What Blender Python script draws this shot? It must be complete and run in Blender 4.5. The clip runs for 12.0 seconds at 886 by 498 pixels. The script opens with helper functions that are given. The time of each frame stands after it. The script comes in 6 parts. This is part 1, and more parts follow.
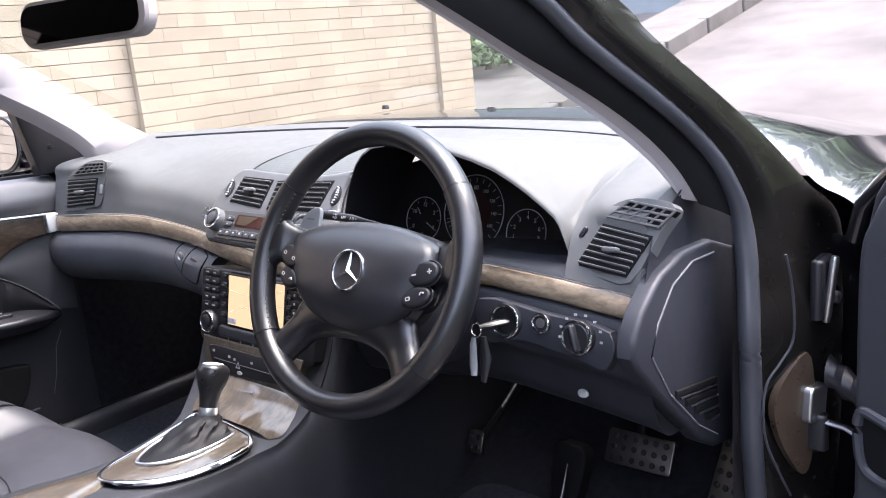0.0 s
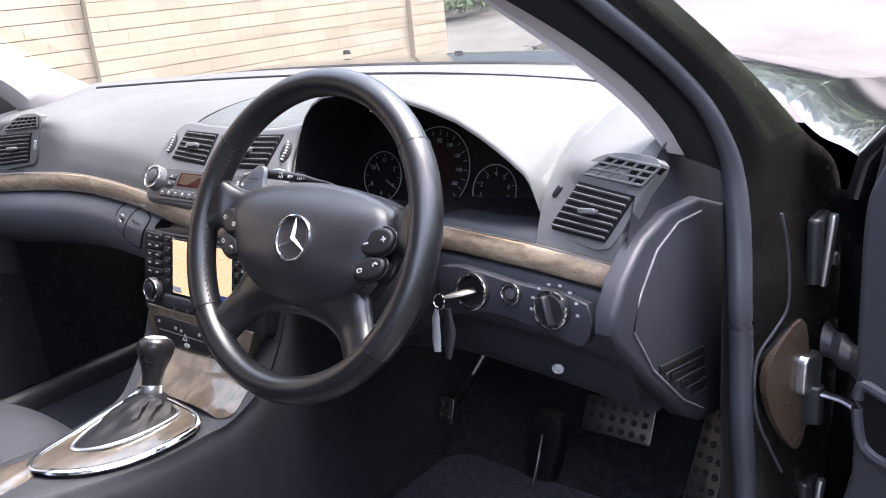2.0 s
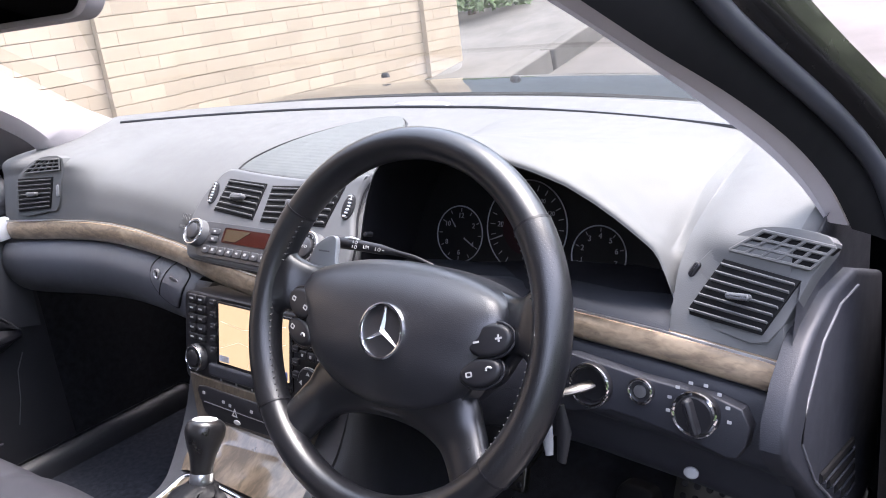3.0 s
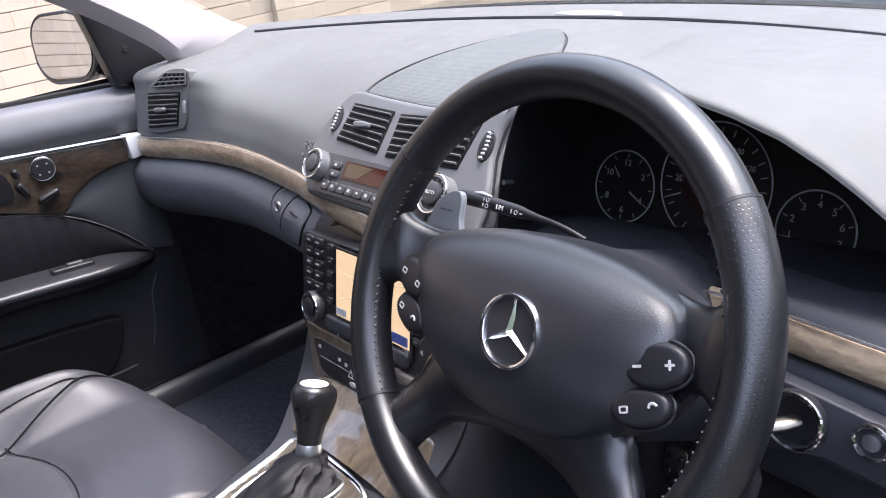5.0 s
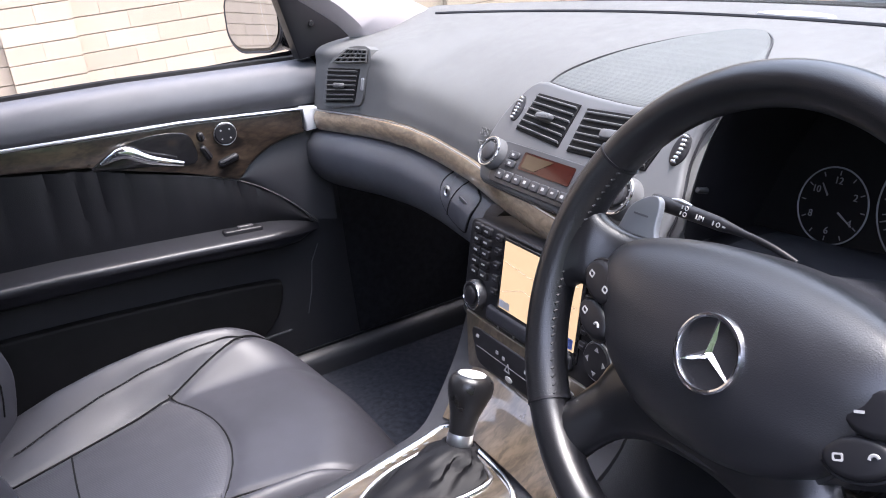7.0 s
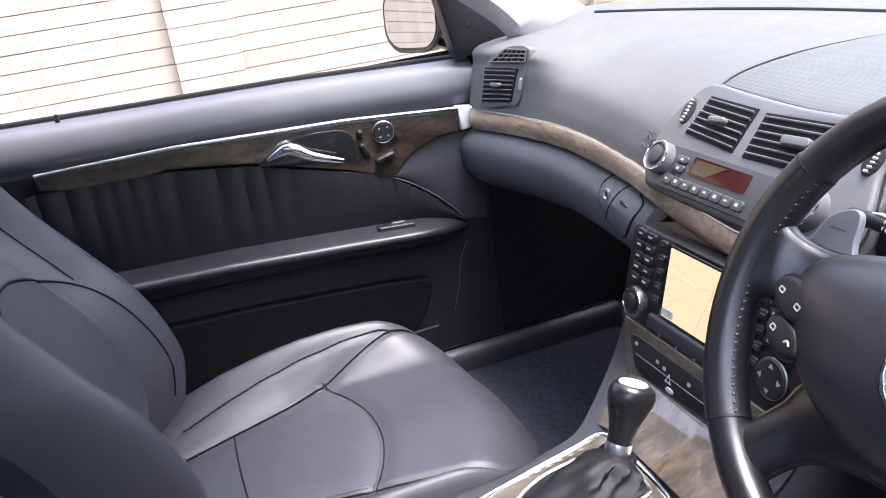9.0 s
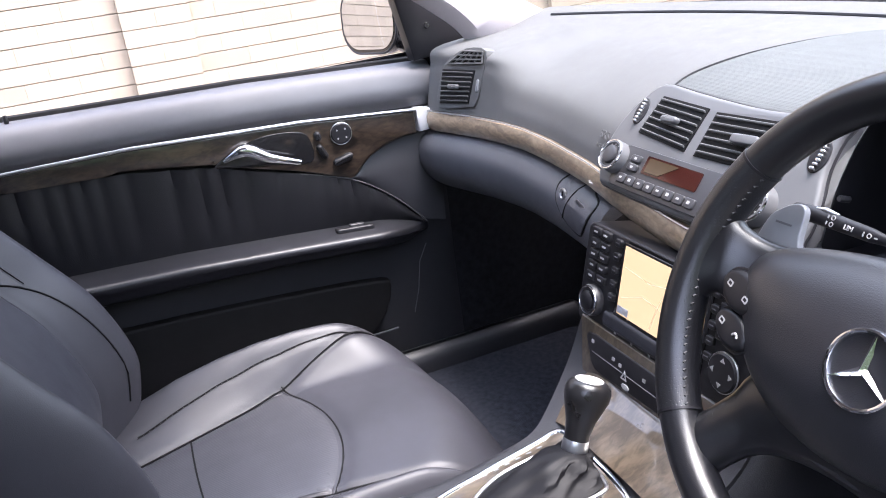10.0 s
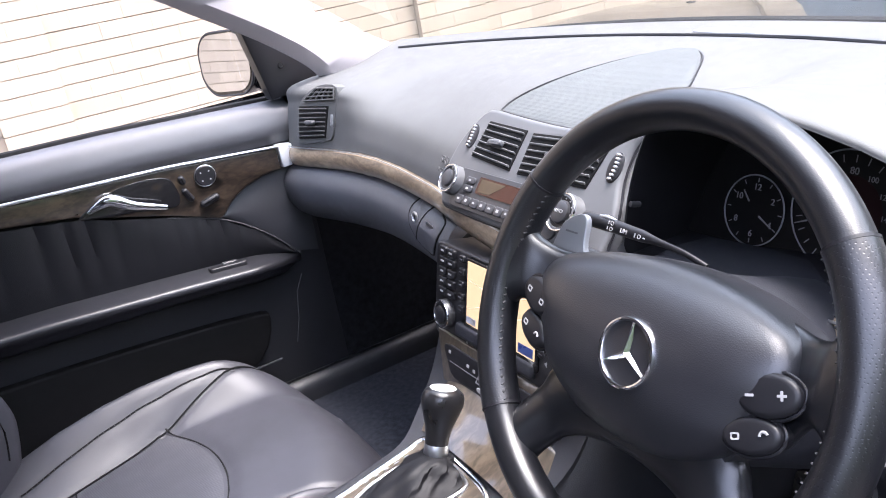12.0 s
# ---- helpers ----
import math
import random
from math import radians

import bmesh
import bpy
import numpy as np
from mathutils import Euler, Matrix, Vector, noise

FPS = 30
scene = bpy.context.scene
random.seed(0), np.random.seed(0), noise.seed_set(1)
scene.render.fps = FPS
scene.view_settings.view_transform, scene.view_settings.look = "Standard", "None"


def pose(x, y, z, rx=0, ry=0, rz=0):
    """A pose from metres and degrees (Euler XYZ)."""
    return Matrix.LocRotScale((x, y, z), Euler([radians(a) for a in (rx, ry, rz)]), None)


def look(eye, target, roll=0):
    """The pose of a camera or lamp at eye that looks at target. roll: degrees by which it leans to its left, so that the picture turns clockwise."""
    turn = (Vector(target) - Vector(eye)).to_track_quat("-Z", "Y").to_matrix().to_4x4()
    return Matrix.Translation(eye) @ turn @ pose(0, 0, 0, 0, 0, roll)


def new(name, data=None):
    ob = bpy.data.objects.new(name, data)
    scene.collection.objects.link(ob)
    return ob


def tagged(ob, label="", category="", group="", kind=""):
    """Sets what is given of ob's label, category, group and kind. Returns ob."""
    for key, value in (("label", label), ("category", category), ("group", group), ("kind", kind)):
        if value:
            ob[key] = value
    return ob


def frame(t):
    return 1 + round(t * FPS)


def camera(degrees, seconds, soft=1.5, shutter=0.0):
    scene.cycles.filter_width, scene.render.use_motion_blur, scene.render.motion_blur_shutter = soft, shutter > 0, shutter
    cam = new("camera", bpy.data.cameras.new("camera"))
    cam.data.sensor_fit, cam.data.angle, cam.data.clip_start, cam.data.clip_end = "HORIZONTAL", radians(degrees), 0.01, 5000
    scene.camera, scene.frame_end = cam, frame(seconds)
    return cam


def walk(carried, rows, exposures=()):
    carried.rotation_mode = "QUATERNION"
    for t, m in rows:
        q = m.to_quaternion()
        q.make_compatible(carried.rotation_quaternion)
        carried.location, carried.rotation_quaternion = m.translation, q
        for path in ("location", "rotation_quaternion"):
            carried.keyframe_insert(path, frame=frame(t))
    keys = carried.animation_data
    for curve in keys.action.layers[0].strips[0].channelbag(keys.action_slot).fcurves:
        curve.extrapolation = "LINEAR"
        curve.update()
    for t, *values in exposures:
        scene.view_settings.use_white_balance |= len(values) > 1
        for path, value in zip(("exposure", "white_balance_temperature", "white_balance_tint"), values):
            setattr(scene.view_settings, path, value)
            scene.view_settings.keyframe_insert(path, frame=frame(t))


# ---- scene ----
cam = camera(56.0, 12.0, soft=1.0)
PATH = [
    (0, (1.135, -0.672, 1.143), (-0.146, 0.784, 0.655), -5.3),
    (0.5, (1.141, -0.651, 1.149), (-0.062, 0.863, 0.639), -5.0),
    (1, (1.148, -0.634, 1.147), (-0.046, 0.874, 0.6), -5.3),
    (1.5, (1.13, -0.605, 1.139), (-0.077, 0.87, 0.534), -5.5),
    (2, (1.077, -0.57, 1.13), (-0.148, 0.886, 0.516), -5.8),
    (2.5, (0.979, -0.54, 1.155), (-0.245, 0.929, 0.567), -6.4),
    (3, (0.896, -0.502, 1.18), (-0.337, 0.947, 0.563), -7.0),
    (3.2, (0.876, -0.487, 1.183), (-0.375, 0.937, 0.545), -7.5),
    (4.8, (0.775, -0.348, 1.162), (-0.669, 0.794, 0.382), -8.7),
    (5, (0.767, -0.336, 1.159), (-0.705, 0.775, 0.385), -8.6),
    (5.5, (0.749, -0.328, 1.155), (-0.775, 0.731, 0.41), -7.4),
    (6, (0.738, -0.332, 1.157), (-0.828, 0.677, 0.429), -6.5),
    (6.5, (0.728, -0.342, 1.161), (-0.879, 0.591, 0.422), -6.4),
    (7, (0.724, -0.356, 1.163), (-0.924, 0.481, 0.401), -6.7),
    (7.5, (0.716, -0.372, 1.164), (-0.971, 0.373, 0.39), -7.3),
    (7.7, (0.71, -0.377, 1.162), (-0.996, 0.334, 0.397), -7.6),
    (9.3, (0.704, -0.389, 1.176), (-1.073, 0.161, 0.442), -8.3),
    (9.5, (0.705, -0.384, 1.172), (-1.067, 0.181, 0.438), -8.1),
    (10, (0.709, -0.384, 1.168), (-1.036, 0.258, 0.433), -7.7),
    (10.5, (0.733, -0.373, 1.177), (-0.999, 0.331, 0.466), -8.8),
    (11, (0.764, -0.351, 1.173), (-0.958, 0.39, 0.478), -10.4),
    (11.5, (0.782, -0.344, 1.175), (-0.913, 0.453, 0.473), -10.6),
    (12, (0.801, -0.347, 1.188), (-0.857, 0.506, 0.467), -10.5),
]
walk(cam, [(t, look(eye, target, roll)) for t, eye, target, roll in PATH], [(0, 3.5, 6270, 19), (2, 3.57, 6270, 19), (3, 3.5, 6220, 20), (5.5, 3.25, 6180, 20), (7, 3.4, 6150, 20), (9.5, 3.58, 6120, 20), (12, 3.62, 6120, 20)])

# ---- world and light ----
world = bpy.data.worlds.new("sky")
scene.world = world
world.use_nodes = True
wn = world.node_tree
sky = wn.nodes.new("ShaderNodeTexSky")
sky.sky_type, sky.sun_disc = "NISHITA", False
sky.sun_elevation, sky.sun_rotation = radians(70), radians(38)
sky.air_density, sky.dust_density, sky.ozone_density = 1.0, 3.0, 1.0
wn.nodes["Background"].inputs["Strength"].default_value = 0.15
haze = wn.nodes.new("ShaderNodeHueSaturation")
haze.inputs["Saturation"].default_value = 0.55
wn.links.new(sky.outputs[0], haze.inputs["Color"])
wn.links.new(haze.outputs[0], wn.nodes["Background"].inputs["Color"])
sun_data = bpy.data.lights.new("sun", "SUN")
sun_data.energy, sun_data.angle, sun_data.color = 0.75, radians(24), (1.0, 0.93, 0.84)
sun = new("sun", sun_data)
sun.matrix_world = look((2.3, 2.9, 10), (0, 0, 0))


# ---- materials ----
def mat(name, color, rough=0.5, metal=0.0, vary=0.12, scale=12.0, bump=0.0, bump_scale=300.0, coat=0.0, kind="noise", spec=0.5, rough_vary=0.1):
    m = bpy.data.materials.new(name)
    m.use_nodes = True
    t = m.node_tree
    p = t.nodes["Principled BSDF"]
    p.inputs["Roughness"].default_value, p.inputs["Metallic"].default_value = rough, metal
    p.inputs["Coat Weight"].default_value, p.inputs["Coat Roughness"].default_value = coat, 0.04
    p.inputs["Specular IOR Level"].default_value = spec
    co = t.nodes.new("ShaderNodeTexCoord")
    n = t.nodes.new("ShaderNodeTexNoise")
    n.inputs["Scale"].default_value, n.inputs["Detail"].default_value = scale, 6
    t.links.new(co.outputs["Object"], n.inputs["Vector"])
    r = t.nodes.new("ShaderNodeValToRGB")
    r.color_ramp.elements[0].position, r.color_ramp.elements[1].position = 0.3, 0.7
    r.color_ramp.elements[0].color = (*[c * (1 - vary) for c in color], 1)
    r.color_ramp.elements[1].color = (*[min(1, c * (1 + vary)) for c in color], 1)
    t.links.new(n.outputs["Fac"], r.inputs["Fac"])
    t.links.new(r.outputs["Color"], p.inputs["Base Color"])
    n2 = t.nodes.new("ShaderNodeTexNoise")
    n2.inputs["Scale"].default_value, n2.inputs["Detail"].default_value = scale * 3.7, 4
    t.links.new(co.outputs["Object"], n2.inputs["Vector"])
    mr = t.nodes.new("ShaderNodeMapRange")
    mr.inputs["To Min"].default_value, mr.inputs["To Max"].default_value = max(0.02, rough - rough_vary), min(1, rough + rough_vary)
    t.links.new(n2.outputs["Fac"], mr.inputs["Value"])
    t.links.new(mr.outputs["Result"], p.inputs["Roughness"])
    if bump:
        b = t.nodes.new("ShaderNodeBump")
        b.inputs["Strength"].default_value, b.inputs["Distance"].default_value = bump, 0.001
        if kind == "leather":
            v = t.nodes.new("ShaderNodeTexVoronoi")
            v.feature = "DISTANCE_TO_EDGE"
            out = v.outputs["Distance"]
        elif kind == "holes":
            v = t.nodes.new("ShaderNodeTexVoronoi")
            v.inputs["Randomness"].default_value = 0.15
            pit = t.nodes.new("ShaderNodeMapRange")
            pit.inputs["From Min"].default_value, pit.inputs["From Max"].default_value = 0.18, 0.30
            t.links.new(v.outputs["Distance"], pit.inputs["Value"])
            out = pit.outputs["Result"]
        elif kind == "cells":
            v = t.nodes.new("ShaderNodeTexVoronoi")
            v.inputs["Randomness"].default_value = 0.0
            out = v.outputs["Distance"]
        else:
            v = t.nodes.new("ShaderNodeTexNoise")
            out = v.outputs["Fac"]
        v.inputs["Scale"].default_value = bump_scale
        t.links.new(co.outputs["Object"], v.inputs["Vector"])
        t.links.new(out, b.inputs["Height"])
        t.links.new(b.outputs["Normal"], p.inputs["Normal"])
    return m


def wood(name, dark, light, stretch=(1, 1, 1)):
    m = mat(name, light, 0.3, coat=1.0, rough_vary=0.05)
    t = m.node_tree
    p = t.nodes["Principled BSDF"]
    co = t.nodes.new("ShaderNodeTexCoord")
    mp = t.nodes.new("ShaderNodeMapping")
    mp.inputs["Scale"].default_value = stretch
    big = t.nodes.new("ShaderNodeTexNoise")
    big.inputs["Scale"].default_value, big.inputs["Detail"].default_value, big.inputs["Distortion"].default_value = 24, 8, 1.2
    fine = t.nodes.new("ShaderNodeTexNoise")
    fine.inputs["Scale"].default_value, fine.inputs["Detail"].default_value, fine.inputs["Distortion"].default_value = 95, 5, 0.7
    t.links.new(co.outputs["Object"], mp.inputs["Vector"])
    t.links.new(mp.outputs["Vector"], big.inputs["Vector"])
    t.links.new(mp.outputs["Vector"], fine.inputs["Vector"])
    mx = t.nodes.new("ShaderNodeMath")
    mx.operation = "MULTIPLY_ADD"
    mx.inputs[1].default_value = 0.45
    t.links.new(fine.outputs["Fac"], mx.inputs[0])
    sc = t.nodes.new("ShaderNodeMath")
    sc.operation = "MULTIPLY"
    sc.inputs[1].default_value = 0.55
    t.links.new(big.outputs["Fac"], sc.inputs[0])
    t.links.new(sc.outputs[0], mx.inputs[2])
    r = t.nodes.new("ShaderNodeValToRGB")
    r.color_ramp.elements[0].position, r.color_ramp.elements[0].color = 0.40, (*dark, 1)
    r.color_ramp.elements[1].position, r.color_ramp.elements[1].color = 0.61, (*light, 1)
    t.links.new(mx.outputs[0], r.inputs["Fac"])
    t.links.new(r.outputs["Color"], p.inputs["Base Color"])
    return m


def glow(name, color, strength):
    m = bpy.data.materials.new(name)
    m.use_nodes = True
    p = m.node_tree.nodes["Principled BSDF"]
    p.inputs["Base Color"].default_value = (*[c * 0.3 for c in color], 1)
    p.inputs["Emission Color"].default_value, p.inputs["Emission Strength"].default_value = (*color, 1), strength
    p.inputs["Roughness"].default_value = 0.15
    return m


def glass(name, tint=(0.96, 0.98, 0.97)):
    """A thin pane: clear, with a faint mirror gloss."""
    m = bpy.data.materials.new(name)
    m.use_nodes = True
    t = m.node_tree
    t.nodes.remove(t.nodes["Principled BSDF"])
    clear = t.nodes.new("ShaderNodeBsdfTransparent")
    clear.inputs["Color"].default_value = (*tint, 1)
    shine = t.nodes.new("ShaderNodeBsdfGlossy")
    shine.inputs["Roughness"].default_value = 0.02
    mx = t.nodes.new("ShaderNodeMixShader")
    # gloss grows towards grazing views, on both faces of the pane
    edge = t.nodes.new("ShaderNodeLayerWeight")
    edge.inputs["Blend"].default_value = 0.5
    steep = t.nodes.new("ShaderNodeMath")
    steep.operation, steep.inputs[1].default_value = "POWER", 5.0
    both = t.nodes.new("ShaderNodeMath")
    both.operation, both.inputs[1].default_value, both.inputs[2].default_value = "MULTIPLY_ADD", 0.9, 0.07
    t.links.new(edge.outputs["Facing"], steep.inputs[0])
    t.links.new(steep.outputs[0], both.inputs[0])
    t.links.new(both.outputs[0], mx.inputs[0])
    t.links.new(clear.outputs[0], mx.inputs[1])
    t.links.new(shine.outputs[0], mx.inputs[2])
    t.links.new(mx.outputs[0], t.nodes["Material Output"].inputs["Surface"])
    return m


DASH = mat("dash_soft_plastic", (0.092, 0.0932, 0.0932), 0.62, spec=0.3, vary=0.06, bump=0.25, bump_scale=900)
# Dash plastic again, darkened to stand in for shade lower down.
DASH_LOW = mat("dash_plastic_shaded", (0.019, 0.0202, 0.0255), 0.48, vary=0.08, bump=0.25, bump_scale=900, spec=0.35)
LID = mat("speaker_mesh", (0.066, 0.072, 0.073), 0.75, vary=0.05, bump=0.9, bump_scale=420, kind="cells")
VENT_GREY = mat("vent_surround_grey", (0.100, 0.102, 0.106), 0.45, metal=0.1, vary=0.05)
BLACK = mat("black_plastic", (0.010, 0.010, 0.012), 0.42, vary=0.2, spec=0.35)
# Near-black for black parts, and for shade painted into recesses and slots.
DARK = mat("black_and_recess_shade", (0.003, 0.003, 0.0035), 0.7, spec=0.2, vary=0.2)
GLOSS = mat("black_gloss_panel", (0.01, 0.01, 0.011), 0.12, vary=0.1, rough_vary=0.03)
RUBBER = mat("door_seal_rubber", (0.012, 0.012, 0.015), 0.5, vary=0.15)
LEATHER = mat("black_leather", (0.027, 0.0272, 0.0335), 0.50, spec=0.5, vary=0.18, scale=6, bump=0.12, bump_scale=520, kind="leather")
LEATHER_PERF = mat("perforated_leather", (0.028, 0.0282, 0.0345), 0.50, spec=0.65, vary=0.1, scale=6, bump=0.4, bump_scale=230, kind="cells")
WHEEL_LEATHER = mat("wheel_leather", (0.0055, 0.0058, 0.0072), 0.31, spec=0.7, vary=0.15, bump=0.12, bump_scale=700, kind="leather", rough_vary=0.06)
WHEEL_PERF = mat("wheel_perforated_leather", (0.0055, 0.0058, 0.0072), 0.34, spec=0.7, vary=0.1, bump=0.22, bump_scale=420, kind="holes", rough_vary=0.06)
PAD = mat("airbag_cover", (0.0110, 0.0115, 0.0145), 0.38, spec=0.8, vary=0.1, bump=0.2, bump_scale=620, kind="leather")
THREAD = mat("black_thread", (0.03, 0.03, 0.032), 0.8)
# Walnut in darker copies for console and door, standing in for shade.
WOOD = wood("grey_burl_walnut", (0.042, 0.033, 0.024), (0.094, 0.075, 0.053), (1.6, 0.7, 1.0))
WOOD_D = wood("door_walnut_shaded", (0.006, 0.0048, 0.004), (0.046, 0.033, 0.023), (1, 0.6, 1.5))
CHROME = mat("chrome", (0.72, 0.73, 0.75), 0.12, metal=1.0, vary=0.03, rough_vary=0.05)
PEDAL = mat("brushed_pedal_metal", (0.15, 0.14, 0.125), 0.42, metal=1.0, vary=0.15)
DIAL_INK = mat("dim_dial_print", (0.16, 0.16, 0.17), 0.5, vary=0.02)
SATIN = mat("satin_metal", (0.55, 0.56, 0.58), 0.32, metal=1.0, vary=0.05)
SILVER = mat("silver_plastic", (0.22, 0.23, 0.245), 0.42, metal=0.3, vary=0.05)
PAINT = mat("black_car_paint", (0.003, 0.003, 0.004), 0.25, coat=1.0, vary=0.2, rough_vary=0.05, spec=0.1)
PILLAR = mat("pillar_trim_fabric", (0.38, 0.35, 0.355), 0.8, vary=0.05, bump=0.2, bump_scale=1200)
CARPET = mat("black_carpet", (0.013, 0.0138, 0.0165), 0.95, vary=0.35, scale=60, bump=0.9, bump_scale=700, spec=0.05)
WHITE_INK = mat("white_print", (0.32, 0.32, 0.32), 0.5, vary=0.02)
GREY_INK = mat("grey_print", (0.10, 0.10, 0.11), 0.5, vary=0.02)
SCREEN = glow("map_screen", (0.90, 0.65, 0.37), 0.088)
LCD = mat("amber_lcd", (0.026, 0.006, 0.004), 0.08, vary=0.1, rough_vary=0.02)
GLASS = glass("window_glass")
LIGHT_CUT_GLASS = glass("light_cut_glass", (0.30, 0.32, 0.31))
SCREEN_GLASS = glass("windscreen_glass", (0.74, 0.78, 0.74))
MIRROR = mat("mirror_glass", (0.55, 0.57, 0.60), 0.01, metal=1.0, vary=0.0, rough_vary=0.0)
BRICK = mat("cream_brick", (0.37, 0.295, 0.215), 0.9, vary=0.07, scale=2.2, bump=0.5, bump_scale=160)
MORTAR = mat("mortar", (0.26, 0.20, 0.148), 0.95, vary=0.15, scale=30, bump=0.6, bump_scale=200)
ROAD = mat("pale_concrete_road", (0.068, 0.060, 0.055), 0.9, vary=0.40, scale=1.1, bump=0.6, bump_scale=90)
PAVE = mat("pavement_concrete", (0.08, 0.073, 0.066), 0.9, vary=0.2, scale=3, bump=0.5, bump_scale=90)
# Darker copy of the seat's black leather, for the shaded door.
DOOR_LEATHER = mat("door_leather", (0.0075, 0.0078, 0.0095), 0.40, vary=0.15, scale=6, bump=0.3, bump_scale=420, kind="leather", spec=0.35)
# Dash plastic in a middle tone, for half-lit glovebox and door top.
DASH_MID = mat("dash_plastic_half_shaded", (0.066, 0.068, 0.077), 0.5, vary=0.07, bump=0.25, bump_scale=900)
SEAL_RUBBER = mat("door_seal_grey_rubber", (0.034, 0.036, 0.043), 0.36, vary=0.15)
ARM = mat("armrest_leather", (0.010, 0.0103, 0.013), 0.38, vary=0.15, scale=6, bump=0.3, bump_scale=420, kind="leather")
CARD = mat("door_card_shaded_plastic", (0.0135, 0.0141, 0.017), 0.5, spec=0.4, vary=0.08, bump=0.25, bump_scale=900)
MAT_PILE = mat("mat_pile", (0.026, 0.028, 0.036), 0.95, vary=0.3, scale=90, bump=0.9, bump_scale=700, spec=0.06)
SHUT_PAINT = mat("door_shut_paint", (0.006, 0.0055, 0.005), 0.26, coat=0.25, vary=0.2, rough_vary=0.05, spec=0.35)
KNOB_CAP = mat("knob_cap_metal", (0.78, 0.79, 0.81), 0.5, metal=0.5, vary=0.03)
# Mirror metal darkened to hold the reflection of a dark cabin.
DIM_MIRROR = mat("dark_reflection_glass", (0.035, 0.036, 0.04), 0.03, metal=1.0, vary=0.0, rough_vary=0.0)
# Dash walnut paled for the light and gloss sheen on the strip.
DASH_WOOD = wood("dash_walnut_lit", (0.20, 0.150, 0.102), (0.40, 0.305, 0.205), (0.8, 1, 2.0))
# Console plastic darkened for the shade beside the steering column.
CONSOLE = mat("console_plastic_shaded", (0.017, 0.0176, 0.021), 0.5, vary=0.08, bump=0.25, bump_scale=900)
PANEL_GREY = mat("climate_panel_grey", (0.034, 0.034, 0.037), 0.38, metal=0.1, vary=0.05)
GAITER = mat("gaiter_leather", (0.0045, 0.0046, 0.006), 0.55, vary=0.2, bump=0.12, bump_scale=400, kind="leather", spec=0.2)
LEAF = mat("leaf_green", (0.06, 0.10, 0.03), 0.6, vary=0.4, scale=8)
DOOR_GREY = mat("door_trim_grey", (0.030, 0.031, 0.036), 0.5, vary=0.08, bump=0.25, bump_scale=900)
# Shoulder leather lightened for sky light on the reclined upper backrest.
SHOULDER = mat("lit_shoulder_leather", (0.055, 0.054, 0.058), 0.55, vary=0.15, scale=6, bump=0.12, bump_scale=520, kind="leather")
GARAGE = mat("grey_garage_paint", (0.15, 0.17, 0.18), 0.6, vary=0.1, scale=4)



def vary_pieces(m, source, amount):
    """Lets each piece differ a little in brightness."""
    t = m.node_tree
    p = t.nodes["Principled BSDF"]
    link = p.inputs["Base Color"].links[0].from_socket
    rnd_node = t.nodes.new("ShaderNodeObjectInfo" if source == "object" else "ShaderNodeNewGeometry")
    mr = t.nodes.new("ShaderNodeMapRange")
    mr.inputs["To Min"].default_value, mr.inputs["To Max"].default_value = 1 - amount, 1 + amount
    t.links.new(rnd_node.outputs["Random" if source == "object" else "Random Per Island"], mr.inputs["Value"])
    hs = t.nodes.new("ShaderNodeHueSaturation")
    t.links.new(mr.outputs[0], hs.inputs["Value"])
    t.links.new(link, hs.inputs["Color"])
    t.links.new(hs.outputs[0], p.inputs["Base Color"])
    return m


BRICK_FAR = vary_pieces(mat("cream_brick_rest", (0.37, 0.295, 0.215), 0.9, vary=0.07, scale=2.2, bump=0.5, bump_scale=160), "island", 0.09)
vary_pieces(BRICK, "object", 0.09)

# ---- mesh helpers ----
HOMES = {}


def thing(name, at, label, category, group="", kind=""):
    e = new(name)
    e.empty_display_size = 0.05
    e.location = at
    HOMES[e.name] = Vector(at)
    return tagged(e, label, category, group, kind)


def link_mesh(name, me, material, parent=None, label="", smooth=True, kind=""):
    me.materials.append(material)
    if smooth:
        me.polygons.foreach_set("use_smooth", [True] * len(me.polygons))
        me.set_sharp_from_angle(angle=radians(38))
    ob = new(name, me)
    if parent is not None:
        ob.parent = parent
        ob.matrix_parent_inverse = Matrix.Translation(-HOMES.get(parent.name, Vector()))
    return tagged(ob, label, kind=kind)


def part(name, bm, material, parent=None, label="", smooth=True, kind=""):
    bmesh.ops.recalc_face_normals(bm, faces=bm.faces)
    me = bpy.data.meshes.new(name)
    bm.to_mesh(me)
    bm.free()
    return link_mesh(name, me, material, parent, label, smooth, kind)


def axes(origin, u, v):
    """Local x along u, y along v, z out of the face."""
    u = Vector(u).normalized()
    w = u.cross(Vector(v)).normalized()
    v = w.cross(u)
    return Matrix.Translation(origin) @ Matrix((u, v, w)).transposed().to_4x4()


def join(*bms):
    out = bms[0]
    for b in bms[1:]:
        me = bpy.data.meshes.new("tmp")
        b.to_mesh(me)
        b.free()
        out.from_mesh(me)
        bpy.data.meshes.remove(me)
    return out


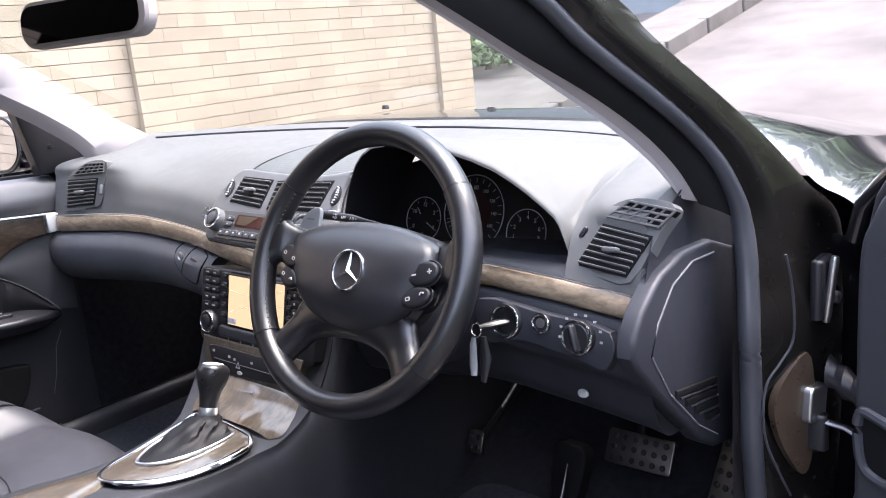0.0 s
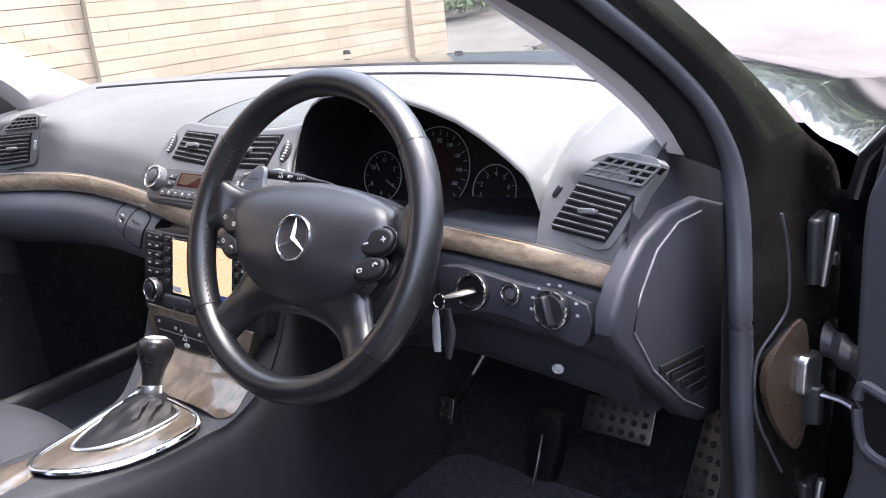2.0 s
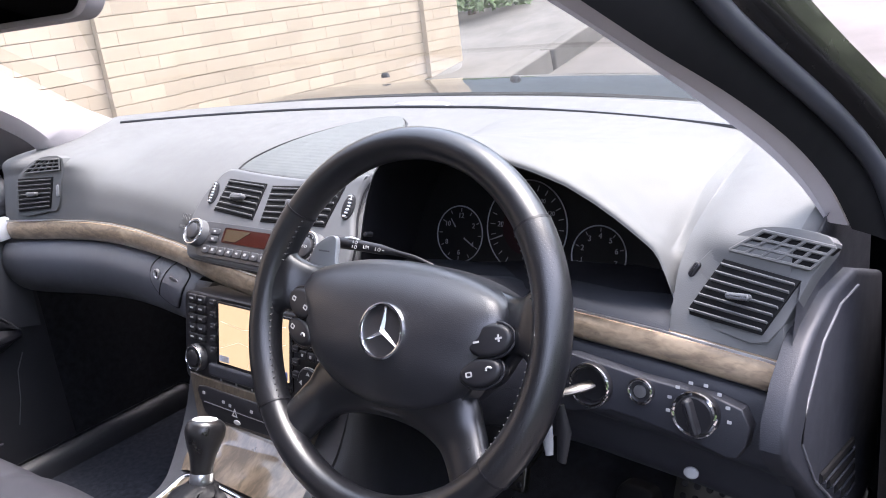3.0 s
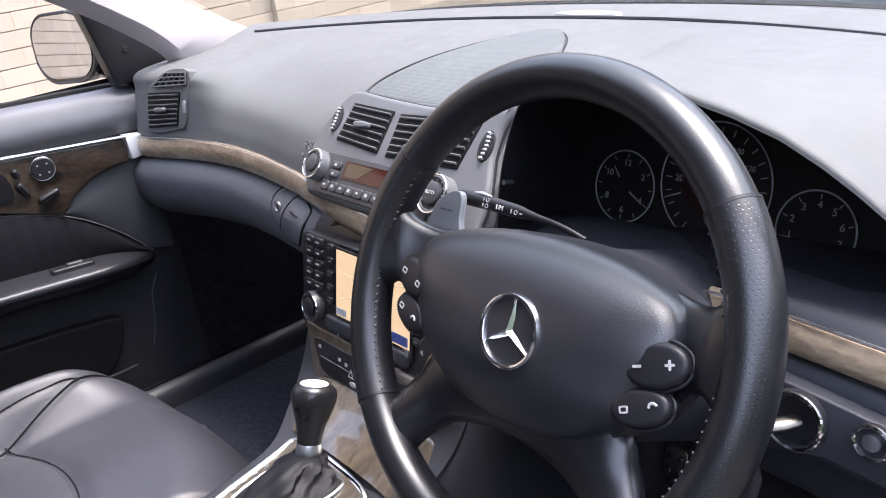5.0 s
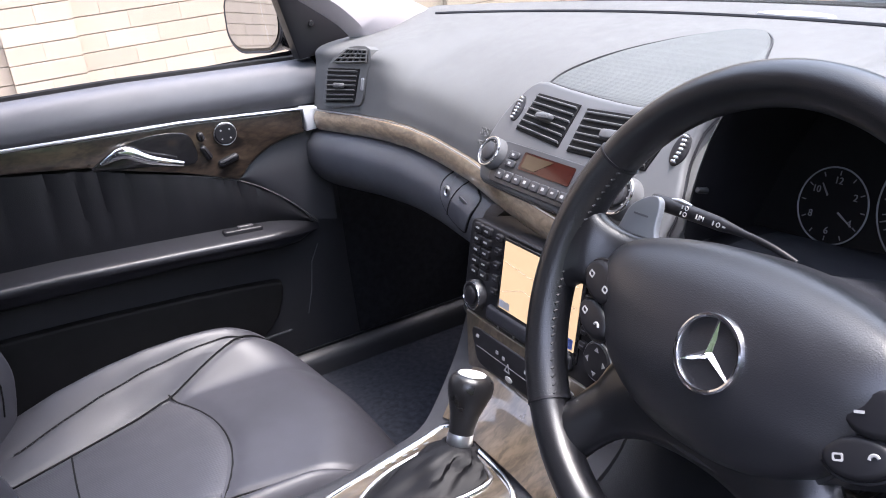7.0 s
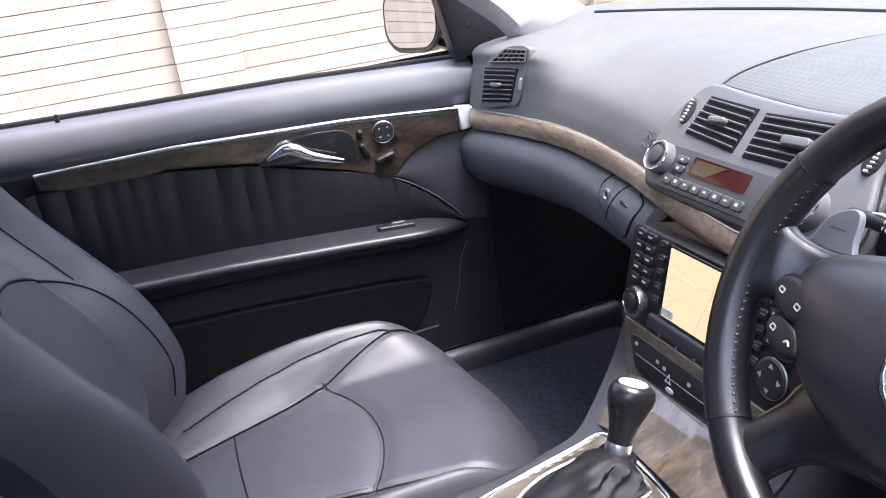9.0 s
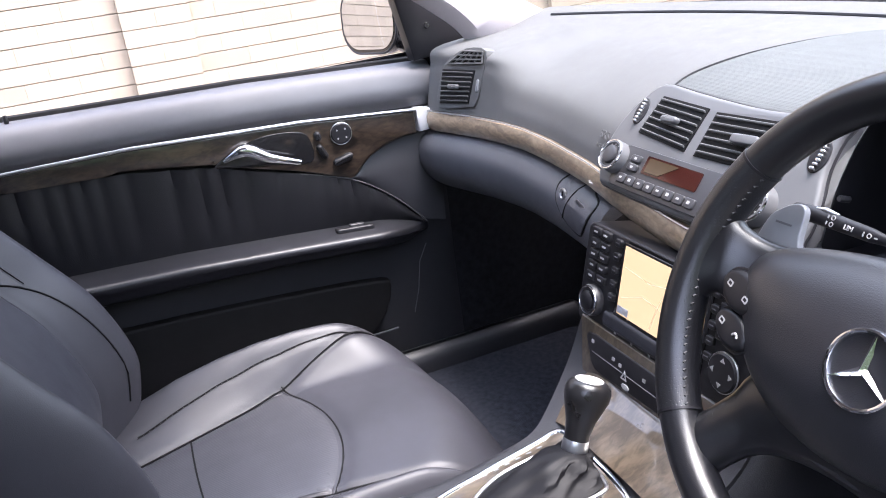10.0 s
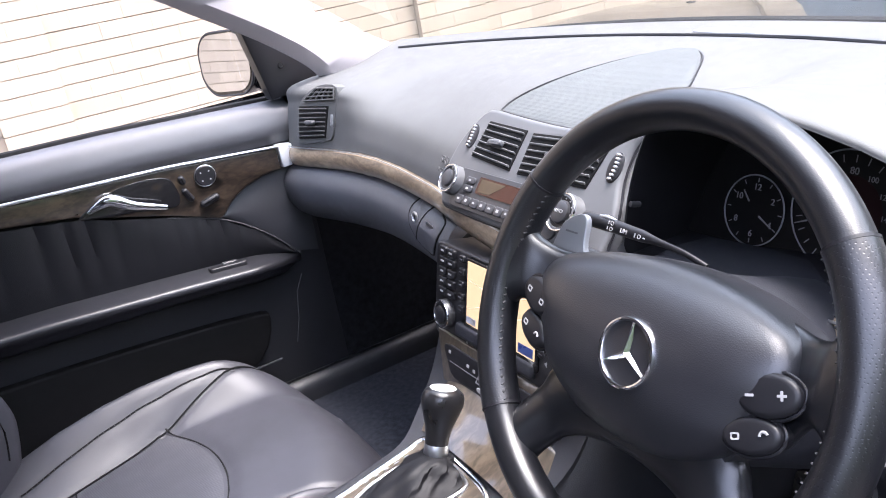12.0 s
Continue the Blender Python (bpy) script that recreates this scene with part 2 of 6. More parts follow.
def sheet(rows, close_u=False, close_v=False, thick=0.0):
    """A surface through rows of points."""
    bm = bmesh.new()
    vs = [[bm.verts.new(p) for p in row] for row in rows]
    nr, nc = len(vs), len(vs[0])
    for i in range(nr if close_v else nr - 1):
        for j in range(nc if close_u else nc - 1):
            a, b = vs[i], vs[(i + 1) % nr]
            try:
                bm.faces.new((a[j], a[(j + 1) % nc], b[(j + 1) % nc], b[j]))
            except ValueError:
                pass
    if thick:
        bmesh.ops.recalc_face_normals(bm, faces=bm.faces)
        bmesh.ops.solidify(bm, geom=bm.faces[:], thickness=thick)
    return bm


def loft(rings, caps=True, close=False):
    bm = bmesh.new()
    vs = [[bm.verts.new(p) for p in r] for r in rings]
    n = len(vs[0])
    for i in range(len(vs) if close else len(vs) - 1):
        a, b = vs[i], vs[(i + 1) % len(vs)]
        for j in range(n):
            bm.faces.new((a[j], a[(j + 1) % n], b[(j + 1) % n], b[j]))
    if caps and not close:
        bm.faces.new(vs[0])
        bm.faces.new(vs[-1])
    return bm


def smooth_path(pts, n=8, close=False):
    """Catmull-Rom through points."""
    p = [Vector(q) for q in pts]
    out = []
    m = len(p)
    for i in range(m if close else m - 1):
        a = p[(i - 1) % m] if close or i else p[0]
        b, c = p[i], p[(i + 1) % m]
        d = p[(i + 2) % m] if close or i + 2 < m else p[-1]
        for k in range(n):
            t = k / n
            out.append(0.5 * ((2 * b) + (c - a) * t + (2 * a - 5 * b + 4 * c - d) * t * t + (3 * b - a - 3 * c + d) * t**3))
    if not close:
        out.append(p[-1])
    return out


def tube(path, r, n=10, close=False, flat=1.0, up=(0, 0, 1)):
    """A round bar along a path; r a number or one for each point; flat squeezes it along up."""
    path = [Vector(q) for q in path]
    m = len(path)
    rs = r if isinstance(r, (list, tuple)) else [r] * m
    rings = []
    side0 = None
    for i in range(m):
        a = path[(i - 1) % m] if close or i else path[0]
        b = path[(i + 1) % m] if close or i + 1 < m else path[-1]
        d = (b - a).normalized()
        s = d.cross(Vector(up))
        if s.length < 1e-3:
            s = side0 or d.orthogonal()
        s.normalize()
        side0 = s
        h = s.cross(d)
        rings.append([path[i] + rs[i] * (math.cos(k * math.tau / n) * s + flat * math.sin(k * math.tau / n) * h) for k in range(n)])
    return loft(rings, close=close)


def rounded(w, h, r, n=4, cx=0.0, cy=0.0):
    out = []
    for qx, qy, a0 in ((1, 1, 0), (-1, 1, 90), (-1, -1, 180), (1, -1, 270)):
        for k in range(n + 1):
            a = radians(a0 + 90 * k / n)
            out.append((cx + qx * (w / 2 - r) + r * math.cos(a), cy + qy * (h / 2 - r) + r * math.sin(a)))
    return out


def disc(r, n=32, cx=0.0, cy=0.0):
    return [(cx + r * math.cos(k * math.tau / n), cy + r * math.sin(k * math.tau / n)) for k in range(n)]


def slab(poly, m, depth, bevel=0.0, back=0.0):
    """A plate of the outline poly in the local xy plane of m, from z=-back to z=depth, its front edge rounded."""
    n = len(poly)
    cx, cy = sum(p[0] for p in poly) / n, sum(p[1] for p in poly) / n
    levels = [(1.0, 0.0, -back)]
    if bevel:
        for a in (0, 30, 60, 90):
            levels.append((1, bevel * (1 - math.cos(radians(a))), depth - bevel + bevel * math.sin(radians(a))))
    else:
        levels.append((1, 0, depth))
    rings = []
    for _, inset, z in levels:
        ring = []
        for i in range(n):
            x0, y0 = poly[i - 1]
            x1, y1 = poly[i]
            x2, y2 = poly[(i + 1) % n]
            nx, ny = (y2 - y0), -(x2 - x0)
            ln = math.hypot(nx, ny) or 1
            nx, ny = nx / ln, ny / ln
            if (x1 - cx) * nx + (y1 - cy) * ny < 0:
                nx, ny = -nx, -ny
            ring.append(m @ Vector((x1 - nx * inset, y1 - ny * inset, z)))
        rings.append(ring)
    return loft(rings)


def band(outer, inner, m, depth, back=0.0):
    """A flat ring between two outlines with equal counts."""
    n = len(outer)
    rings = [[m @ Vector((*p, z)) for p in o] for o, z in ((outer, -back), (outer, depth), (inner, depth), (inner, -back))]
    return loft(rings, caps=False, close=True)


def lathe(profile, m, n=28):
    """Turned about the local z axis: rows of radius, height."""
    rows = [[m @ Vector((r * math.cos(k * math.tau / n), r * math.sin(k * math.tau / n), z)) for k in range(n)] for r, z in profile]
    return loft(rows)


def rbox(w, h, d, m, bevel=0.003):
    return slab(rounded(w, h, min(bevel * 2, w / 2.1, h / 2.1), 3), m, d / 2, min(bevel, d / 2.2), d / 2)


def text_mesh(name, body, size, m, material, parent, depth=0.0004):
    cu = bpy.data.curves.new(name, "FONT")
    cu.body, cu.size, cu.align_x, cu.align_y, cu.extrude = body, size, "CENTER", "CENTER", depth
    tmp = bpy.data.objects.new("tmp", cu)
    scene.collection.objects.link(tmp)
    me = bpy.data.meshes.new_from_object(tmp.evaluated_get(bpy.context.evaluated_depsgraph_get()))
    bpy.data.objects.remove(tmp)
    me.transform(m)
    return link_mesh(name, me, material, parent, smooth=False)


# ---- ground, wall, distance ----
def hill(y):
    """The street climbs ahead of the car."""
    s = 0.5 * (y - 2.6 + math.sqrt((y - 2.6) ** 2 + 1.2))
    return 0.19 * s if y < 60 else 0.19 * (0.5 * (57.4 + math.sqrt(57.4**2 + 1.2)))


WALL_AT = Matrix.Translation((-3.20, 0, 0))


def ground_strip(name, x0, x1, z, material, label):
    """A strip along the wall, x0 to x1 out from its face."""
    ys = [-400, -60, -20, -8, -4, -2] + [-1 + 0.5 * k for k in range(40)] + [22, 30, 45, 60, 120, 400]
    rows = []
    for y in ys:
        row = [WALL_AT @ Vector((x0 + (x1 - x0) * k / 4, y, 0)) for k in range(5)]
        rows.append([Vector((p.x, p.y, hill(p.y) + z)) for p in row])
    ob = part(name, sheet(rows), material, None, label)
    return tagged(ob, category=name, kind="structure")


ground_strip("ground", -400, 400, -0.06, PAVE, "pale earth ground that climbs with the street")
ground_strip("road", 0.85, 11.0, 0.0, ROAD, "pale worn concrete road surface climbing uphill")
ground_strip("pavement", -0.02, 0.72, 0.11, PAVE, "narrow concrete pavement below the brick wall")
kerb_bms = []
for k in range(18):
    p = WALL_AT @ Vector((0.785, -3 + 0.92 * k, 0))
    kerb_bms.append(rbox(0.13, 0.9, 0.30, Matrix.Translation((p.x, p.y, hill(p.y))) @ Matrix.Rotation(math.atan(0.19 if p.y > 2.7 else 0.0), 4, "X"), 0.012))
kerb = part("kerb", join(*kerb_bms), PAVE, None, "weathered concrete kerb stones along the pavement")
tagged(kerb, category="kerb", kind="structure")

wall = part("wall_west", rbox(0.20, 12.77, 3.3, WALL_AT @ pose(-0.115, -1.615, 1.45), 0.004), MORTAR, None, "long cream brick boundary wall with shallow piers", smooth=False)
tagged(wall, category="wall", kind="structure")

# ---- car body ----
car = thing("car", (0, 0.6, 0.02), "black glossy saloon car shell with open driver door frame", "car")
XC = -0.012


def wind_base(x):
    return 0.655 - 0.215 * (abs(x) / 0.78) ** 2.2


def wind_point(x, s):
    """A point of the windscreen: s from 0 at the base to 1 at the roof."""
    half = 0.80 - 0.19 * s if x < 0 else 0.745 - 0.20 * s
    return Vector((x * half / 0.80, wind_base(x) + 0.01 - 0.80 * s, 0.972 + 0.43 * s + 0.05 * math.sin(math.pi * s)))


screen_rows = [[wind_point(-0.8 + 1.6 * i / 24, s / 8) for i in range(25)] for s in range(9)]
ws = part("windscreen", sheet(screen_rows), SCREEN_GLASS, car, "clear raked windscreen")
ws.visible_shadow = False
roof_rows = [[Vector((-0.62 + 1.24 * i / 12, y, z - 0.03 * abs(-1 + i / 6) ** 2)) for i in range(13)] for y, z in ((-0.13, 1.40), (-0.5, 1.45), (-1.0, 1.46), (-1.5, 1.44), (-1.9, 1.36))]
part("roof", sheet(roof_rows, thick=0.04), PILLAR, car, "light grey headliner under the roof")


part("roof_skin", sheet([[p + Vector((0.02 * (-1 + i / 6), 0, 0.055 - 0.015 * abs(-1 + i / 6) ** 2)) for i, p in enumerate(r)] for r in roof_rows]), PAINT, car, "gloss black roof")
tail = [[Vector((x, y, z)) for x in (-0.80, -0.4, 0, 0.4, 0.80)] for y, z in ((-1.92, 1.02), (-2.1, 1.01), (-2.45, 0.98), (-2.56, 0.90), (-2.60, 0.60), (-2.55, 0.25))]
part("boot", sheet(tail), PAINT, car, "gloss black boot")
for s in (-1, 1):
    part("rear_quarter", sheet([[Vector((s * x, y, z)) for x, z in ((0.80, 1.01), (0.86, 0.90), (0.89, 0.70), (0.88, 0.45), (0.84, 0.22))] for y in (-0.86, -1.4, -2.0, -2.54)]), PAINT, car, "gloss black rear side panel")
    part("rear_post", sheet([[Vector((s * x, y, z)) for y, x, z in ((-1.55, 0.62, 1.42), (-1.85, 0.60, 1.37), (-2.1, 0.72, 1.01), (-1.75, 0.80, 1.01))][k:k + 2] for k in (0, 2)]), PAINT, car, "gloss black rear post")


# door-side edge, inner crest and glass edge of the front pillar trims
LEFT = (
    [(0.752, 0.262, 0.938), (0.75, 0.233, 0.975), (0.75, 0.188, 1.013), (0.75, 0.142, 1.047), (0.75, 0.096, 1.077), (0.75, 0.034, 1.116), (0.745, -0.02, 1.15), (0.71, -0.30, 1.31)],
    [(0.732, 0.285, 0.938), (0.718, 0.262, 0.975), (0.714, 0.225, 1.014), (0.714, 0.18, 1.049), (0.714, 0.135, 1.080), (0.714, 0.078, 1.116), (0.708, 0.02, 1.153), (0.66, -0.24, 1.32)],
    [(0.745, 0.42, 0.980), (0.74, 0.37, 1.008), (0.74, 0.326, 1.034), (0.74, 0.285, 1.060), (0.735, 0.25, 1.085), (0.73, 0.215, 1.107), (0.72, 0.15, 1.150), (0.66, -0.15, 1.335)],
)
PIL_RB = [(0.714, 0.282, 0.923), (0.704, 0.245, 0.972), (0.688, 0.192, 1.022), (0.666, 0.121, 1.072), (0.641, 0.038, 1.121), (0.617, -0.043, 1.171), (0.587, -0.14, 1.228), (0.552, -0.27, 1.293)]
PIL_RC = [(0.697, 0.272, 0.929), (0.684, 0.231, 0.975), (0.668, 0.175, 1.021), (0.648, 0.110, 1.067), (0.627, 0.040, 1.114), (0.605, -0.034, 1.160), (0.575, -0.13, 1.217), (0.54, -0.26, 1.282)]
RIGHT = (PIL_RB, PIL_RC, [(x + 0.015, y + 0.06, z + 0.012) for x, y, z in PIL_RC])


def pillar(side, lines):
    """Inner trim of a front pillar, from the dash to the roof."""
    edge_b, edge_c, edge_a = lines
    rails = []
    for a, b, f in ((edge_b, edge_b, 0), (edge_b, edge_c, 0.5), (edge_c, edge_c, 0), (edge_c, edge_a, 0.33), (edge_c, edge_a, 0.66), (edge_a, edge_a, 0)):
        rails.append(smooth_path([Vector((side * p[0], p[1], p[2])).lerp(Vector((side * q[0], q[1], q[2])), f) + Vector((-side * 0.006 * (0 < f < 1), 0, 0)) for p, q in zip(a, b)], 5))
    return loft([[r[k] for r in rails] for k in range(len(rails[0]))])


part("pillar_trim", pillar(-1, LEFT), PILLAR, car, "pale grey pillar trim")
part("pillar_trim", pillar(1, RIGHT), PILLAR, car, "pale grey pillar trim")

# floor and bulkhead
fl = [[(x, y, z) for x in (-0.82, -0.5, -0.16, 0.16, 0.5, 0.80)] for y, z in ((-1.6, 0.30), (-0.3, 0.30), (0.45, 0.30), (0.72, 0.42), (0.80, 0.62), (0.80, 0.86))]
part("floor_pan", sheet(fl), CARPET, car, "black carpeted floor and footwell")
part("footwell_side", sheet([[(-0.80, y, z) for z in (0.28, 0.55, 0.86)] for y in (-0.75, 0.2, 0.8)]), CARPET, car)
part("footwell_side", sheet([[(0.742, y, z) for z in (0.28, 0.6, 0.86)] for y in (0.32, 0.55, 0.82)]), DASH_LOW, car)
rear = [[(x, y, z) for x in (-0.85, 0, 0.85)] for y, z in ((-1.75, 0.25), (-1.95, 0.8), (-1.9, 1.0))]
part("rear_bulkhead", sheet(rear), CARPET, car)

# bonnet
def bonnet_z(x, y):
    y0 = wind_base(x) + 0.028
    f = max(0.0, (y - y0) / (1.95 - y0))
    return 0.972 + 0.012 * math.sin(math.pi * min(1, f * 3)) - 0.21 * f ** 1.8 - 0.048 * (abs(x) / 0.78) ** 4 + 0.008 * math.exp(-((abs(x) - 0.52) / 0.05) ** 2)


bon = []
for j in range(14):
    row = []
    for i in range(25):
        x = -0.745 + 1.49 * i / 24
        y0 = wind_base(x) + 0.028
        y = y0 + (1.95 - y0) * j / 13
        row.append((x, y, bonnet_z(x, y)))
    bon.append(row)
part("bonnet", sheet(bon), PAINT, car, "gloss black bonnet")
part("cowl", tube([(-0.72 + 1.44 * i / 24, wind_base(-0.72 + 1.44 * i / 24) + 0.016, 0.974 - 0.014 * (abs(-1 + i / 12)) ** 3) for i in range(25)], 0.0095, 8), DARK, car, "black rubber edge below the windscreen")
for x, y in ((-0.02, 0.85), (-0.45, 0.95)):
    part("washer_jet", lathe([(0.009, -0.004), (0.008, 0.003), (0.006, 0.006), (0.001, 0.0065)], pose(x, y, 0.978) @ Matrix.Diagonal((1.4, 0.8, 1, 1)), 16), BLACK, car)
wing_rows = []
for k in range(30):
    y = 0.43 + 1.46 * (k / 29) ** 1.5
    zi = bonnet_z(0.745, y + 0.12) - 0.001
    d = zi - 0.932
    wing_rows.append(smooth_path([(0.745, y + 0.12, zi), (0.775, y + 0.06, 0.924 + d), (0.812, y + 0.01, 0.913 + d), (0.843, y, 0.902 + d), (0.864, y, 0.885 + d), (0.875, y, 0.858 + d), (0.886, y, 0.78 + d), (0.90, y, 0.68), (0.895, y, 0.50), (0.88, y, 0.24)], 4))
part("front_wing", sheet(wing_rows), PAINT, car, "gloss black front wing")
part("shut_face", sheet([[(x, y, z) for z in (0.20, 0.45, 0.70, 0.84)] for x, y in ((0.80, 0.495), (0.85, 0.492), (0.895, 0.475))]), PAINT, car, "black painted shut face behind the wing")
part("wiper", tube([(0.635, 0.66, 0.944), (0.655, 0.675, 0.946), (0.675, 0.69, 0.944)], [0.002, 0.004, 0.003], 8), BLACK, car, "black wiper end")

# driver door frame
SEAL = [(0.592, -0.165, 1.29), (0.627, -0.04, 1.226), (0.653, 0.043, 1.173), (0.667, 0.089, 1.133), (0.683, 0.144, 1.093), (0.700, 0.201, 1.053), (0.715, 0.252, 1.013), (0.728, 0.292, 0.973), (0.736, 0.320, 0.932), (0.742, 0.334, 0.892), (0.750, 0.332, 0.83), (0.758, 0.318, 0.75), (0.76, 0.318, 0.68), (0.76, 0.322, 0.60), (0.76, 0.34, 0.47), (0.76, 0.33, 0.36), (0.76, 0.22, 0.30), (0.76, -0.3, 0.29)]
part("door_seal", tube([p + Vector((0.007, 0, 0)) for p in smooth_path(SEAL, 6)], [0.0095 + 0.0045 * min(1, max(0, (0.98 - p.z) / 0.12)) for p in smooth_path(SEAL, 6)], 12), SEAL_RUBBER, car, "black rubber door seal")
OUT = [(0.635, -0.06, 1.31), (0.693, 0.143, 1.167), (0.703, 0.178, 1.136), (0.716, 0.219, 1.104), (0.729, 0.263, 1.073), (0.745, 0.318, 1.034), (0.767, 0.389, 0.979), (0.788, 0.462, 0.916), (0.812, 0.530, 0.850), (0.834, 0.473, 0.71), (0.83, 0.465, 0.47), (0.83, 0.25, 0.24), (0.83, -0.3, 0.23)]
INN = [(0.600, -0.165, 1.295), (0.661, 0.045, 1.176), (0.676, 0.091, 1.136), (0.692, 0.147, 1.096), (0.709, 0.204, 1.056), (0.724, 0.255, 1.016), (0.737, 0.295, 0.976), (0.751, 0.336, 0.892), (0.762, 0.326, 0.80), (0.768, 0.320, 0.72), (0.768, 0.344, 0.47), (0.768, 0.22, 0.29), (0.768, -0.3, 0.28)]
a_rail, b_rail = smooth_path(INN, 6), smooth_path(OUT, 6)
frame_rows = []
for f, dx in ((0.0, 0.0), (0.15, 0.010), (0.35, 0.014), (0.5, 0.012), (0.7, 0.009), (0.9, 0.006), (1.0, 0.0), (1.04, -0.02)):
    frame_rows.append([p.lerp(q, f) + Vector((dx, 0, 0)) for p, q in zip(a_rail, b_rail)])
part("door_frame", sheet(frame_rows), SHUT_PAINT, car, "gloss black painted pillar and door shut")
flange = []
pb = smooth_path([Vector(p) + Vector((0.003, 0, -0.003)) for p in PIL_RB], 6)
pi = smooth_path([(0.742, 0.333, 0.892), (0.731, 0.297, 0.966), (0.714, 0.247, 1.016), (0.695, 0.184, 1.064), (0.677, 0.120, 1.110), (0.655, 0.045, 1.170), (0.629, -0.04, 1.224), (0.594, -0.165, 1.288)], 6)
for k in range(7):
    flange.append([p.lerp(q, k / 6) + Vector((0.004 * math.sin(math.pi * k / 6), 0, 0)) for p, q in zip(pb, pi)])
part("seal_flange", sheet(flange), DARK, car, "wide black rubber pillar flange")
part("sill", sheet([[(x, y, z) for x, z in ((0.72, 0.31), (0.77, 0.315), (0.80, 0.29), (0.85, 0.28), (0.88, 0.2))] for y in (0.4, 0.1, -0.3, -1.0)]), PAINT, car, "gloss black door sill")
# Unseen closed rear sides and dark glass, added to cut cabin fill light.
for s in (-1, 1):
    part("rear_side", sheet([[(s * x, y, z) for x, z in ((0.83, 0.2), (0.83, 0.6), (0.81, 1.0), (0.72, 1.25), (0.63, 1.42))] for y in (-0.95, -1.4, -1.9)]), DASH_LOW, car, "unseen closed rear side, added to cut fill light")
rg = part("rear_window", sheet([[(x, y, z) for x in (-0.60, -0.3, 0, 0.3, 0.60)] for y, z in ((-1.88, 1.36), (-2.0, 1.20), (-2.12, 1.02))]), LIGHT_CUT_GLASS, car, "unseen rear window, darkened to cut fill light")
rg.visible_shadow = False

# ---- dashboard ----
dash = thing("dashboard", (0, 0.4, 0.65), "dark grey soft-touch dashboard with burl wood strips", "dashboard")


def strip_top(x):
    return float(np.interp(x, [-.76, -.734, -.6, -.5, -.427, -.327, -.24, -.174, -.103, -.05, .03, .10, .17, .24, .33, .40, .47, .58, .678, .72], [.834, .835, .842, .846, .845, .839, .832, .827, .822, .819, .816, .815, .816, .820, .83, .843, .847, .840, .830, .826]))


def strip_bottom(x):
    return strip_top(x) - float(np.interp(x, [-.734, -.53, -.36, -.27, -.19, -.09, .1, .4, .5, .68], [.040, .039, .039, .038, .039, .040, .038, .033, .035, .034]))


def strip_y(x):
    return float(np.interp(x, [-.76, -.734, -.6, -.45, -.365, -.25, -.15, 0, .15, .3, .47, .58, .678, .72], [.165, .168, .19, .203, .205, .2, .185, .17, .18, .19, .18, .178, .176, .17]))


ARCH_X = [.150, .160, .171, .187, .204, .222, .245, .29, .34, .389, .43, .469, .5, .524, .545, .564, .575, .585]
ARCH_Z = [.82, .86, .898, .935, .965, .982, .994, 1.0, .998, .990, .980, .967, .951, .936, .921, .906, .878, .845]


def profile(x):
    """The dash's upper surface at x, front to back."""
    ys, zs, wb = strip_y(x), strip_top(x), wind_base(x)
    if ARCH_X[0] < x < ARCH_X[-1]:
        zh = float(np.interp(x, ARCH_X, ARCH_Z))
        k = max(0.0, (zh - 0.9) / 0.1)
        pts = [(0.20, zh), (0.206, zh + 0.006), (0.24, max(zh + 0.007, 0.905)), (0.32, 0.945 + 0.045 * k), (0.42, 0.960 + 0.014 * k), (wb - 0.07, 0.974), (wb, 0.980)]
    else:
        pts = [(ys, zs), (ys + 0.008, zs + 0.025), (ys + 0.03, zs + 0.060), (ys + 0.085, 0.928 + 0.25 * (zs - 0.84)), (0.38, 0.956), (wb - 0.07, 0.974), (wb, 0.980)]
        k = min(1.0, max(0.0, (-x - 0.47) / 0.10)) if x < 0 else min(1.0, max(0.0, (x - 0.570) / 0.060))
        k = k * k * (3 - 2 * k)
        ends = [(ys, zs), (ys + 0.009, zs + 0.04), (ys + 0.018, zs + 0.08), (ys + 0.034, 0.945), (0.32, 0.958), (wb - 0.07, 0.974), (wb, 0.980)]
        if x > 0:
            # flush with the leaning vent face
            foot = 0.1875 - 0.12 * (x - 0.6)
            ends = [(ys, zs)] + [(foot + 0.4348 * (z - 0.85), z) for z in (0.862, 0.895, 0.928)] + [(0.30, 0.950), (wb - 0.07, 0.974), (wb, 0.980)]
        pts = [(a[0] + (b[0] - a[0]) * k, a[1] + (b[1] - a[1]) * k) for a, b in zip(pts, ends)]
    if x > 0.70:
        k = (x - 0.70) / 0.06
        lo = 0.235 + 0.09 * k
        pts = [(lo, 0.925 + 0.012 * k), (lo + 0.012, 0.934 + 0.01 * k), (lo + 0.04, 0.943 + 0.006 * k), (0.38, 0.956), (0.40, 0.960), (wb - 0.03, 0.974), (wb, 0.980)]
    return [Vector((x, y, z)) for y, z in pts]


cols = sorted({round(-0.766 + 1.468 * i / 110, 4) for i in range(111)} | {round(.150 + .435 * i / 70, 4) for i in range(71)})
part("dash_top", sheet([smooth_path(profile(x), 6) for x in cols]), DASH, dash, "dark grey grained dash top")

# the groove along the windscreen
for x0, x1 in ((-0.70, 0.10), (0.10, 0.70)):
    part("defrost_slot", tube([(x0 + (x1 - x0) * k / 24, wind_base(x0 + (x1 - x0) * k / 24) - 0.075 - 0.03 * max(0, x0 + (x1 - x0) * k / 24 - 0.1), 0.9745 - 0.006 * max(0, x0 + (x1 - x0) * k / 24 - 0.1)) for k in range(25)], 0.003, 6), BLACK, dash)


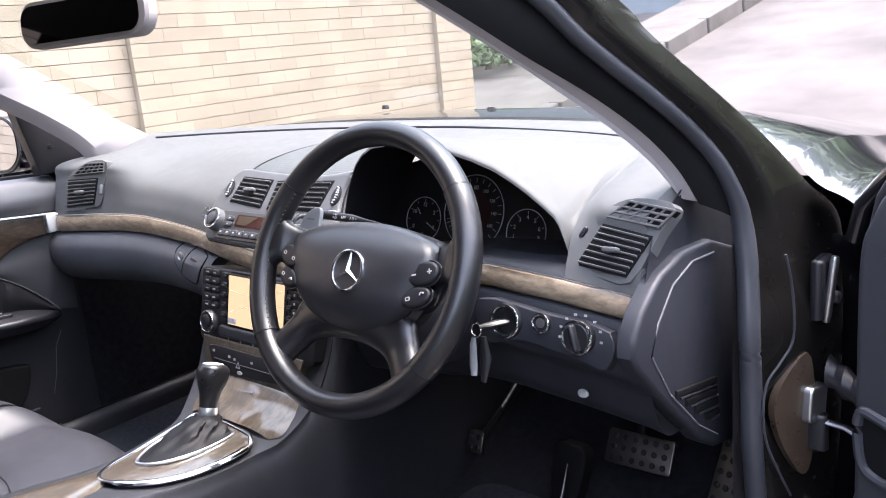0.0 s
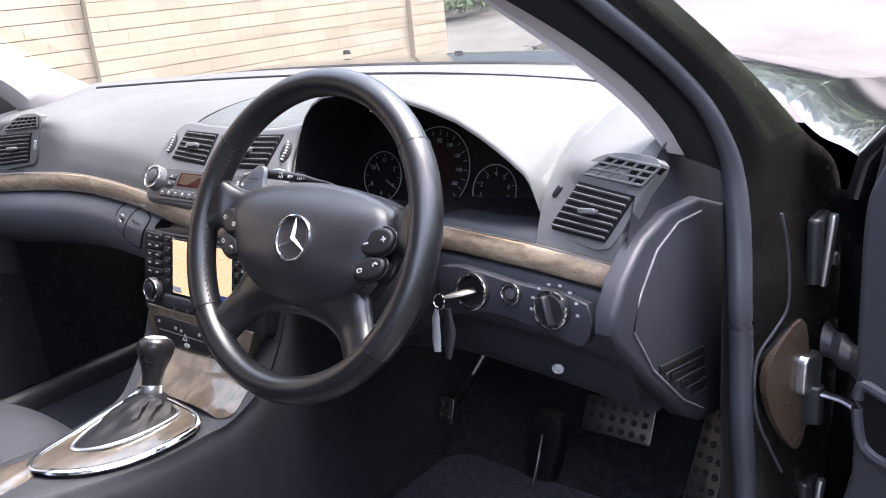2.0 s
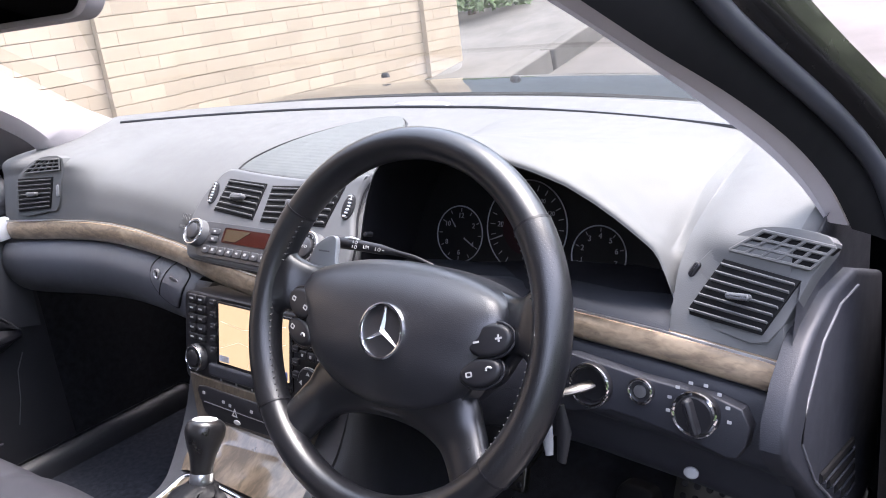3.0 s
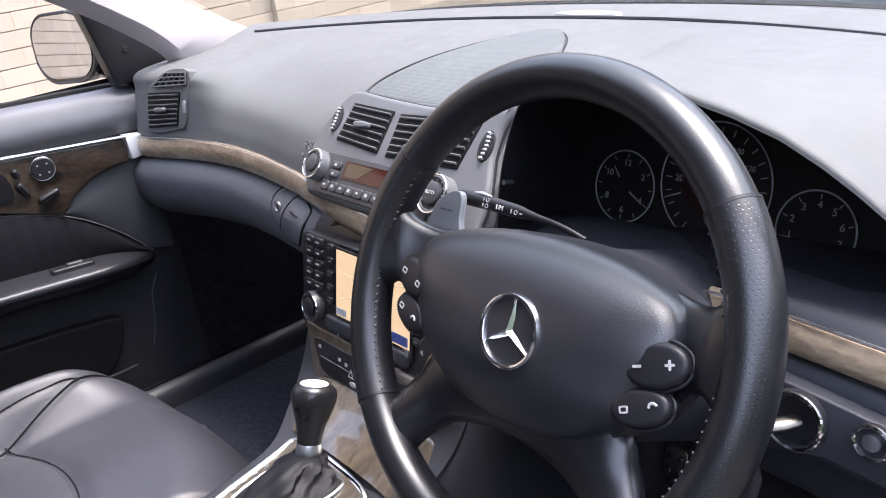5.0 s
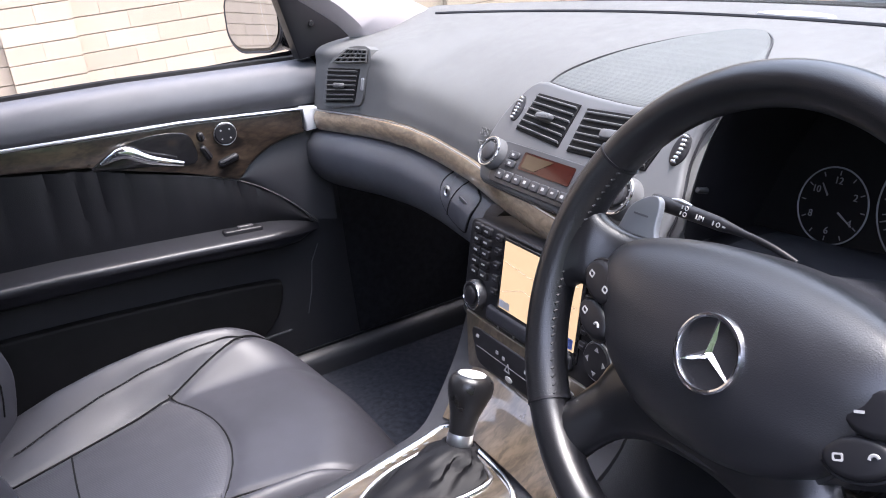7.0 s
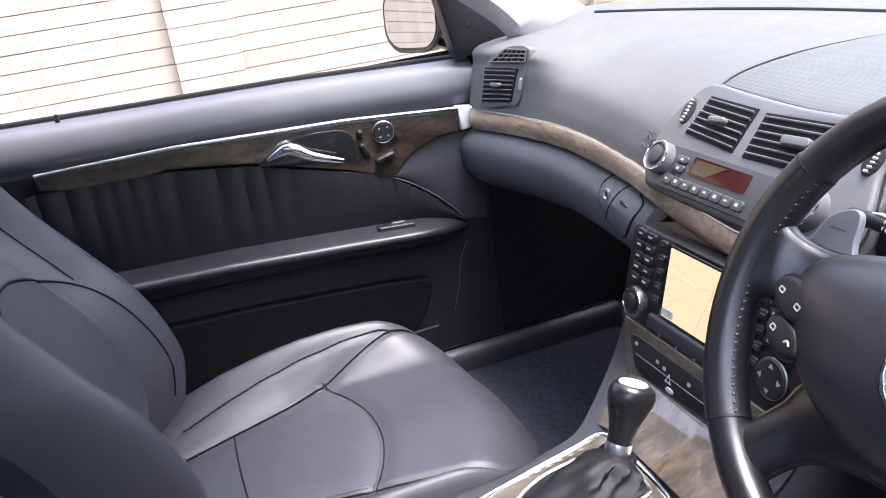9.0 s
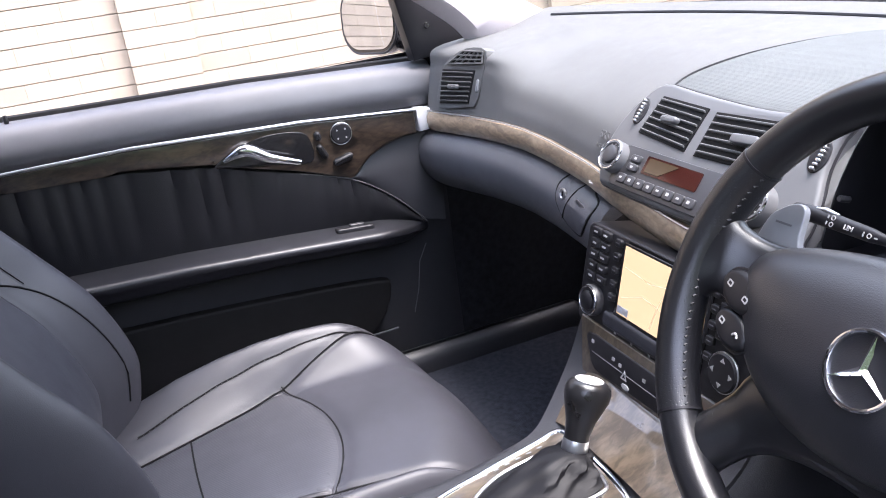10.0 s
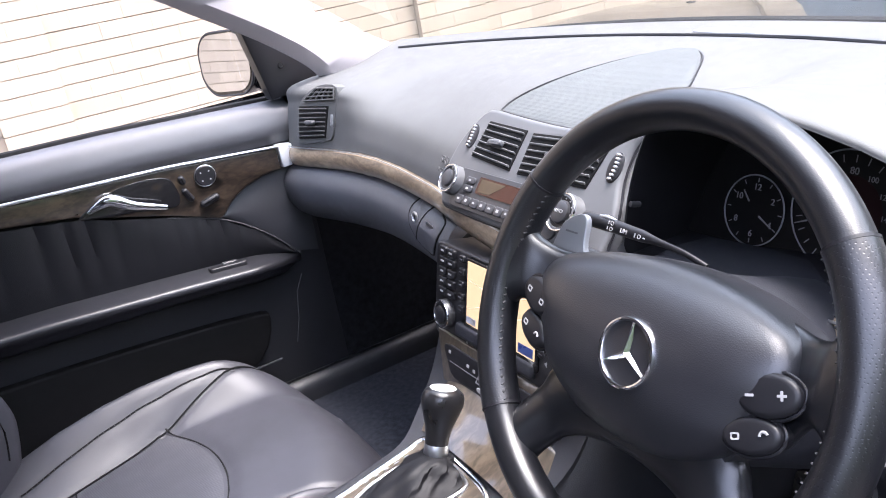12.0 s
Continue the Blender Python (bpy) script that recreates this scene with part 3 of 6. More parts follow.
def wood_strip(x0, x1, n=40):
    rows = []
    for i in range(n + 1):
        x = x0 + (x1 - x0) * i / n
        a, b, y = strip_top(x), strip_bottom(x), strip_y(x)
        rows.append([Vector((x, y + 0.004, a)), Vector((x, y - 0.006, a - 0.003)), Vector((x, y - 0.010, a - 0.25 * (a - b))), Vector((x, y - 0.011, (a + b) / 2)), Vector((x, y - 0.009, b + 0.2 * (a - b))), Vector((x, y - 0.004, b + 0.002)), Vector((x, y + 0.006, b))])
    return sheet(rows)


def strip_edge(x0, x1, n=40):
    return tube([(x0 + (x1 - x0) * i / n, strip_y(x0 + (x1 - x0) * i / n) - 0.007, strip_top(x0 + (x1 - x0) * i / n) + 0.0003) for i in range(n + 1)], 0.0014, 6)


for x0, x1 in ((-0.750, 0.16), (0.42, 0.692)):
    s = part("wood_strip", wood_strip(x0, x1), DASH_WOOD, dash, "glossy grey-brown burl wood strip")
    part("bright_edge", strip_edge(x0, x1), SATIN, s, "thin bright metal edge")

# glovebox and lower dash, darker copies of the top's plastic for shade
def lid_section(x):
    b, y = strip_bottom(x), strip_y(x)
    return [(x, y + 0.01, b + 0.002), (x, y - 0.014, b - 0.008), (x, y - 0.028, b - 0.035), (x, y - 0.020, b - 0.080), (x, y + 0.025, b - 0.118), (x, 0.30, b - 0.14), (x, 0.40, b - 0.15)]


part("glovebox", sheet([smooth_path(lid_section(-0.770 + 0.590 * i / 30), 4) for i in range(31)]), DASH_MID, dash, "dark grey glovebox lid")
rl = []
for i in range(25):
    x = 0.17 + 0.53 * i / 24
    b, y = strip_bottom(x), strip_y(x)
    rl.append(smooth_path([(x, y + 0.01, b + 0.002), (x, y - 0.012, b - 0.006), (x, y - 0.024, b - 0.06), (x, y + 0.0, b - 0.085), (x, y + 0.022, b - 0.135), (x, y + 0.045, b - 0.160), (x, y + 0.09, b - 0.168), (x, 0.36, b - 0.170)], 4))
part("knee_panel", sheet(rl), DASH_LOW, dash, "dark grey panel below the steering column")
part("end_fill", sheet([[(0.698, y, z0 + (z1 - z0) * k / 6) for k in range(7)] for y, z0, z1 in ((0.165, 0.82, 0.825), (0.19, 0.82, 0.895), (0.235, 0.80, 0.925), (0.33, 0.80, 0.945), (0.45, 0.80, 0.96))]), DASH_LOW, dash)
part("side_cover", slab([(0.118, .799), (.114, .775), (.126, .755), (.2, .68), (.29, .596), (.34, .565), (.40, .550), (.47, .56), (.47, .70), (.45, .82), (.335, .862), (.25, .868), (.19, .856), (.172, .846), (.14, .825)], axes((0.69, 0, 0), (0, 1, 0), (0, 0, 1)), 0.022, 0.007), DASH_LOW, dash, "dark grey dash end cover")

# ---- steering wheel ----
WC = Vector((0.371, 0.025, 0.872))
WM = axes(WC, (1, 0.021, 0), (0, 0.433, 0.901))
wheel = thing("steering_wheel", WC, "black leather sports steering wheel with perforated grips", "steering wheel")
RIM = 0.176


def wheel_ring(a0, a1, n, rr=0.0160, wide=1.0):
    rings = []
    for i in range(n + 1):
        a = radians(a0 + (a1 - a0) * i / n)
        o = Vector((math.cos(a), math.sin(a), 0))
        # the section is a little flattened towards the driver
        rings.append([WM @ (RIM * o + rr * wide * math.cos(k * math.tau / 18) * o + rr * 1.12 * math.sin(k * math.tau / 18) * Vector((0, 0, 1))) for k in range(18)])
    return loft(rings)


part("rim_top", wheel_ring(37, 146, 48), WHEEL_LEATHER, wheel, "smooth black leather upper rim")
part("rim_bottom", wheel_ring(218, 322, 44), WHEEL_LEATHER, wheel, "smooth black leather lower rim")
for a0, a1 in ((146, 218), (-38, 37)):
    grip = part("grip", wheel_ring(a0, a1, 34, rr=0.0166, wide=1.03), WHEEL_PERF, wheel, "perforated leather grip")
    for a in (a0, a1):
        part("seam", wheel_ring(a - 0.35, a + 0.35, 2, rr=0.0169, wide=1.03), BLACK, grip)
    # stitching along the inner edge of the grip
    st = []
    for k in range(30):
        a = radians(a0 + (a1 - a0) * (k + 0.5) / 30)
        st.append(tube([WM @ Vector(((RIM - 0.0155) * math.cos(a + d), (RIM - 0.0155) * math.sin(a + d), 0.0065 + 0.0022 * e)) for d, e in ((-0.008, -1), (0.0, 0.3), (0.008, 1))], 0.0009, 5))
    part("stitching", join(*st), THREAD, grip, "black cross stitching", kind="stuff")

pad_poly = [(p.x, p.y) for p in smooth_path([(-0.121, 0.034, 0), (-0.10, 0.047, 0), (-0.055, 0.058, 0), (0, 0.062, 0), (0.055, 0.058, 0), (0.10, 0.047, 0), (0.121, 0.034, 0), (0.126, 0.012, 0), (0.112, -0.02, 0), (0.094, -0.05, 0), (0.06, -0.073, 0), (0.025, -0.081, 0), (-0.025, -0.081, 0), (-0.06, -0.073, 0), (-0.094, -0.05, 0), (-0.112, -0.02, 0), (-0.126, 0.012, 0)], 4, True)]
levels = ((1.0, -0.045), (1.0, -0.012), (0.992, -0.003), (0.965, 0.004), (0.90, 0.009), (0.75, 0.0145), (0.5, 0.018), (0.25, 0.0195), (0.02, 0.020))
part("airbag_cover", loft([[WM @ Vector((x * k, y * k - 0.01 * (1 - k), z - 0.22 * max(0, -y * k - 0.035) - 3.6 * max(0, y * k) ** 2)) for x, y in pad_poly] for k, z in levels]), PAD, wheel, "black grained airbag cover with small scuffs")


yoke_in = smooth_path([(-0.100, -0.150, 0), (-0.090, -0.130, 0), (-0.070, -0.108, 0), (-0.040, -0.096, 0), (0, -0.092, 0), (0.040, -0.096, 0), (0.070, -0.108, 0), (0.090, -0.130, 0), (0.100, -0.150, 0)], 4)
yoke_out = smooth_path([(-0.138, -0.116, 0), (-0.122, -0.096, 0), (-0.108, -0.074, 0), (-0.088, -0.045, 0), (0, -0.02, 0), (0.088, -0.045, 0), (0.108, -0.074, 0), (0.122, -0.096, 0), (0.138, -0.116, 0)], 4)
yoke = []
for k, (p, q) in enumerate(zip(yoke_in, yoke_out)):
    u = abs(-1 + 2 * k / (len(yoke_in) - 1))
    zc = -0.018 + 0.012 * max(0, (u - 0.5) / 0.5)
    yoke.append([WM @ Vector((*p.lerp(q, 0.5 - 0.5 * math.cos(a)).xy, zc + (0.016 if a < math.pi else 0.020) * math.sin(a))) for a in [j * math.tau / 16 for j in range(16)]])
part("lower_spokes", loft(yoke), WHEEL_LEATHER, wheel, "leather-covered lower spokes")
for s in (-1, 1):
    rows = []
    for x, yt, yb, zc, th in ((0.070, 0.050, -0.050, -0.034, 0.014), (0.100, 0.047, -0.045, -0.029, 0.014), (0.120, 0.044, -0.036, -0.023, 0.0135), (0.135, 0.045, -0.016, -0.015, 0.013), (0.147, 0.050, -0.008, -0.006, 0.0125), (0.158, 0.060, -0.014, -0.003, 0.0125), (0.167, 0.072, -0.030, -0.001, 0.012), (0.175, 0.086, -0.050, 0.0, 0.011)):
        ring_at = []
        for a in [k * math.tau / 24 for k in range(24)]:
            y = (yt + yb) / 2 + (yt - yb) / 2 * abs(math.cos(a)) ** 0.75 * math.copysign(1, math.cos(a))
            # the flare ends inside the rim
            ring_at.append(WM @ Vector((s * min(x, math.sqrt(RIM**2 - y * y) - 0.001), y, zc + th * abs(math.sin(a)) ** 0.8 * math.copysign(1, math.sin(a)))))
        rows.append(ring_at)
    part("side_spoke", loft(list(zip(*[smooth_path(c, 4) for c in zip(*rows)]))), WHEEL_LEATHER, wheel, "leather-covered side spoke")
    part("spoke_seam", tube([WM @ Vector(p) for p in ((s * 0.115, -0.088, -0.012), (s * 0.109, -0.095, -0.002), (s * 0.101, -0.104, 0.0005), (s * 0.093, -0.114, -0.003), (s * 0.087, -0.122, -0.012))], 0.0012, 5), BLACK, wheel)
part("hub_skirt", loft([[WM @ Vector((x * k, y * k - 0.006, z)) for x, y in pad_poly] for k, z in ((0.98, -0.008), (1.02, -0.02), (0.9, -0.05), (0.7, -0.075))]), PAD, wheel)

EM = WM @ Matrix.Translation((0.007, -0.008, 0.0195))
ring = part("emblem_ring", lathe([(0.0232, -0.003), (0.0232, 0.001), (0.0240, 0.0026), (0.0254, 0.0032), (0.0268, 0.0026), (0.0274, 0.001), (0.0274, -0.003)], EM, 48), CHROME, wheel, "chrome emblem ring")
for k in range(3):
    arm = EM @ Matrix.Rotation(radians(120 * k), 4, "Z")
    part("emblem_arm", loft([[arm @ Vector(p) for p in ((-0.0044, -0.0022, -0.001), (0, 0, 0.0036), (0.0044, -0.0022, -0.001))], [arm @ Vector(p) for p in ((-0.0006, 0.0238, 0), (0, 0.0238, 0.0014), (0.0006, 0.0238, 0))]]), CHROME, ring)
for dx, dy, body, size in ((-0.008, -0.046, "SRS", 0.0125), (-0.006, -0.057, "AIRBAG", 0.0062)):
    text_mesh("embossed_text", body, size, WM @ Matrix.Translation((dx, dy, 0.0128 if body == "SRS" else 0.0078)) @ Matrix.Rotation(radians(22), 4, "X"), PAD, wheel, 0.0006)

for s in (-1, 1):
    part("embossed_mark", tube([WM @ Vector((s * 0.062 + dx, 0.030 + dy, 0.0098)) for dx, dy in ((-0.006, 0.001), (-0.002, -0.002), (0.003, -0.001), (0.006, 0.002))], 0.0009, 6), PAD, wheel)

# multifunction buttons
for s in (-1, 1):
    for cy, w, h, tilt, marks in ((0.002, 0.046, 0.030, 19, ("-", "+")), (-0.027, 0.042, 0.026, 22, ("o", "c"))):
        bmx = WM @ Matrix.Translation((s * (0.117 if cy > 0 else 0.1135), cy, 0.0015)) @ Matrix.Rotation(radians(s * tilt), 4, "Z") @ Matrix.Rotation(radians(s * 6), 4, "Y")
        btn = part("button", slab([(w / 2 * math.cos(k * math.tau / 28), h / 2 * math.sin(k * math.tau / 28)) for k in range(28)], bmx, 0.0075, 0.0045, 0.01), BLACK, wheel, "black oval rocker button")
        part("button_rim", tube([bmx @ Vector((w * 0.525 * math.cos(k * math.tau / 28), h * 0.535 * math.sin(k * math.tau / 28), 0.0015)) for k in range(28)], 0.0014, 6, close=True), BLACK, btn)
        for q, mk in zip((-1, 1), marks):
            im = bmx @ Matrix.Translation((q * w * 0.24, 0.0, 0.0078))
            if s > 0 and mk == "+":
                b = join(slab(rounded(0.0065, 0.0017, 0.0005), im, 0.0003), slab(rounded(0.0017, 0.0065, 0.0005), im, 0.0004))
            elif s > 0 and mk == "-":
                b = slab(rounded(0.0060, 0.0018, 0.0005), im, 0.0003)
            elif mk == "c":
                b = tube([im @ Vector((0.0028 * math.cos(radians(a)), 0.0028 * math.sin(radians(a)), 0.0001)) for a in range(20, 200, 20)], 0.0010, 6)
            else:
                b = band(rounded(0.0064, 0.0048, 0.0012), rounded(0.0040, 0.0026, 0.0008), im, 0.0003)
            part("symbol", b, WHITE_INK, btn)

# column, paddle and stalk
part("column_shroud", tube([WM @ Vector(p) for p in ((0, -0.015, -0.045), (0, -0.015, -0.09), (0, -0.02, -0.13), (0, -0.02, -0.2))], [0.066, 0.074, 0.080, 0.085], 24, up=WM.to_3x3() @ Vector((0, 1, 0))), DASH_LOW, wheel, "dark grey steering column shroud")
pm = WM @ Matrix.Translation((0, 0, -0.030))
blade = [(p.x, p.y) for p in smooth_path([(x, y, 0) for x, y in ((-0.100, 0.030), (-0.112, 0.050), (-0.1145, 0.069), (-0.118, 0.0765), (-0.126, 0.0775), (-0.137, 0.072), (-0.1465, 0.063), (-0.152, 0.046), (-0.158, 0.030))], 4)]
pd = part("shift_paddle", slab(blade, pm, 0.003, 0.0014, 0.003), SILVER, wheel, "silver-grey shift paddle")
part("paddle_mark", slab(rounded(0.016, 0.0016, 0.0004), pm @ Matrix.Translation((-0.131, 0.060, 0.0031)), 0.0002), GREY_INK, pd)
stalk_a = [WM @ Vector(p) for p in ((-0.155, 0.073, -0.058), (-0.125, 0.0725, -0.059), (-0.095, 0.0715, -0.060), (-0.064, 0.070, -0.061), (-0.035, 0.067, -0.063), (-0.012, 0.061, -0.068))]
stalk_path = smooth_path(stalk_a, 6)
st = part("column_stalk", tube(stalk_path, [float(np.interp(k / 30, [0, 0.03, 0.12, 0.50, 0.58, 0.66, 1], [0.003, 0.0058, 0.0068, 0.0055, 0.0038, 0.0028, 0.0026])) for k in range(len(stalk_path))], 14, flat=0.85, up=WM.to_3x3() @ Vector((0, 0, 1))), BLACK, wheel, "black cruise control stalk with white symbols")
sm = WM @ Matrix.Translation((-0.100, 0.0718, -0.0538)) @ Matrix.Rotation(radians(-2), 4, "Z")
text_mesh("symbol_text", "LIM", 0.0056, sm @ Matrix.Translation((0.004, -0.001, 0)), WHITE_INK, st)
for dx, dy, w, h in ((-0.016, 0.0025, 0.0013, 0.003), (-0.016, -0.0025, 0.0013, 0.003), (0.018, -0.001, 0.0012, 0.004), (0.029, -0.001, 0.003, 0.0012)):
    part("symbol", slab(rounded(w, h, 0.0006), sm @ Matrix.Translation((dx, dy, 0)), 0.0003), WHITE_INK, st)
for dx, dy in ((-0.0115, 0.0026), (-0.0115, -0.0026), (0.023, -0.001)):
    part("symbol", tube([sm @ Vector((dx + 0.0017 * math.cos(k * math.tau / 14), dy + 0.0017 * math.sin(k * math.tau / 14), 0)) for k in range(14)], 0.0004, 5, close=True), WHITE_INK, st)
part("stalk_cap", tube([WM @ Vector(p) for p in ((-0.132, 0.0780, -0.0575), (-0.122, 0.0785, -0.0575), (-0.110, 0.0775, -0.0575))], [0.0015, 0.0025, 0.0015], 10), SATIN, st, "bright stalk switch")
part("column_stalk", tube(smooth_path([Vector((0.33, 0.12, 0.85)), Vector((0.25, 0.12, 0.86)), Vector((0.19, 0.115, 0.868))], 5), 0.0075, 12), BLACK, wheel, "black indicator stalk")

# ---- dashboard fittings ----
def vent(m, poly, n, name="air_vent", label="black slatted air vent", knob=True, lip=0.004, surround=VENT_GREY):
    """An air vent: dark box, bright-edged slats and a slider, within a four-cornered outline (bl, br, tr, tl)."""
    bl, br, tr, tl = [Vector((*p, 0)) for p in poly]
    base = part(name, slab([(p.x, p.y) for p in (bl, br, tr, tl)], m, 0.0022, 0.0006, 0.01), DARK, dash, label)
    for k in range(n):
        f = (k + 0.6) / (n + 0.2)
        a, b = bl.lerp(tl, f), br.lerp(tr, f)
        h = (tl - bl).length / n * 0.17
        rings = []
        for p in (a.lerp(b, 0.025), b.lerp(a, 0.025)):
            rings.append([m @ (p + Vector(q)) for q in ((0, -h, 0.0022), (0, -h * 0.5, 0.0044), (0, h * 0.4, 0.0050), (0, h, 0.0042), (0, h * 0.4, 0.0022))])
        part("slat", loft(rings), DASH, base)
    if knob:
        c = (bl + br + tr + tl) / 4
        w = (br - bl).length * 0.30
        part("slider", rbox(w, w * 0.28, 0.008, m @ Matrix.Translation(c + Vector((0, 0, 0.008))) @ Matrix.Rotation(radians(4), 4, "Z"), 0.002), VENT_GREY, base, "grey vent slider")
    return base


def turn_knob(m, r, name, label, face=PANEL_GREY, ring=VENT_GREY, deep=0.016, dial=BLACK):
    k = part(name, lathe([(r * 1.02, -0.004), (r * 1.0, deep * 0.7), (r * 0.94, deep), (r * 0.80, deep * 1.05), (r * 0.74, deep * 0.85), (r * 0.02, deep * 0.85)], m, 32), ring, dash, label)
    part("bright_ring", tube([m @ Vector((r * 0.93 * math.cos(q * math.tau / 36), r * 0.93 * math.sin(q * math.tau / 36), deep * 1.0)) for q in range(36)], r * 0.055, 6, close=True), CHROME, k)
    part("cap", lathe([(r * 0.60, deep * 0.8), (r * 0.56, deep * 1.12), (r * 0.45, deep * 1.2), (r * 0.02, deep * 1.22)], m, 28), face, k)
    part("dial_face", band(disc(r * 0.78, 32), disc(r * 0.60, 32), m @ Matrix.Translation((0, 0, deep * 0.88)), 0.0005), dial, k)
    for q in range(9):
        a = radians(-120 + 30 * q)
        part("tick", slab(rounded(r * 0.08, r * 0.08, r * 0.02, 1, r * 0.69 * math.sin(a), r * 0.69 * math.cos(a)), m @ Matrix.Translation((0, 0, deep * 0.88 + 0.0006)), 0.0003), WHITE_INK, k)
    return k


# centre panel with vents and climate controls
CM = axes((XC, 0.165 + 0.0095 * 0.795, 0.83 - 0.0095 * 0.606), (1, 0, 0), (0, 0.606, 0.795))
panel_poly = [(p.x, p.y) for p in smooth_path([(-0.168, 0.004, 0), (-0.182, 0.035, 0), (-0.186, 0.056, 0), (-0.179, 0.09, 0), (-0.161, 0.121, 0), (-0.135, 0.143, 0), (-0.08, 0.141, 0), (-0.02, 0.138, 0), (0.045, 0.137, 0), (0.11, 0.142, 0), (0.155, 0.150, 0), (0.148, 0.125, 0), (0.15, 0.09, 0), (0.162, 0.055, 0), (0.165, 0.02, 0), (0.15, 0.002, 0), (0.0, -0.004, 0), (-0.14, -0.002, 0)], 3, True)]
cpanel = part("centre_panel", slab(panel_poly, CM, 0.010, 0.006, 0.05), VENT_GREY, dash, "light grey centre panel round the vents")
part("panel_joint", tube([CM @ Vector((x, y, 0.0015)) for x, y in panel_poly], 0.0020, 6, close=True), BLACK, cpanel)
FM = CM @ Matrix.Translation((0, 0, 0.0095))
vent(FM, [(-0.134, 0.074), (-0.041, 0.067), (-0.036, 0.123), (-0.122, 0.126)], 6)
vent(FM, [(-0.023, 0.066), (0.106, 0.070), (0.120, 0.128), (-0.022, 0.121)], 6)
for x in (-0.150, 0.137):
    tw = part("vent_thumbwheel", slab([(x + p[0] * 0.6, 0.101 + p[1]) for p in disc(0.018, 20)], FM, 0.0015, 0.0005), BLACK, dash, "ribbed chrome-edged vent thumbwheel")
    part("wheel_rib", join(*[rbox(0.006, 0.0032, 0.006, FM @ Matrix.Translation((x + (0.004 if x > 0 else 0.002) * math.cos((q - 3) * 0.4), 0.101 + 0.0046 * (q - 3), 0.003)), 0.0008) for q in range(7)]), CHROME, tw, kind="stuff")
DM = CM @ Matrix.Translation((-0.146, 0.035, 0.0095))
turn_knob(DM, 0.0205, "temperature_dial", "pale grey temperature dial with bright ring", dial=PANEL_GREY)
DM2 = CM @ Matrix.Translation((0.098, 0.036, 0.0095))
kn = turn_knob(DM2, 0.0235, "temperature_dial", "chrome-ringed temperature dial")
text_mesh("dial_text", "AUTO", 0.0058, DM2 @ Matrix.Translation((0, 0, 0.0200)), WHITE_INK, kn)
lower = part("climate_panel", slab(rounded(0.23, 0.055, 0.010, 4, -0.028, 0.029), FM, 0.003, 0.0015, 0.004), PANEL_GREY, dash, "grey climate control panel")
part("display", slab(rounded(0.100, 0.0225, 0.002, 3, -0.040, 0.0385), FM @ Matrix.Translation((0, 0, 0.0032)), 0.0008), LCD, lower, "dark amber display")
# Paler wedge painted as a reflection across the display.
part("display_reflection", slab([(-0.085, 0.030), (-0.058, 0.030), (-0.030, 0.0475), (-0.085, 0.0475)], FM @ Matrix.Translation((0, 0, 0.0042)), 0.0003), mat("lcd_reflection_wedge", (0.045, 0.032, 0.020), 0.10), lower)
for q in range(8):
    bt = part("climate_button", rbox(0.0165, 0.0125, 0.004, FM @ Matrix.Translation((-0.118 + 0.0185 * q, 0.0135, 0.004)), 0.0015), PANEL_GREY, lower)
    part("symbol", slab(rounded(0.005, 0.004 if q % 2 else 0.0025, 0.0008), FM @ Matrix.Translation((-0.118 + 0.0185 * q, 0.0140, 0.0062)), 0.0003), WHITE_INK, bt)
for q in range(2):
    bt = part("climate_button", rbox(0.020, 0.0095, 0.004, FM @ Matrix.Translation((-0.108, 0.030 + 0.0115 * q, 0.004)), 0.0015), PANEL_GREY, lower)
    part("symbol", slab(rounded(0.005, 0.003, 0.0008), FM @ Matrix.Translation((-0.108, 0.030 + 0.0115 * q, 0.0062)), 0.0003), WHITE_INK, bt)
bt = part("climate_button", rbox(0.020, 0.012, 0.004, FM @ Matrix.Translation((0.064, 0.024, 0.004)), 0.0015), PANEL_GREY, lower)
text_mesh("button_text", "A/C", 0.006, FM @ Matrix.Translation((0.064, 0.024, 0.0062)), WHITE_INK, bt)
bt = part("climate_button", rbox(0.020, 0.012, 0.004, FM @ Matrix.Translation((0.064, 0.040, 0.004)), 0.0015), PANEL_GREY, lower)
text_mesh("button_text", "OFF", 0.006, FM @ Matrix.Translation((0.064, 0.040, 0.0062)), WHITE_INK, bt)

# speaker lid on the dash top
def top_z(x, y):
    """Height of the dash's upper surface at a place."""
    p = smooth_path(profile(x), 6)
    return float(np.interp(y, [q.y for q in p], [q.z for q in p]))


lid_edge = smooth_path([(-0.165, 0.262, 0), (-0.176, 0.300, 0), (-0.163, 0.345, 0), (-0.140, 0.400, 0), (-0.112, 0.455, 0), (-0.085, 0.492, 0), (-0.055, 0.514, 0), (-0.025, 0.513, 0), (0.002, 0.495, 0), (0.025, 0.470, 0), (0.05, 0.435, 0), (0.08, 0.39, 0), (0.11, 0.33, 0), (0.14, 0.268, 0)], 4)
lid_l = [p for p in lid_edge if p.x < -0.04]
lid_r = [p for p in reversed(lid_edge) if p.x >= -0.04]
lid_rows = []
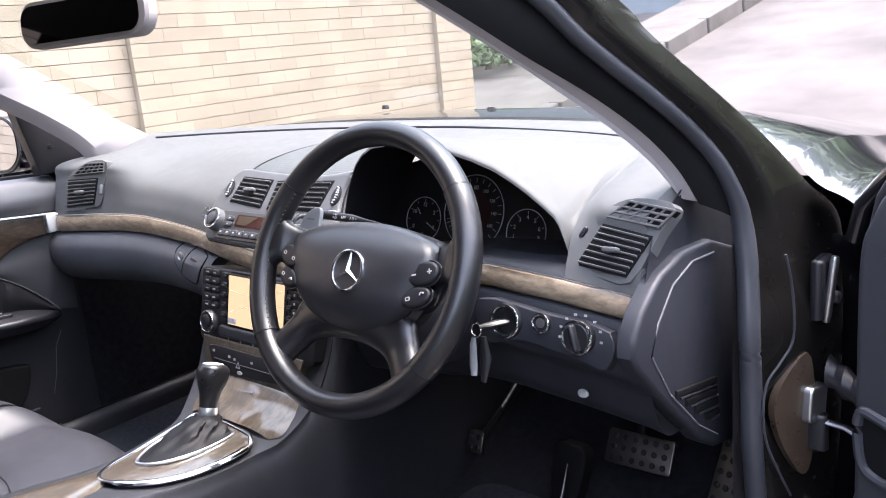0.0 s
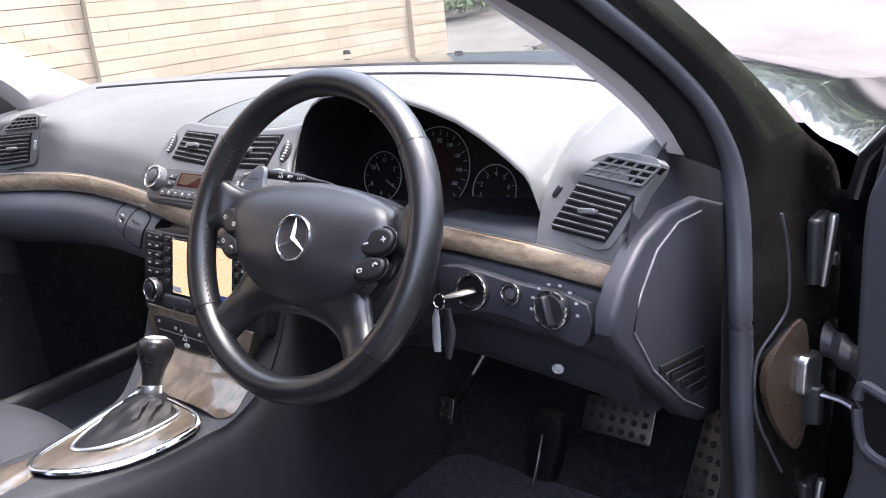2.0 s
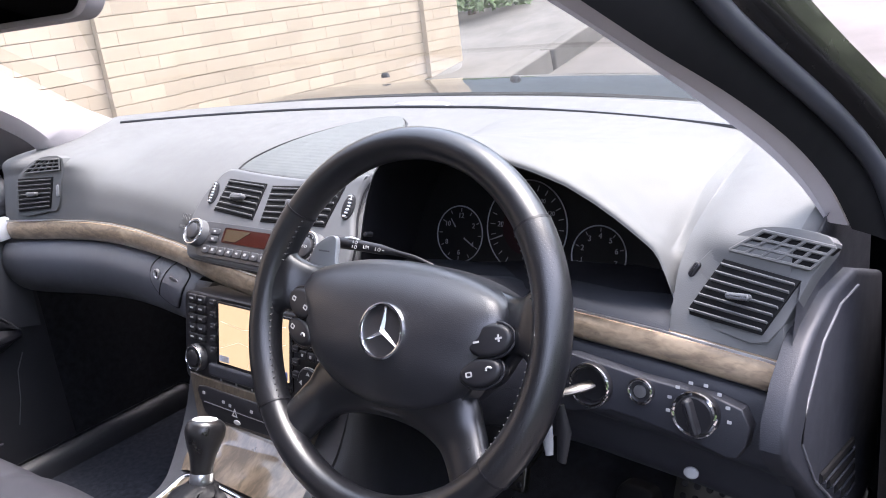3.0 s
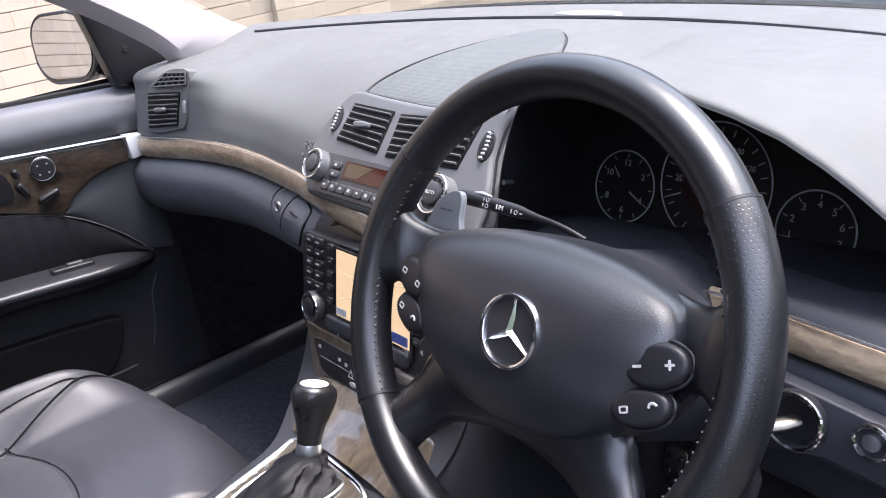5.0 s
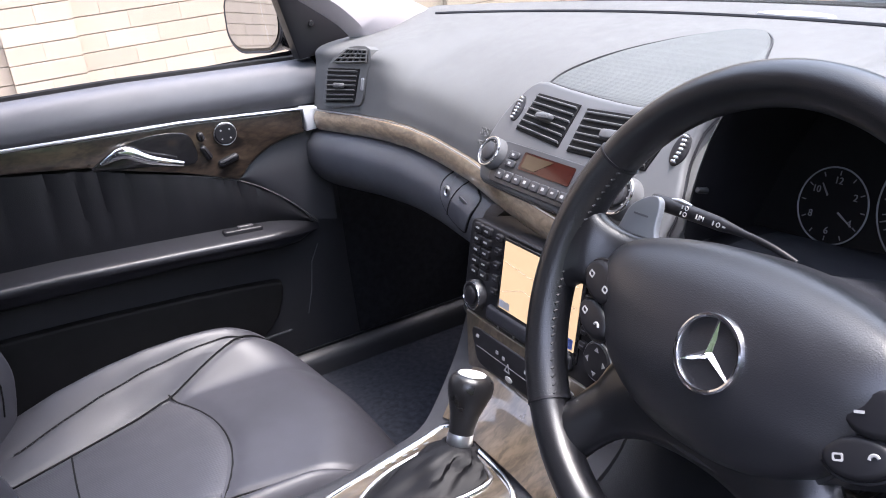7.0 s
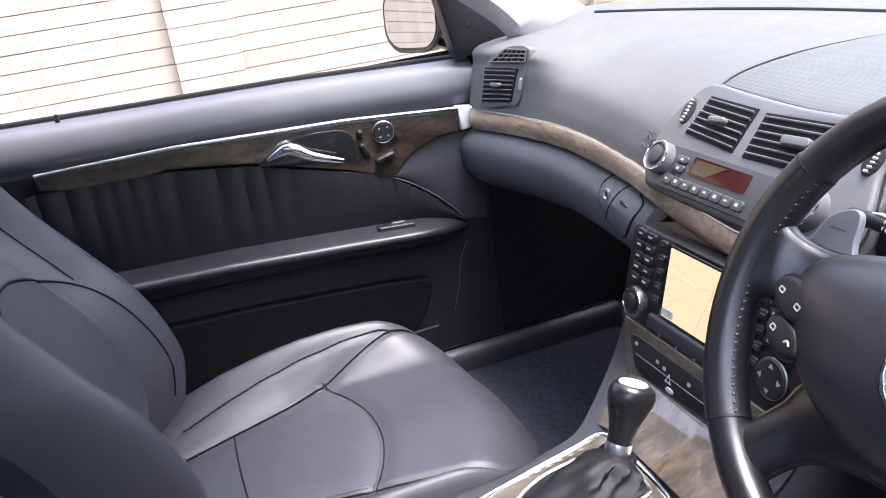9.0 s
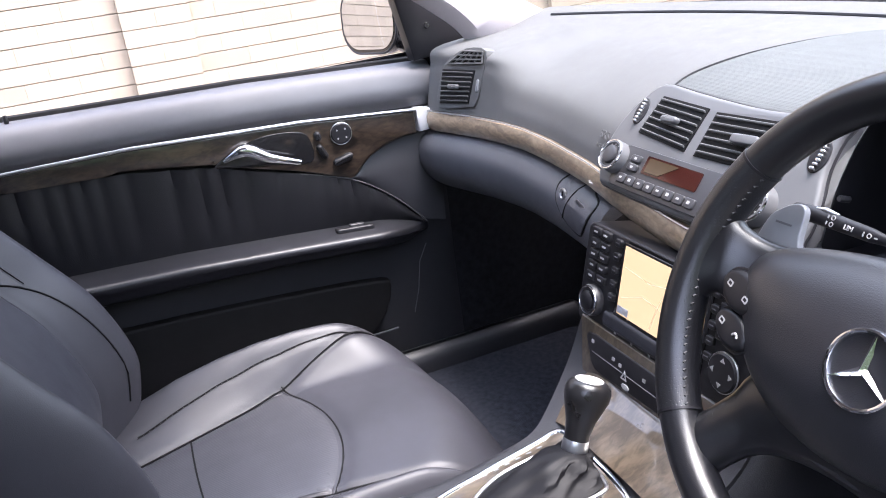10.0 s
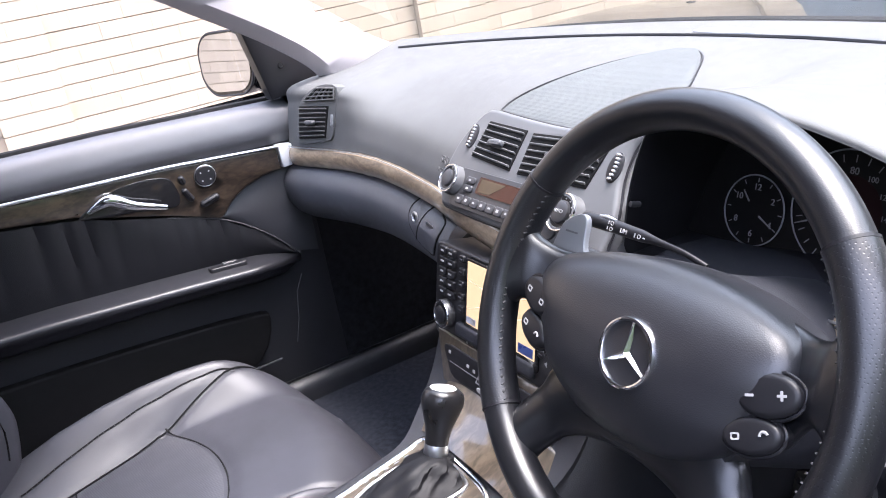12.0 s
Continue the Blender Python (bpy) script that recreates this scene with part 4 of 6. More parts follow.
for k in range(33):
    y = 0.263 + 0.252 * (1 - (1 - k / 32) ** 1.6)
    xl, xr = float(np.interp(y, [p.y for p in lid_l], [p.x for p in lid_l])), float(np.interp(y, [p.y for p in lid_r], [p.x for p in lid_r]))
    lid_rows.append([(xl + (xr - xl) * n / 24, y, top_z(xl + (xr - xl) * n / 24, y) + (0.003 if 0 < n < 24 and 0 < k < 32 else -0.001)) for n in range(25)])
part("speaker_lid", sheet(lid_rows), LID, dash, "perforated grey speaker lid")
part("lid_joint", tube([(p.x, p.y, top_z(p.x, p.y) + 0.001) for p in lid_edge], 0.0015, 6), BLACK, dash)
# alarm sensor in the middle of the windscreen edge
part("sensor", lathe([(0.05, 0), (0.046, 0.004), (0.03, 0.006), (0.002, 0.0065)], pose(-0.05, 0.60, 0.9735) @ Matrix.Diagonal((1.3, 0.35, 1, 1)), 28), SILVER, dash, "low oval sensor cover")

# side vents with demister grids
RVM = axes((0.60, 0.188, 0.85), (1, -0.12, 0), (0, 0.40, 0.92))
LVM = axes((-0.606, 0.187, 0.85), (1, 0.15, 0), (0, 0.25, 0.97))
part("vent_panel", slab([(p.x, p.y) for p in smooth_path([(-0.016, -0.004, 0), (0.03, -0.006, 0), (0.078, -0.006, 0), (0.104, 0.055, 0), (0.118, 0.088, 0), (0.09, 0.096, 0), (0.05, 0.093, 0), (0.018, 0.074, 0), (-0.006, 0.045, 0), (-0.018, 0.015, 0)], 3, True)], RVM, 0.0012, 0.001, 0.018), DASH, dash, "grey vent surround")
R2 = RVM @ Matrix.Translation((0, 0, 0.0018))
vent(R2, [(-0.003, 0.004), (0.072, -0.001), (0.097, 0.052), (0.025, 0.060)], 7)
for x, y in ((-0.0135, 0.022), (-0.002, 0.046)):
    part("vent_thumbwheel", rbox(0.007, 0.016, 0.006, R2 @ Matrix.Translation((x, y, 0)) @ Matrix.Rotation(radians(-25), 4, "Z"), 0.002), SILVER if y < 0.03 else BLACK, dash, "small grey vent thumbwheel")


def demister(m, poly, nu, nv):
    bl, br, tr, tl = [Vector((*p, 0)) for p in poly]
    g = part("demister_grille", slab([tuple(p) for p in poly], m, 0.0015, 0.0005, 0.01), DARK, dash, "black demister grille")
    for k in range(nu + 1):
        a, b = bl.lerp(br, k / nu), tl.lerp(tr, k / nu)
        part("bar", tube([m @ (a + Vector((0, 0, 0.003))), m @ (b + Vector((0, 0, 0.003)))], 0.0017, 6), DASH, g)
    for k in range(nv + 1):
        a, b = bl.lerp(tl, k / nv), br.lerp(tr, k / nv)
        part("bar", tube([m @ (a + Vector((0, 0, 0.0032))), m @ (b + Vector((0, 0, 0.0032)))], 0.0017, 6), DASH, g)


demister(R2, [(0.030, 0.069), (0.104, 0.063), (0.121, 0.084), (0.058, 0.090)], 5, 3)
part("vent_panel", slab([(p.x, p.y) for p in smooth_path([(-0.112, -0.004, 0), (-0.02, 0.005, 0), (0.010, 0.014, 0), (0.022, 0.06, 0), (0.027, 0.104, 0), (-0.035, 0.105, 0), (-0.094, 0.080, 0), (-0.112, 0.05, 0)], 3, True)], LVM, 0.001, 0.0008, 0.02), DASH, dash, "grey vent surround")
L2 = LVM @ Matrix.Translation((0, 0, 0.0012))
vent(L2, [(-0.104, 0.002), (-0.010, 0.012), (0.0, 0.070), (-0.104, 0.064)], 7)
demister(L2, [(-0.085, 0.075), (0.022, 0.083), (0.022, 0.102), (-0.039, 0.100)], 5, 3)
part("vent_thumbwheel", rbox(0.007, 0.022, 0.006, L2 @ Matrix.Translation((0.012, 0.045, 0)), 0.002), SILVER, dash, "small grey vent thumbwheel")

# embossed airbag letters on the passenger side
em_path = smooth_path(profile(-0.222), 6)
em = axes((-0.222, float(np.interp(0.866, [p.z for p in em_path[:20]], [p.y for p in em_path[:20]])) - 0.001, 0.866), (1, -0.1, 0), (0.0, 0.45, 0.89))
for dy, body, size in ((0.006, "SRS", 0.016), (-0.009, "AIRBAG", 0.008)):
    text_mesh("embossed_text", body, size, em @ Matrix.Translation((0, dy, 0.0028)), DASH, dash, 0.0004)

# glovebox lock panel
def lid_point(x, z, lift=0.0):
    """A place on the glovebox lid's rounded face."""
    r = smooth_path(lid_section(x), 4)[:14]
    return Vector((x, float(np.interp(-z, [-p.z for p in r], [p.y for p in r])) - lift, z))


lock_edge = smooth_path([(-0.300, 0.806, 0), (-0.262, 0.799, 0), (-0.230, 0.791, 0), (-0.206, 0.784, 0), (-0.212, 0.765, 0), (-0.228, 0.742, 0), (-0.242, 0.731, 0), (-0.262, 0.733, 0), (-0.286, 0.745, 0), (-0.306, 0.765, 0), (-0.314, 0.786, 0), (-0.310, 0.800, 0)], 4, True)
mid_lock = Vector((-0.262, 0.768, 0))
part("lock_panel", sheet([[lid_point(*(mid_lock + (p - mid_lock) * k).xy, lift) for p in lock_edge] for k, lift in ((0.04, 0.0022), (0.35, 0.0022), (0.7, 0.0022), (0.95, 0.0022), (1.0, -0.001))], close_v=True), DASH_MID, dash, "grey glovebox lock panel")
part("panel_joint", tube([lid_point(p.x, p.y, 0.0004) for p in lock_edge], 0.0016, 6, close=True), DARK, dash)
part("panel_joint", tube([lid_point(-0.262 - 0.026 * k / 8, 0.798 - 0.052 * k / 8, 0.0024) for k in range(9)], 0.0010, 6), DARK, dash)
GP = axes(lid_point(-0.290, 0.780, 0.001), (0.99, -0.02, 0), (0, 0.15, 0.98))
part("lock_barrel", lathe([(0.0085, 0.001), (0.0085, 0.0040), (0.0068, 0.0046), (0.0056, 0.003), (0.001, 0.003)], GP, 20), SATIN, dash, "small round lock")
part("key_slot", slab(rounded(0.0018, 0.007, 0.0006), GP @ Matrix.Translation((0, 0, 0.0031)), 0.0004), DARK, dash)
part("lock_slot", slab(rounded(0.024, 0.005, 0.002), axes(lid_point(-0.240, 0.777, 0.002), (0.96, -0.02, -0.28), (0.25, 0.15, 0.95)), 0.0018), SATIN, dash, "bright release button")

# radio and navigation unit
RM = axes((XC + 0.017, 0.121, 0.655), (1, 0, 0), (0, 0.22, 0.975))
radio = thing("radio_unit", (XC, 0.15, 0.65), "black navigation radio with a lit amber map screen", "car radio")
part("face", slab(rounded(0.312, 0.134, 0.012, 4, -0.016, 0.064), RM, 0.006, 0.003, 0.05), BLACK, radio, "black radio face")
R3 = RM @ Matrix.Translation((0, 0, 0.0062))
part("screen_bezel", slab(rounded(0.164, 0.104, 0.006, 4, -0.010, 0.0740), R3, 0.0025, 0.0012), GLOSS, radio)
scr = part("screen", slab(rounded(0.151, 0.086, 0.001, 2, -0.0095, 0.0795), R3 @ Matrix.Translation((0, 0, 0.0026)), 0.0004), SCREEN, radio, "amber road map screen")
part("map_key", slab(rounded(0.022, 0.009, 0.001, 2, -0.073, 0.043), R3 @ Matrix.Translation((0, 0, 0.0032)), 0.0003), mat("map_grey", (0.32, 0.34, 0.40), 0.3), scr)
part("map_key", slab(rounded(0.008, 0.008, 0.001, 2, -0.069, 0.043), R3 @ Matrix.Translation((0, 0, 0.0036)), 0.0003), WHITE_INK, scr)
part("map_key", slab(rounded(0.030, 0.012, 0.001, 2, 0.048, 0.0445), R3 @ Matrix.Translation((0, 0, 0.0032)), 0.0003), mat("map_blue", (0.05, 0.08, 0.25), 0.3), scr)
for pts in (((-0.08, 0.06), (-0.04, 0.075), (0.0, 0.07), (0.06, 0.09)), ((-0.02, 0.040), (-0.01, 0.075), (0.01, 0.12)), ((-0.08, 0.10), (-0.03, 0.095), (0.02, 0.105), (0.06, 0.115))):
    part("map_road", tube([R3 @ Vector((x, y * 0.97, 0.0028)) for x, y in pts], 0.0005, 5), mat("map_road_ink", (0.80, 0.64, 0.45), 0.4), scr)
part("lower_lip", slab(rounded(0.175, 0.020, 0.006, 4, -0.022, 0.022), R3, 0.006, 0.004), DASH_LOW, radio, "grey lip below the screen")
part("card_slot", slab(rounded(0.12, 0.003, 0.001, 2, -0.022, 0.1278), R3, 0.001), DARK, radio)
for x, y, w, h in [(-0.148 + 0.021 * i, 0.122 - 0.0145 * j, 0.0185, 0.0115) for j in range(5) for i in range(2)]:
    b = part("radio_button", rbox(w, h, 0.005, R3 @ Matrix.Translation((x, y, 0.002)), 0.0014), BLACK, radio)
    part("symbol", slab(rounded(0.008, 0.0024, 0.0006), R3 @ Matrix.Translation((x, y, 0.0046)), 0.0003), WHITE_INK, b)
for q in range(5):
    for x in (-0.100, 0.079):
        b = part("soft_key", rbox(0.012, 0.010, 0.005, R3 @ Matrix.Translation((x, 0.121 - 0.0175 * q, 0.002)), 0.0014), BLACK, radio)
        part("symbol", slab(rounded(0.007, 0.0012, 0.0004), R3 @ Matrix.Translation((x, 0.121 - 0.0175 * q, 0.0046)), 0.0003), GREY_INK, b)
for x, y, w, h in [(0.0935 + 0.0155 * i, 0.124 - 0.0145 * j, 0.0145, 0.0115) for j in range(4) for i in range(3)]:
    b = part("radio_button", rbox(w, h, 0.005, R3 @ Matrix.Translation((x, y, 0.002)), 0.0014), BLACK, radio)
    part("symbol", slab(rounded(0.004, 0.004, 0.001), R3 @ Matrix.Translation((x, y, 0.0046)), 0.0003), WHITE_INK, b)
for q in range(4):
    part("symbol", slab(rounded(0.004, 0.005, 0.001), R3 @ Matrix.Translation((-0.085 + 0.035 * q, 0.009, 0.0002)), 0.0003), WHITE_INK, radio)
KD = R3 @ Matrix.Translation((-0.137, 0.034, 0))
kv = part("volume_knob", lathe([(0.0205, 0), (0.0205, 0.008), (0.0185, 0.0115), (0.0155, 0.0118), (0.0145, 0.010), (0.001, 0.010)], KD, 32), PANEL_GREY, radio, "round chrome-edged volume knob")
part("bright_ring", tube([KD @ Vector((0.0185 * math.cos(q * math.tau / 36), 0.0185 * math.sin(q * math.tau / 36), 0.0112)) for q in range(36)], 0.0012, 6, close=True), CHROME, kv)
part("cap", lathe([(0.0125, 0.009), (0.0125, 0.013), (0.0100, 0.0145), (0.001, 0.0145)], KD, 28), BLACK, kv)
NP = R3 @ Matrix.Translation((0.106, 0.044, 0))
npad = part("cursor_pad", lathe([(0.0215, 0), (0.0215, 0.004), (0.0195, 0.006), (0.001, 0.0062)], NP, 32), BLACK, radio, "round cursor pad with arrows")
for a in range(4):
    part("symbol", slab([(0.0, 0.0165), (-0.0035, 0.0115), (0.0035, 0.0115)], NP @ Matrix.Rotation(radians(90 * a), 4, "Z") @ Matrix.Translation((0, 0, 0.0063)), 0.0003), WHITE_INK, npad)
part("pad_rim", tube([NP @ Vector((0.0215 * math.cos(k * math.tau / 28), 0.0215 * math.sin(k * math.tau / 28), 0.003)) for k in range(28)], 0.0010, 6, close=True), SATIN, npad)

# instrument cluster in its hood
CLM = axes((0.354, 0.285, 0.87), (1, 0, 0), (0, 0.3, 0.95))
arch = [Vector((x, 0.203, z)) for x, z in zip(ARCH_X, ARCH_Z)]
hood = smooth_path(arch, 3) + [Vector((0.52, 0.21, 0.850)), Vector((0.42, 0.21, 0.846)), Vector((0.24, 0.19, 0.822))]
hc = Vector((0.355, 0.20, 0.90))
hood_rows = []
for f, dy in ((1.0, 0.0), (0.985, 0.004), (0.965, 0.02), (0.93, 0.05), (0.90, 0.085), (0.88, 0.11)):
    hood_rows.append([Vector((hc.x + (p.x - hc.x) * f, p.y + dy, hc.z + (p.z - hc.z) * f)) for p in hood])
part("cluster_hood", sheet(hood_rows, close_u=True), BLACK, dash, "black inside of the instrument hood")
# Unseen plate added to stop light leaking past the instrument face.
part("hood_light_stop", slab([(0.205, 0.85), (0.46, 0.85), (0.46, 0.972), (0.25, 0.974), (0.218, 0.955)], axes((0, 0.338, 0), (1, 0, 0), (0, 0, 1)), 0.002), DARK, dash)
# Ledge takes the dark plastic to paint in the hood's shade.
part("hood_lip", sheet([smooth_path([(x, strip_y(x) - 0.004, strip_top(x) - 0.002), (x, strip_y(x) + 0.006, strip_top(x) + 0.006), (x, 0.200, max(0.852, strip_top(x) + 0.006)), (x, 0.235, max(0.850, strip_top(x) + 0.003)), (x, 0.285, 0.836)], 4) for x in [0.44 + 0.145 * i / 24 for i in range(25)]]), DASH_LOW, dash, "ledge below the gauges, darkened as hood shade")
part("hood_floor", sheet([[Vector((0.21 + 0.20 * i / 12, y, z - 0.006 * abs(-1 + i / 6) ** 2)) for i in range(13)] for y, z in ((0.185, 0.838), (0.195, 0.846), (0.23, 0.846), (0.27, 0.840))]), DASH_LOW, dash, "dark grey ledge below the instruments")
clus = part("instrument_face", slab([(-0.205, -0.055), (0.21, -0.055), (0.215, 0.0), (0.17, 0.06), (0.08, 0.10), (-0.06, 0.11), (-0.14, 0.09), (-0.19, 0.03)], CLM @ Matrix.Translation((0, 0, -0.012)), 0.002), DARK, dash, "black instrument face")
for cx, cy, r, marks, n in ((-0.1025, -0.002, 0.036, ("12", "2", "4", "6", "8", "10"), 12), (-0.003, 0.016, 0.057, ("80", "100", "120", "140", "160", "", "", "", "", "20", "40", "60"), 24), (0.097, -0.008, 0.0345, ("4", "5", "6", "7", "", "", "", "1", "2", "3"), 10)):
    mm = CLM @ Matrix.Translation((cx, cy, -0.0095))
    d = part("dial", slab(disc(r, 40), mm, 0.001), DARK, dash, "black round gauge with white figures")
    part("dial_ring", tube([mm @ Vector((r * math.cos(k * math.tau / 48), r * math.sin(k * math.tau / 48), 0.002)) for k in range(48)], 0.0008, 6, close=True), SILVER, d, "thin silver gauge ring")
    part("dial_scale", join(*[slab([(-0.0005, r * 0.80), (0.0005, r * 0.80), (0.0005, r * 0.92), (-0.0005, r * 0.92)], mm @ Matrix.Rotation(radians(360 / n * k), 4, "Z") @ Matrix.Translation((0, 0, 0.0012)), 0.0003) for k in range(n)]), DIAL_INK, d, kind="stuff")
    for k, body in enumerate(marks):
        if body:
            a = math.tau / len(marks) * k
            text_mesh("figure", body, 0.0092 if len(body) < 3 else 0.0072, mm @ Matrix.Translation((r * 0.66 * math.sin(a), r * 0.66 * math.cos(a), 0.0013)), DIAL_INK, d)
    for a, near, far in (((38, 0.30, 0.66), (-120, 0.25, 0.78)) if cx < -0.05 else ((112, 0.62, 0.95),)):
        part("needle", slab([(-0.0009, r * near), (0.0009, r * near), (0.0005, r * far), (-0.0005, r * far)], mm @ Matrix.Rotation(radians(a), 4, "Z") @ Matrix.Translation((0, 0, 0.0025)), 0.0006), DIAL_INK, d, "white needle")
part("display", slab(disc(0.034, 32), CLM @ Matrix.Translation((-0.003, 0.016, -0.0083)), 0.0005), mat("dim_red_display", (0.014, 0.005, 0.006), 0.7, spec=0.1), clus, "dim reddish round display")
part("badge_bar", slab(rounded(0.022, 0.004, 0.001), CLM @ Matrix.Translation((0.099, -0.0265, -0.008)), 0.0005), DIAL_INK, clus)
part("trip_button", lathe([(0.0032, -0.01), (0.0032, 0.001), (0.0025, 0.0025), (0.0005, 0.0025)], axes((0.176, 0.200, 0.887), (1, 0, 0), (0, 0.3, 0.95)), 14), PANEL_GREY, dash, "small grey trip button")

# light switch, ignition and key
KM = axes((0.45, 0.149, 0.80), (1, 0, 0), (0, 0.18, 0.98))
part("switch_panel", slab([(p.x, p.y) for p in smooth_path([(0.02, 0.006, 0), (0.12, 0.0, 0), (0.215, -0.010, 0), (0.213, -0.056, 0), (0.17, -0.050, 0), (0.09, -0.040, 0), (0.03, -0.05, 0)], 3, True)], KM, 0.003, 0.002, 0.012), DASH_LOW, dash, "dark grey switch panel")
IG = KM @ Matrix.Translation((0.068, -0.017, 0.003))
ign = part("ignition_lock", lathe([(0.0225, 0), (0.0225, 0.006), (0.0205, 0.008), (0.0175, 0.007), (0.0160, 0.002), (0.013, 0.001), (0.001, 0.001)], IG, 36), BLACK, dash, "round black ignition lock with bright ring")
part("lock_ring", tube([IG @ Vector((0.0205 * math.cos(k * math.tau / 36), 0.0205 * math.sin(k * math.tau / 36), 0.0075)) for k in range(36)], 0.0019, 6, close=True), CHROME, ign)
FG = KM @ Matrix.Translation((0.121, -0.012, 0.003))
fg = part("round_switch", lathe([(0.0125, 0), (0.0125, 0.004), (0.0105, 0.006), (0.009, 0.005), (0.001, 0.005)], FG, 28), BLACK, dash, "small round rocker switch")
part("switch_ring", tube([FG @ Vector((0.0115 * math.cos(k * math.tau / 28), 0.0115 * math.sin(k * math.tau / 28), 0.0055)) for k in range(28)], 0.0015, 6, close=True), CHROME, fg)
part("switch_cap", lathe([(0.0065, 0.004), (0.006, 0.0065), (0.001, 0.007)], FG, 20), SATIN, fg)
LK = KM @ Matrix.Translation((0.176, -0.021, 0.003))
lk = part("light_switch", lathe([(0.021, 0), (0.021, 0.004), (0.019, 0.010), (0.0165, 0.012), (0.001, 0.012)], LK, 32), BLACK, dash, "rotary light switch with chrome ring and white symbols")
part("switch_ring", tube([LK @ Vector((0.0195 * math.cos(k * math.tau / 32), 0.0195 * math.sin(k * math.tau / 32), 0.0095)) for k in range(32)], 0.0022, 6, close=True), CHROME, lk)
part("grip_bar", rbox(0.008, 0.034, 0.012, LK @ Matrix.Translation((0, 0, 0.016)) @ Matrix.Rotation(radians(20), 4, "Z"), 0.003), BLACK, lk, "black grip bar")
for k in range(8):
    a = radians(-100 + 28 * k)
    part("symbol", slab(rounded(0.0042, 0.0030, 0.0006), KM @ Matrix.Translation((0.176 + 0.029 * math.sin(a), -0.021 + 0.027 * math.cos(a), 0.0032)), 0.0003), WHITE_INK, lk)
key = thing("car_key", (0.505, 0.10, 0.72), "car key in the ignition with hanging silver tag", "key")
part("key_head", tube([IG @ Vector(p) for p in ((0.001, 0.0, 0.002), (-0.005, -0.002, 0.012), (-0.014, -0.005, 0.023), (-0.023, -0.008, 0.029))], [0.0065, 0.0070, 0.0060, 0.004], 12, flat=0.6), PEDAL, key, "grey metal key head")
part("key_ring", tube([IG @ Vector((-0.029 + 0.008 * math.cos(k * math.tau / 20), -0.013 + 0.009 * math.sin(k * math.tau / 20), 0.029)) for k in range(20)], 0.0012, 6, close=True), CHROME, key)
part("tag", tube([IG @ Vector(p) for p in ((-0.033, -0.020, 0.028), (-0.034, -0.034, 0.028), (-0.033, -0.060, 0.027), (-0.031, -0.074, 0.027))], [0.003, 0.0055, 0.0055, 0.004], 10, flat=0.5), SILVER, key, "silver hanging tag")
part("fob", tube([IG @ Vector(p) for p in ((-0.024, -0.022, 0.020), (-0.020, -0.050, 0.018), (-0.022, -0.082, 0.018))], [0.004, 0.008, 0.006], 10, flat=0.5), BLACK, key, "black key fob")
part("bonnet_release", lathe([(0.0075, 0), (0.0075, 0.003), (0.006, 0.004), (0.001, 0.004)], axes((0.6, 0.185, 0.683), (1, 0, 0), (0, 0.3, 0.95)) @ Matrix.Diagonal((1.0, 0.8, 1, 1)), 24), WHITE_INK, dash, "pale oval bonnet release mark")

# dash end cover details
SC = axes((0.712, 0, 0), (0, 1, 0), (0, 0, 1))
part("cover_joint", tube([SC @ Vector((y, z, 0.0004)) for y, z in ((0.335, 0.845), (0.27, 0.85), (0.215, 0.835), (0.175, 0.80), (0.155, 0.765), (0.20, 0.70), (0.28, 0.625), (0.34, 0.585))], 0.0015, 6), GREY_INK, dash)
for k in range(4):
    part("cover_slot", tube([SC @ Vector((0.214 + 0.028 * k, 0.694 - 0.022 * k, 0.001)), SC @ Vector((0.336 + 0.002 * k, 0.668 - 0.016 * k, 0.001))], 0.0055, 8, flat=0.5, up=(1, 0, 0)), DARK, dash)
    part("cover_rib", tube([SC @ Vector((0.226 + 0.028 * k, 0.684 - 0.022 * k, 0.002)), SC @ Vector((0.338 + 0.002 * k, 0.660 - 0.016 * k, 0.002))], 0.0016, 6), DASH_LOW, dash)

# ---- centre console ----
console = thing("center_console", (XC, -0.1, 0.30), "dark grey centre console with glossy burl wood top", "console")
SM = axes((XC, 0.101, 0.60), (1, 0, 0), (0, 0.25, 0.96))
part("stack_wood", slab([(-0.140, 0.065), (0.135, 0.065), (0.115, -0.008), (-0.118, -0.008)], SM, 0.004, 0.002, 0.06), WOOD, console, "burl wood round the switch strip")
sw = part("switch_strip", slab([(p.x, p.y) for p in smooth_path([(-0.115, 0.050, 0), (-0.05, 0.052, 0), (0.06, 0.052, 0), (0.095, 0.050, 0), (0.092, 0.020, 0), (0.04, 0.012, 0), (-0.025, 0.010, 0), (-0.088, 0.008, 0), (-0.108, 0.028, 0)], 3, True)], SM, 0.0065, 0.0015), BLACK, console, "black switch strip")
part("strip_joint", tube([SM @ Vector((x, 0.029 - 0.00 * x, 0.0068)) for x in (-0.10, 0.085)], 0.0006, 5), GREY_INK, sw)
for x, y in ((-0.102, 0.042), (-0.055, 0.038), (-0.040, 0.036), (0.008, 0.038), (0.06, 0.038)):
    part("symbol", slab(rounded(0.006, 0.0045, 0.001), SM @ Matrix.Translation((x, y, 0.0066)), 0.0003), WHITE_INK, sw)
part("symbol", band([(-0.0065, -0.005), (0.0065, -0.005), (0, 0.007)], [(-0.0035, -0.0032), (0.0035, -0.0032), (0, 0.003)], SM @ Matrix.Translation((-0.029, 0.027, 0.0066)), 0.0004), WHITE_INK, sw, "pale hazard triangle")
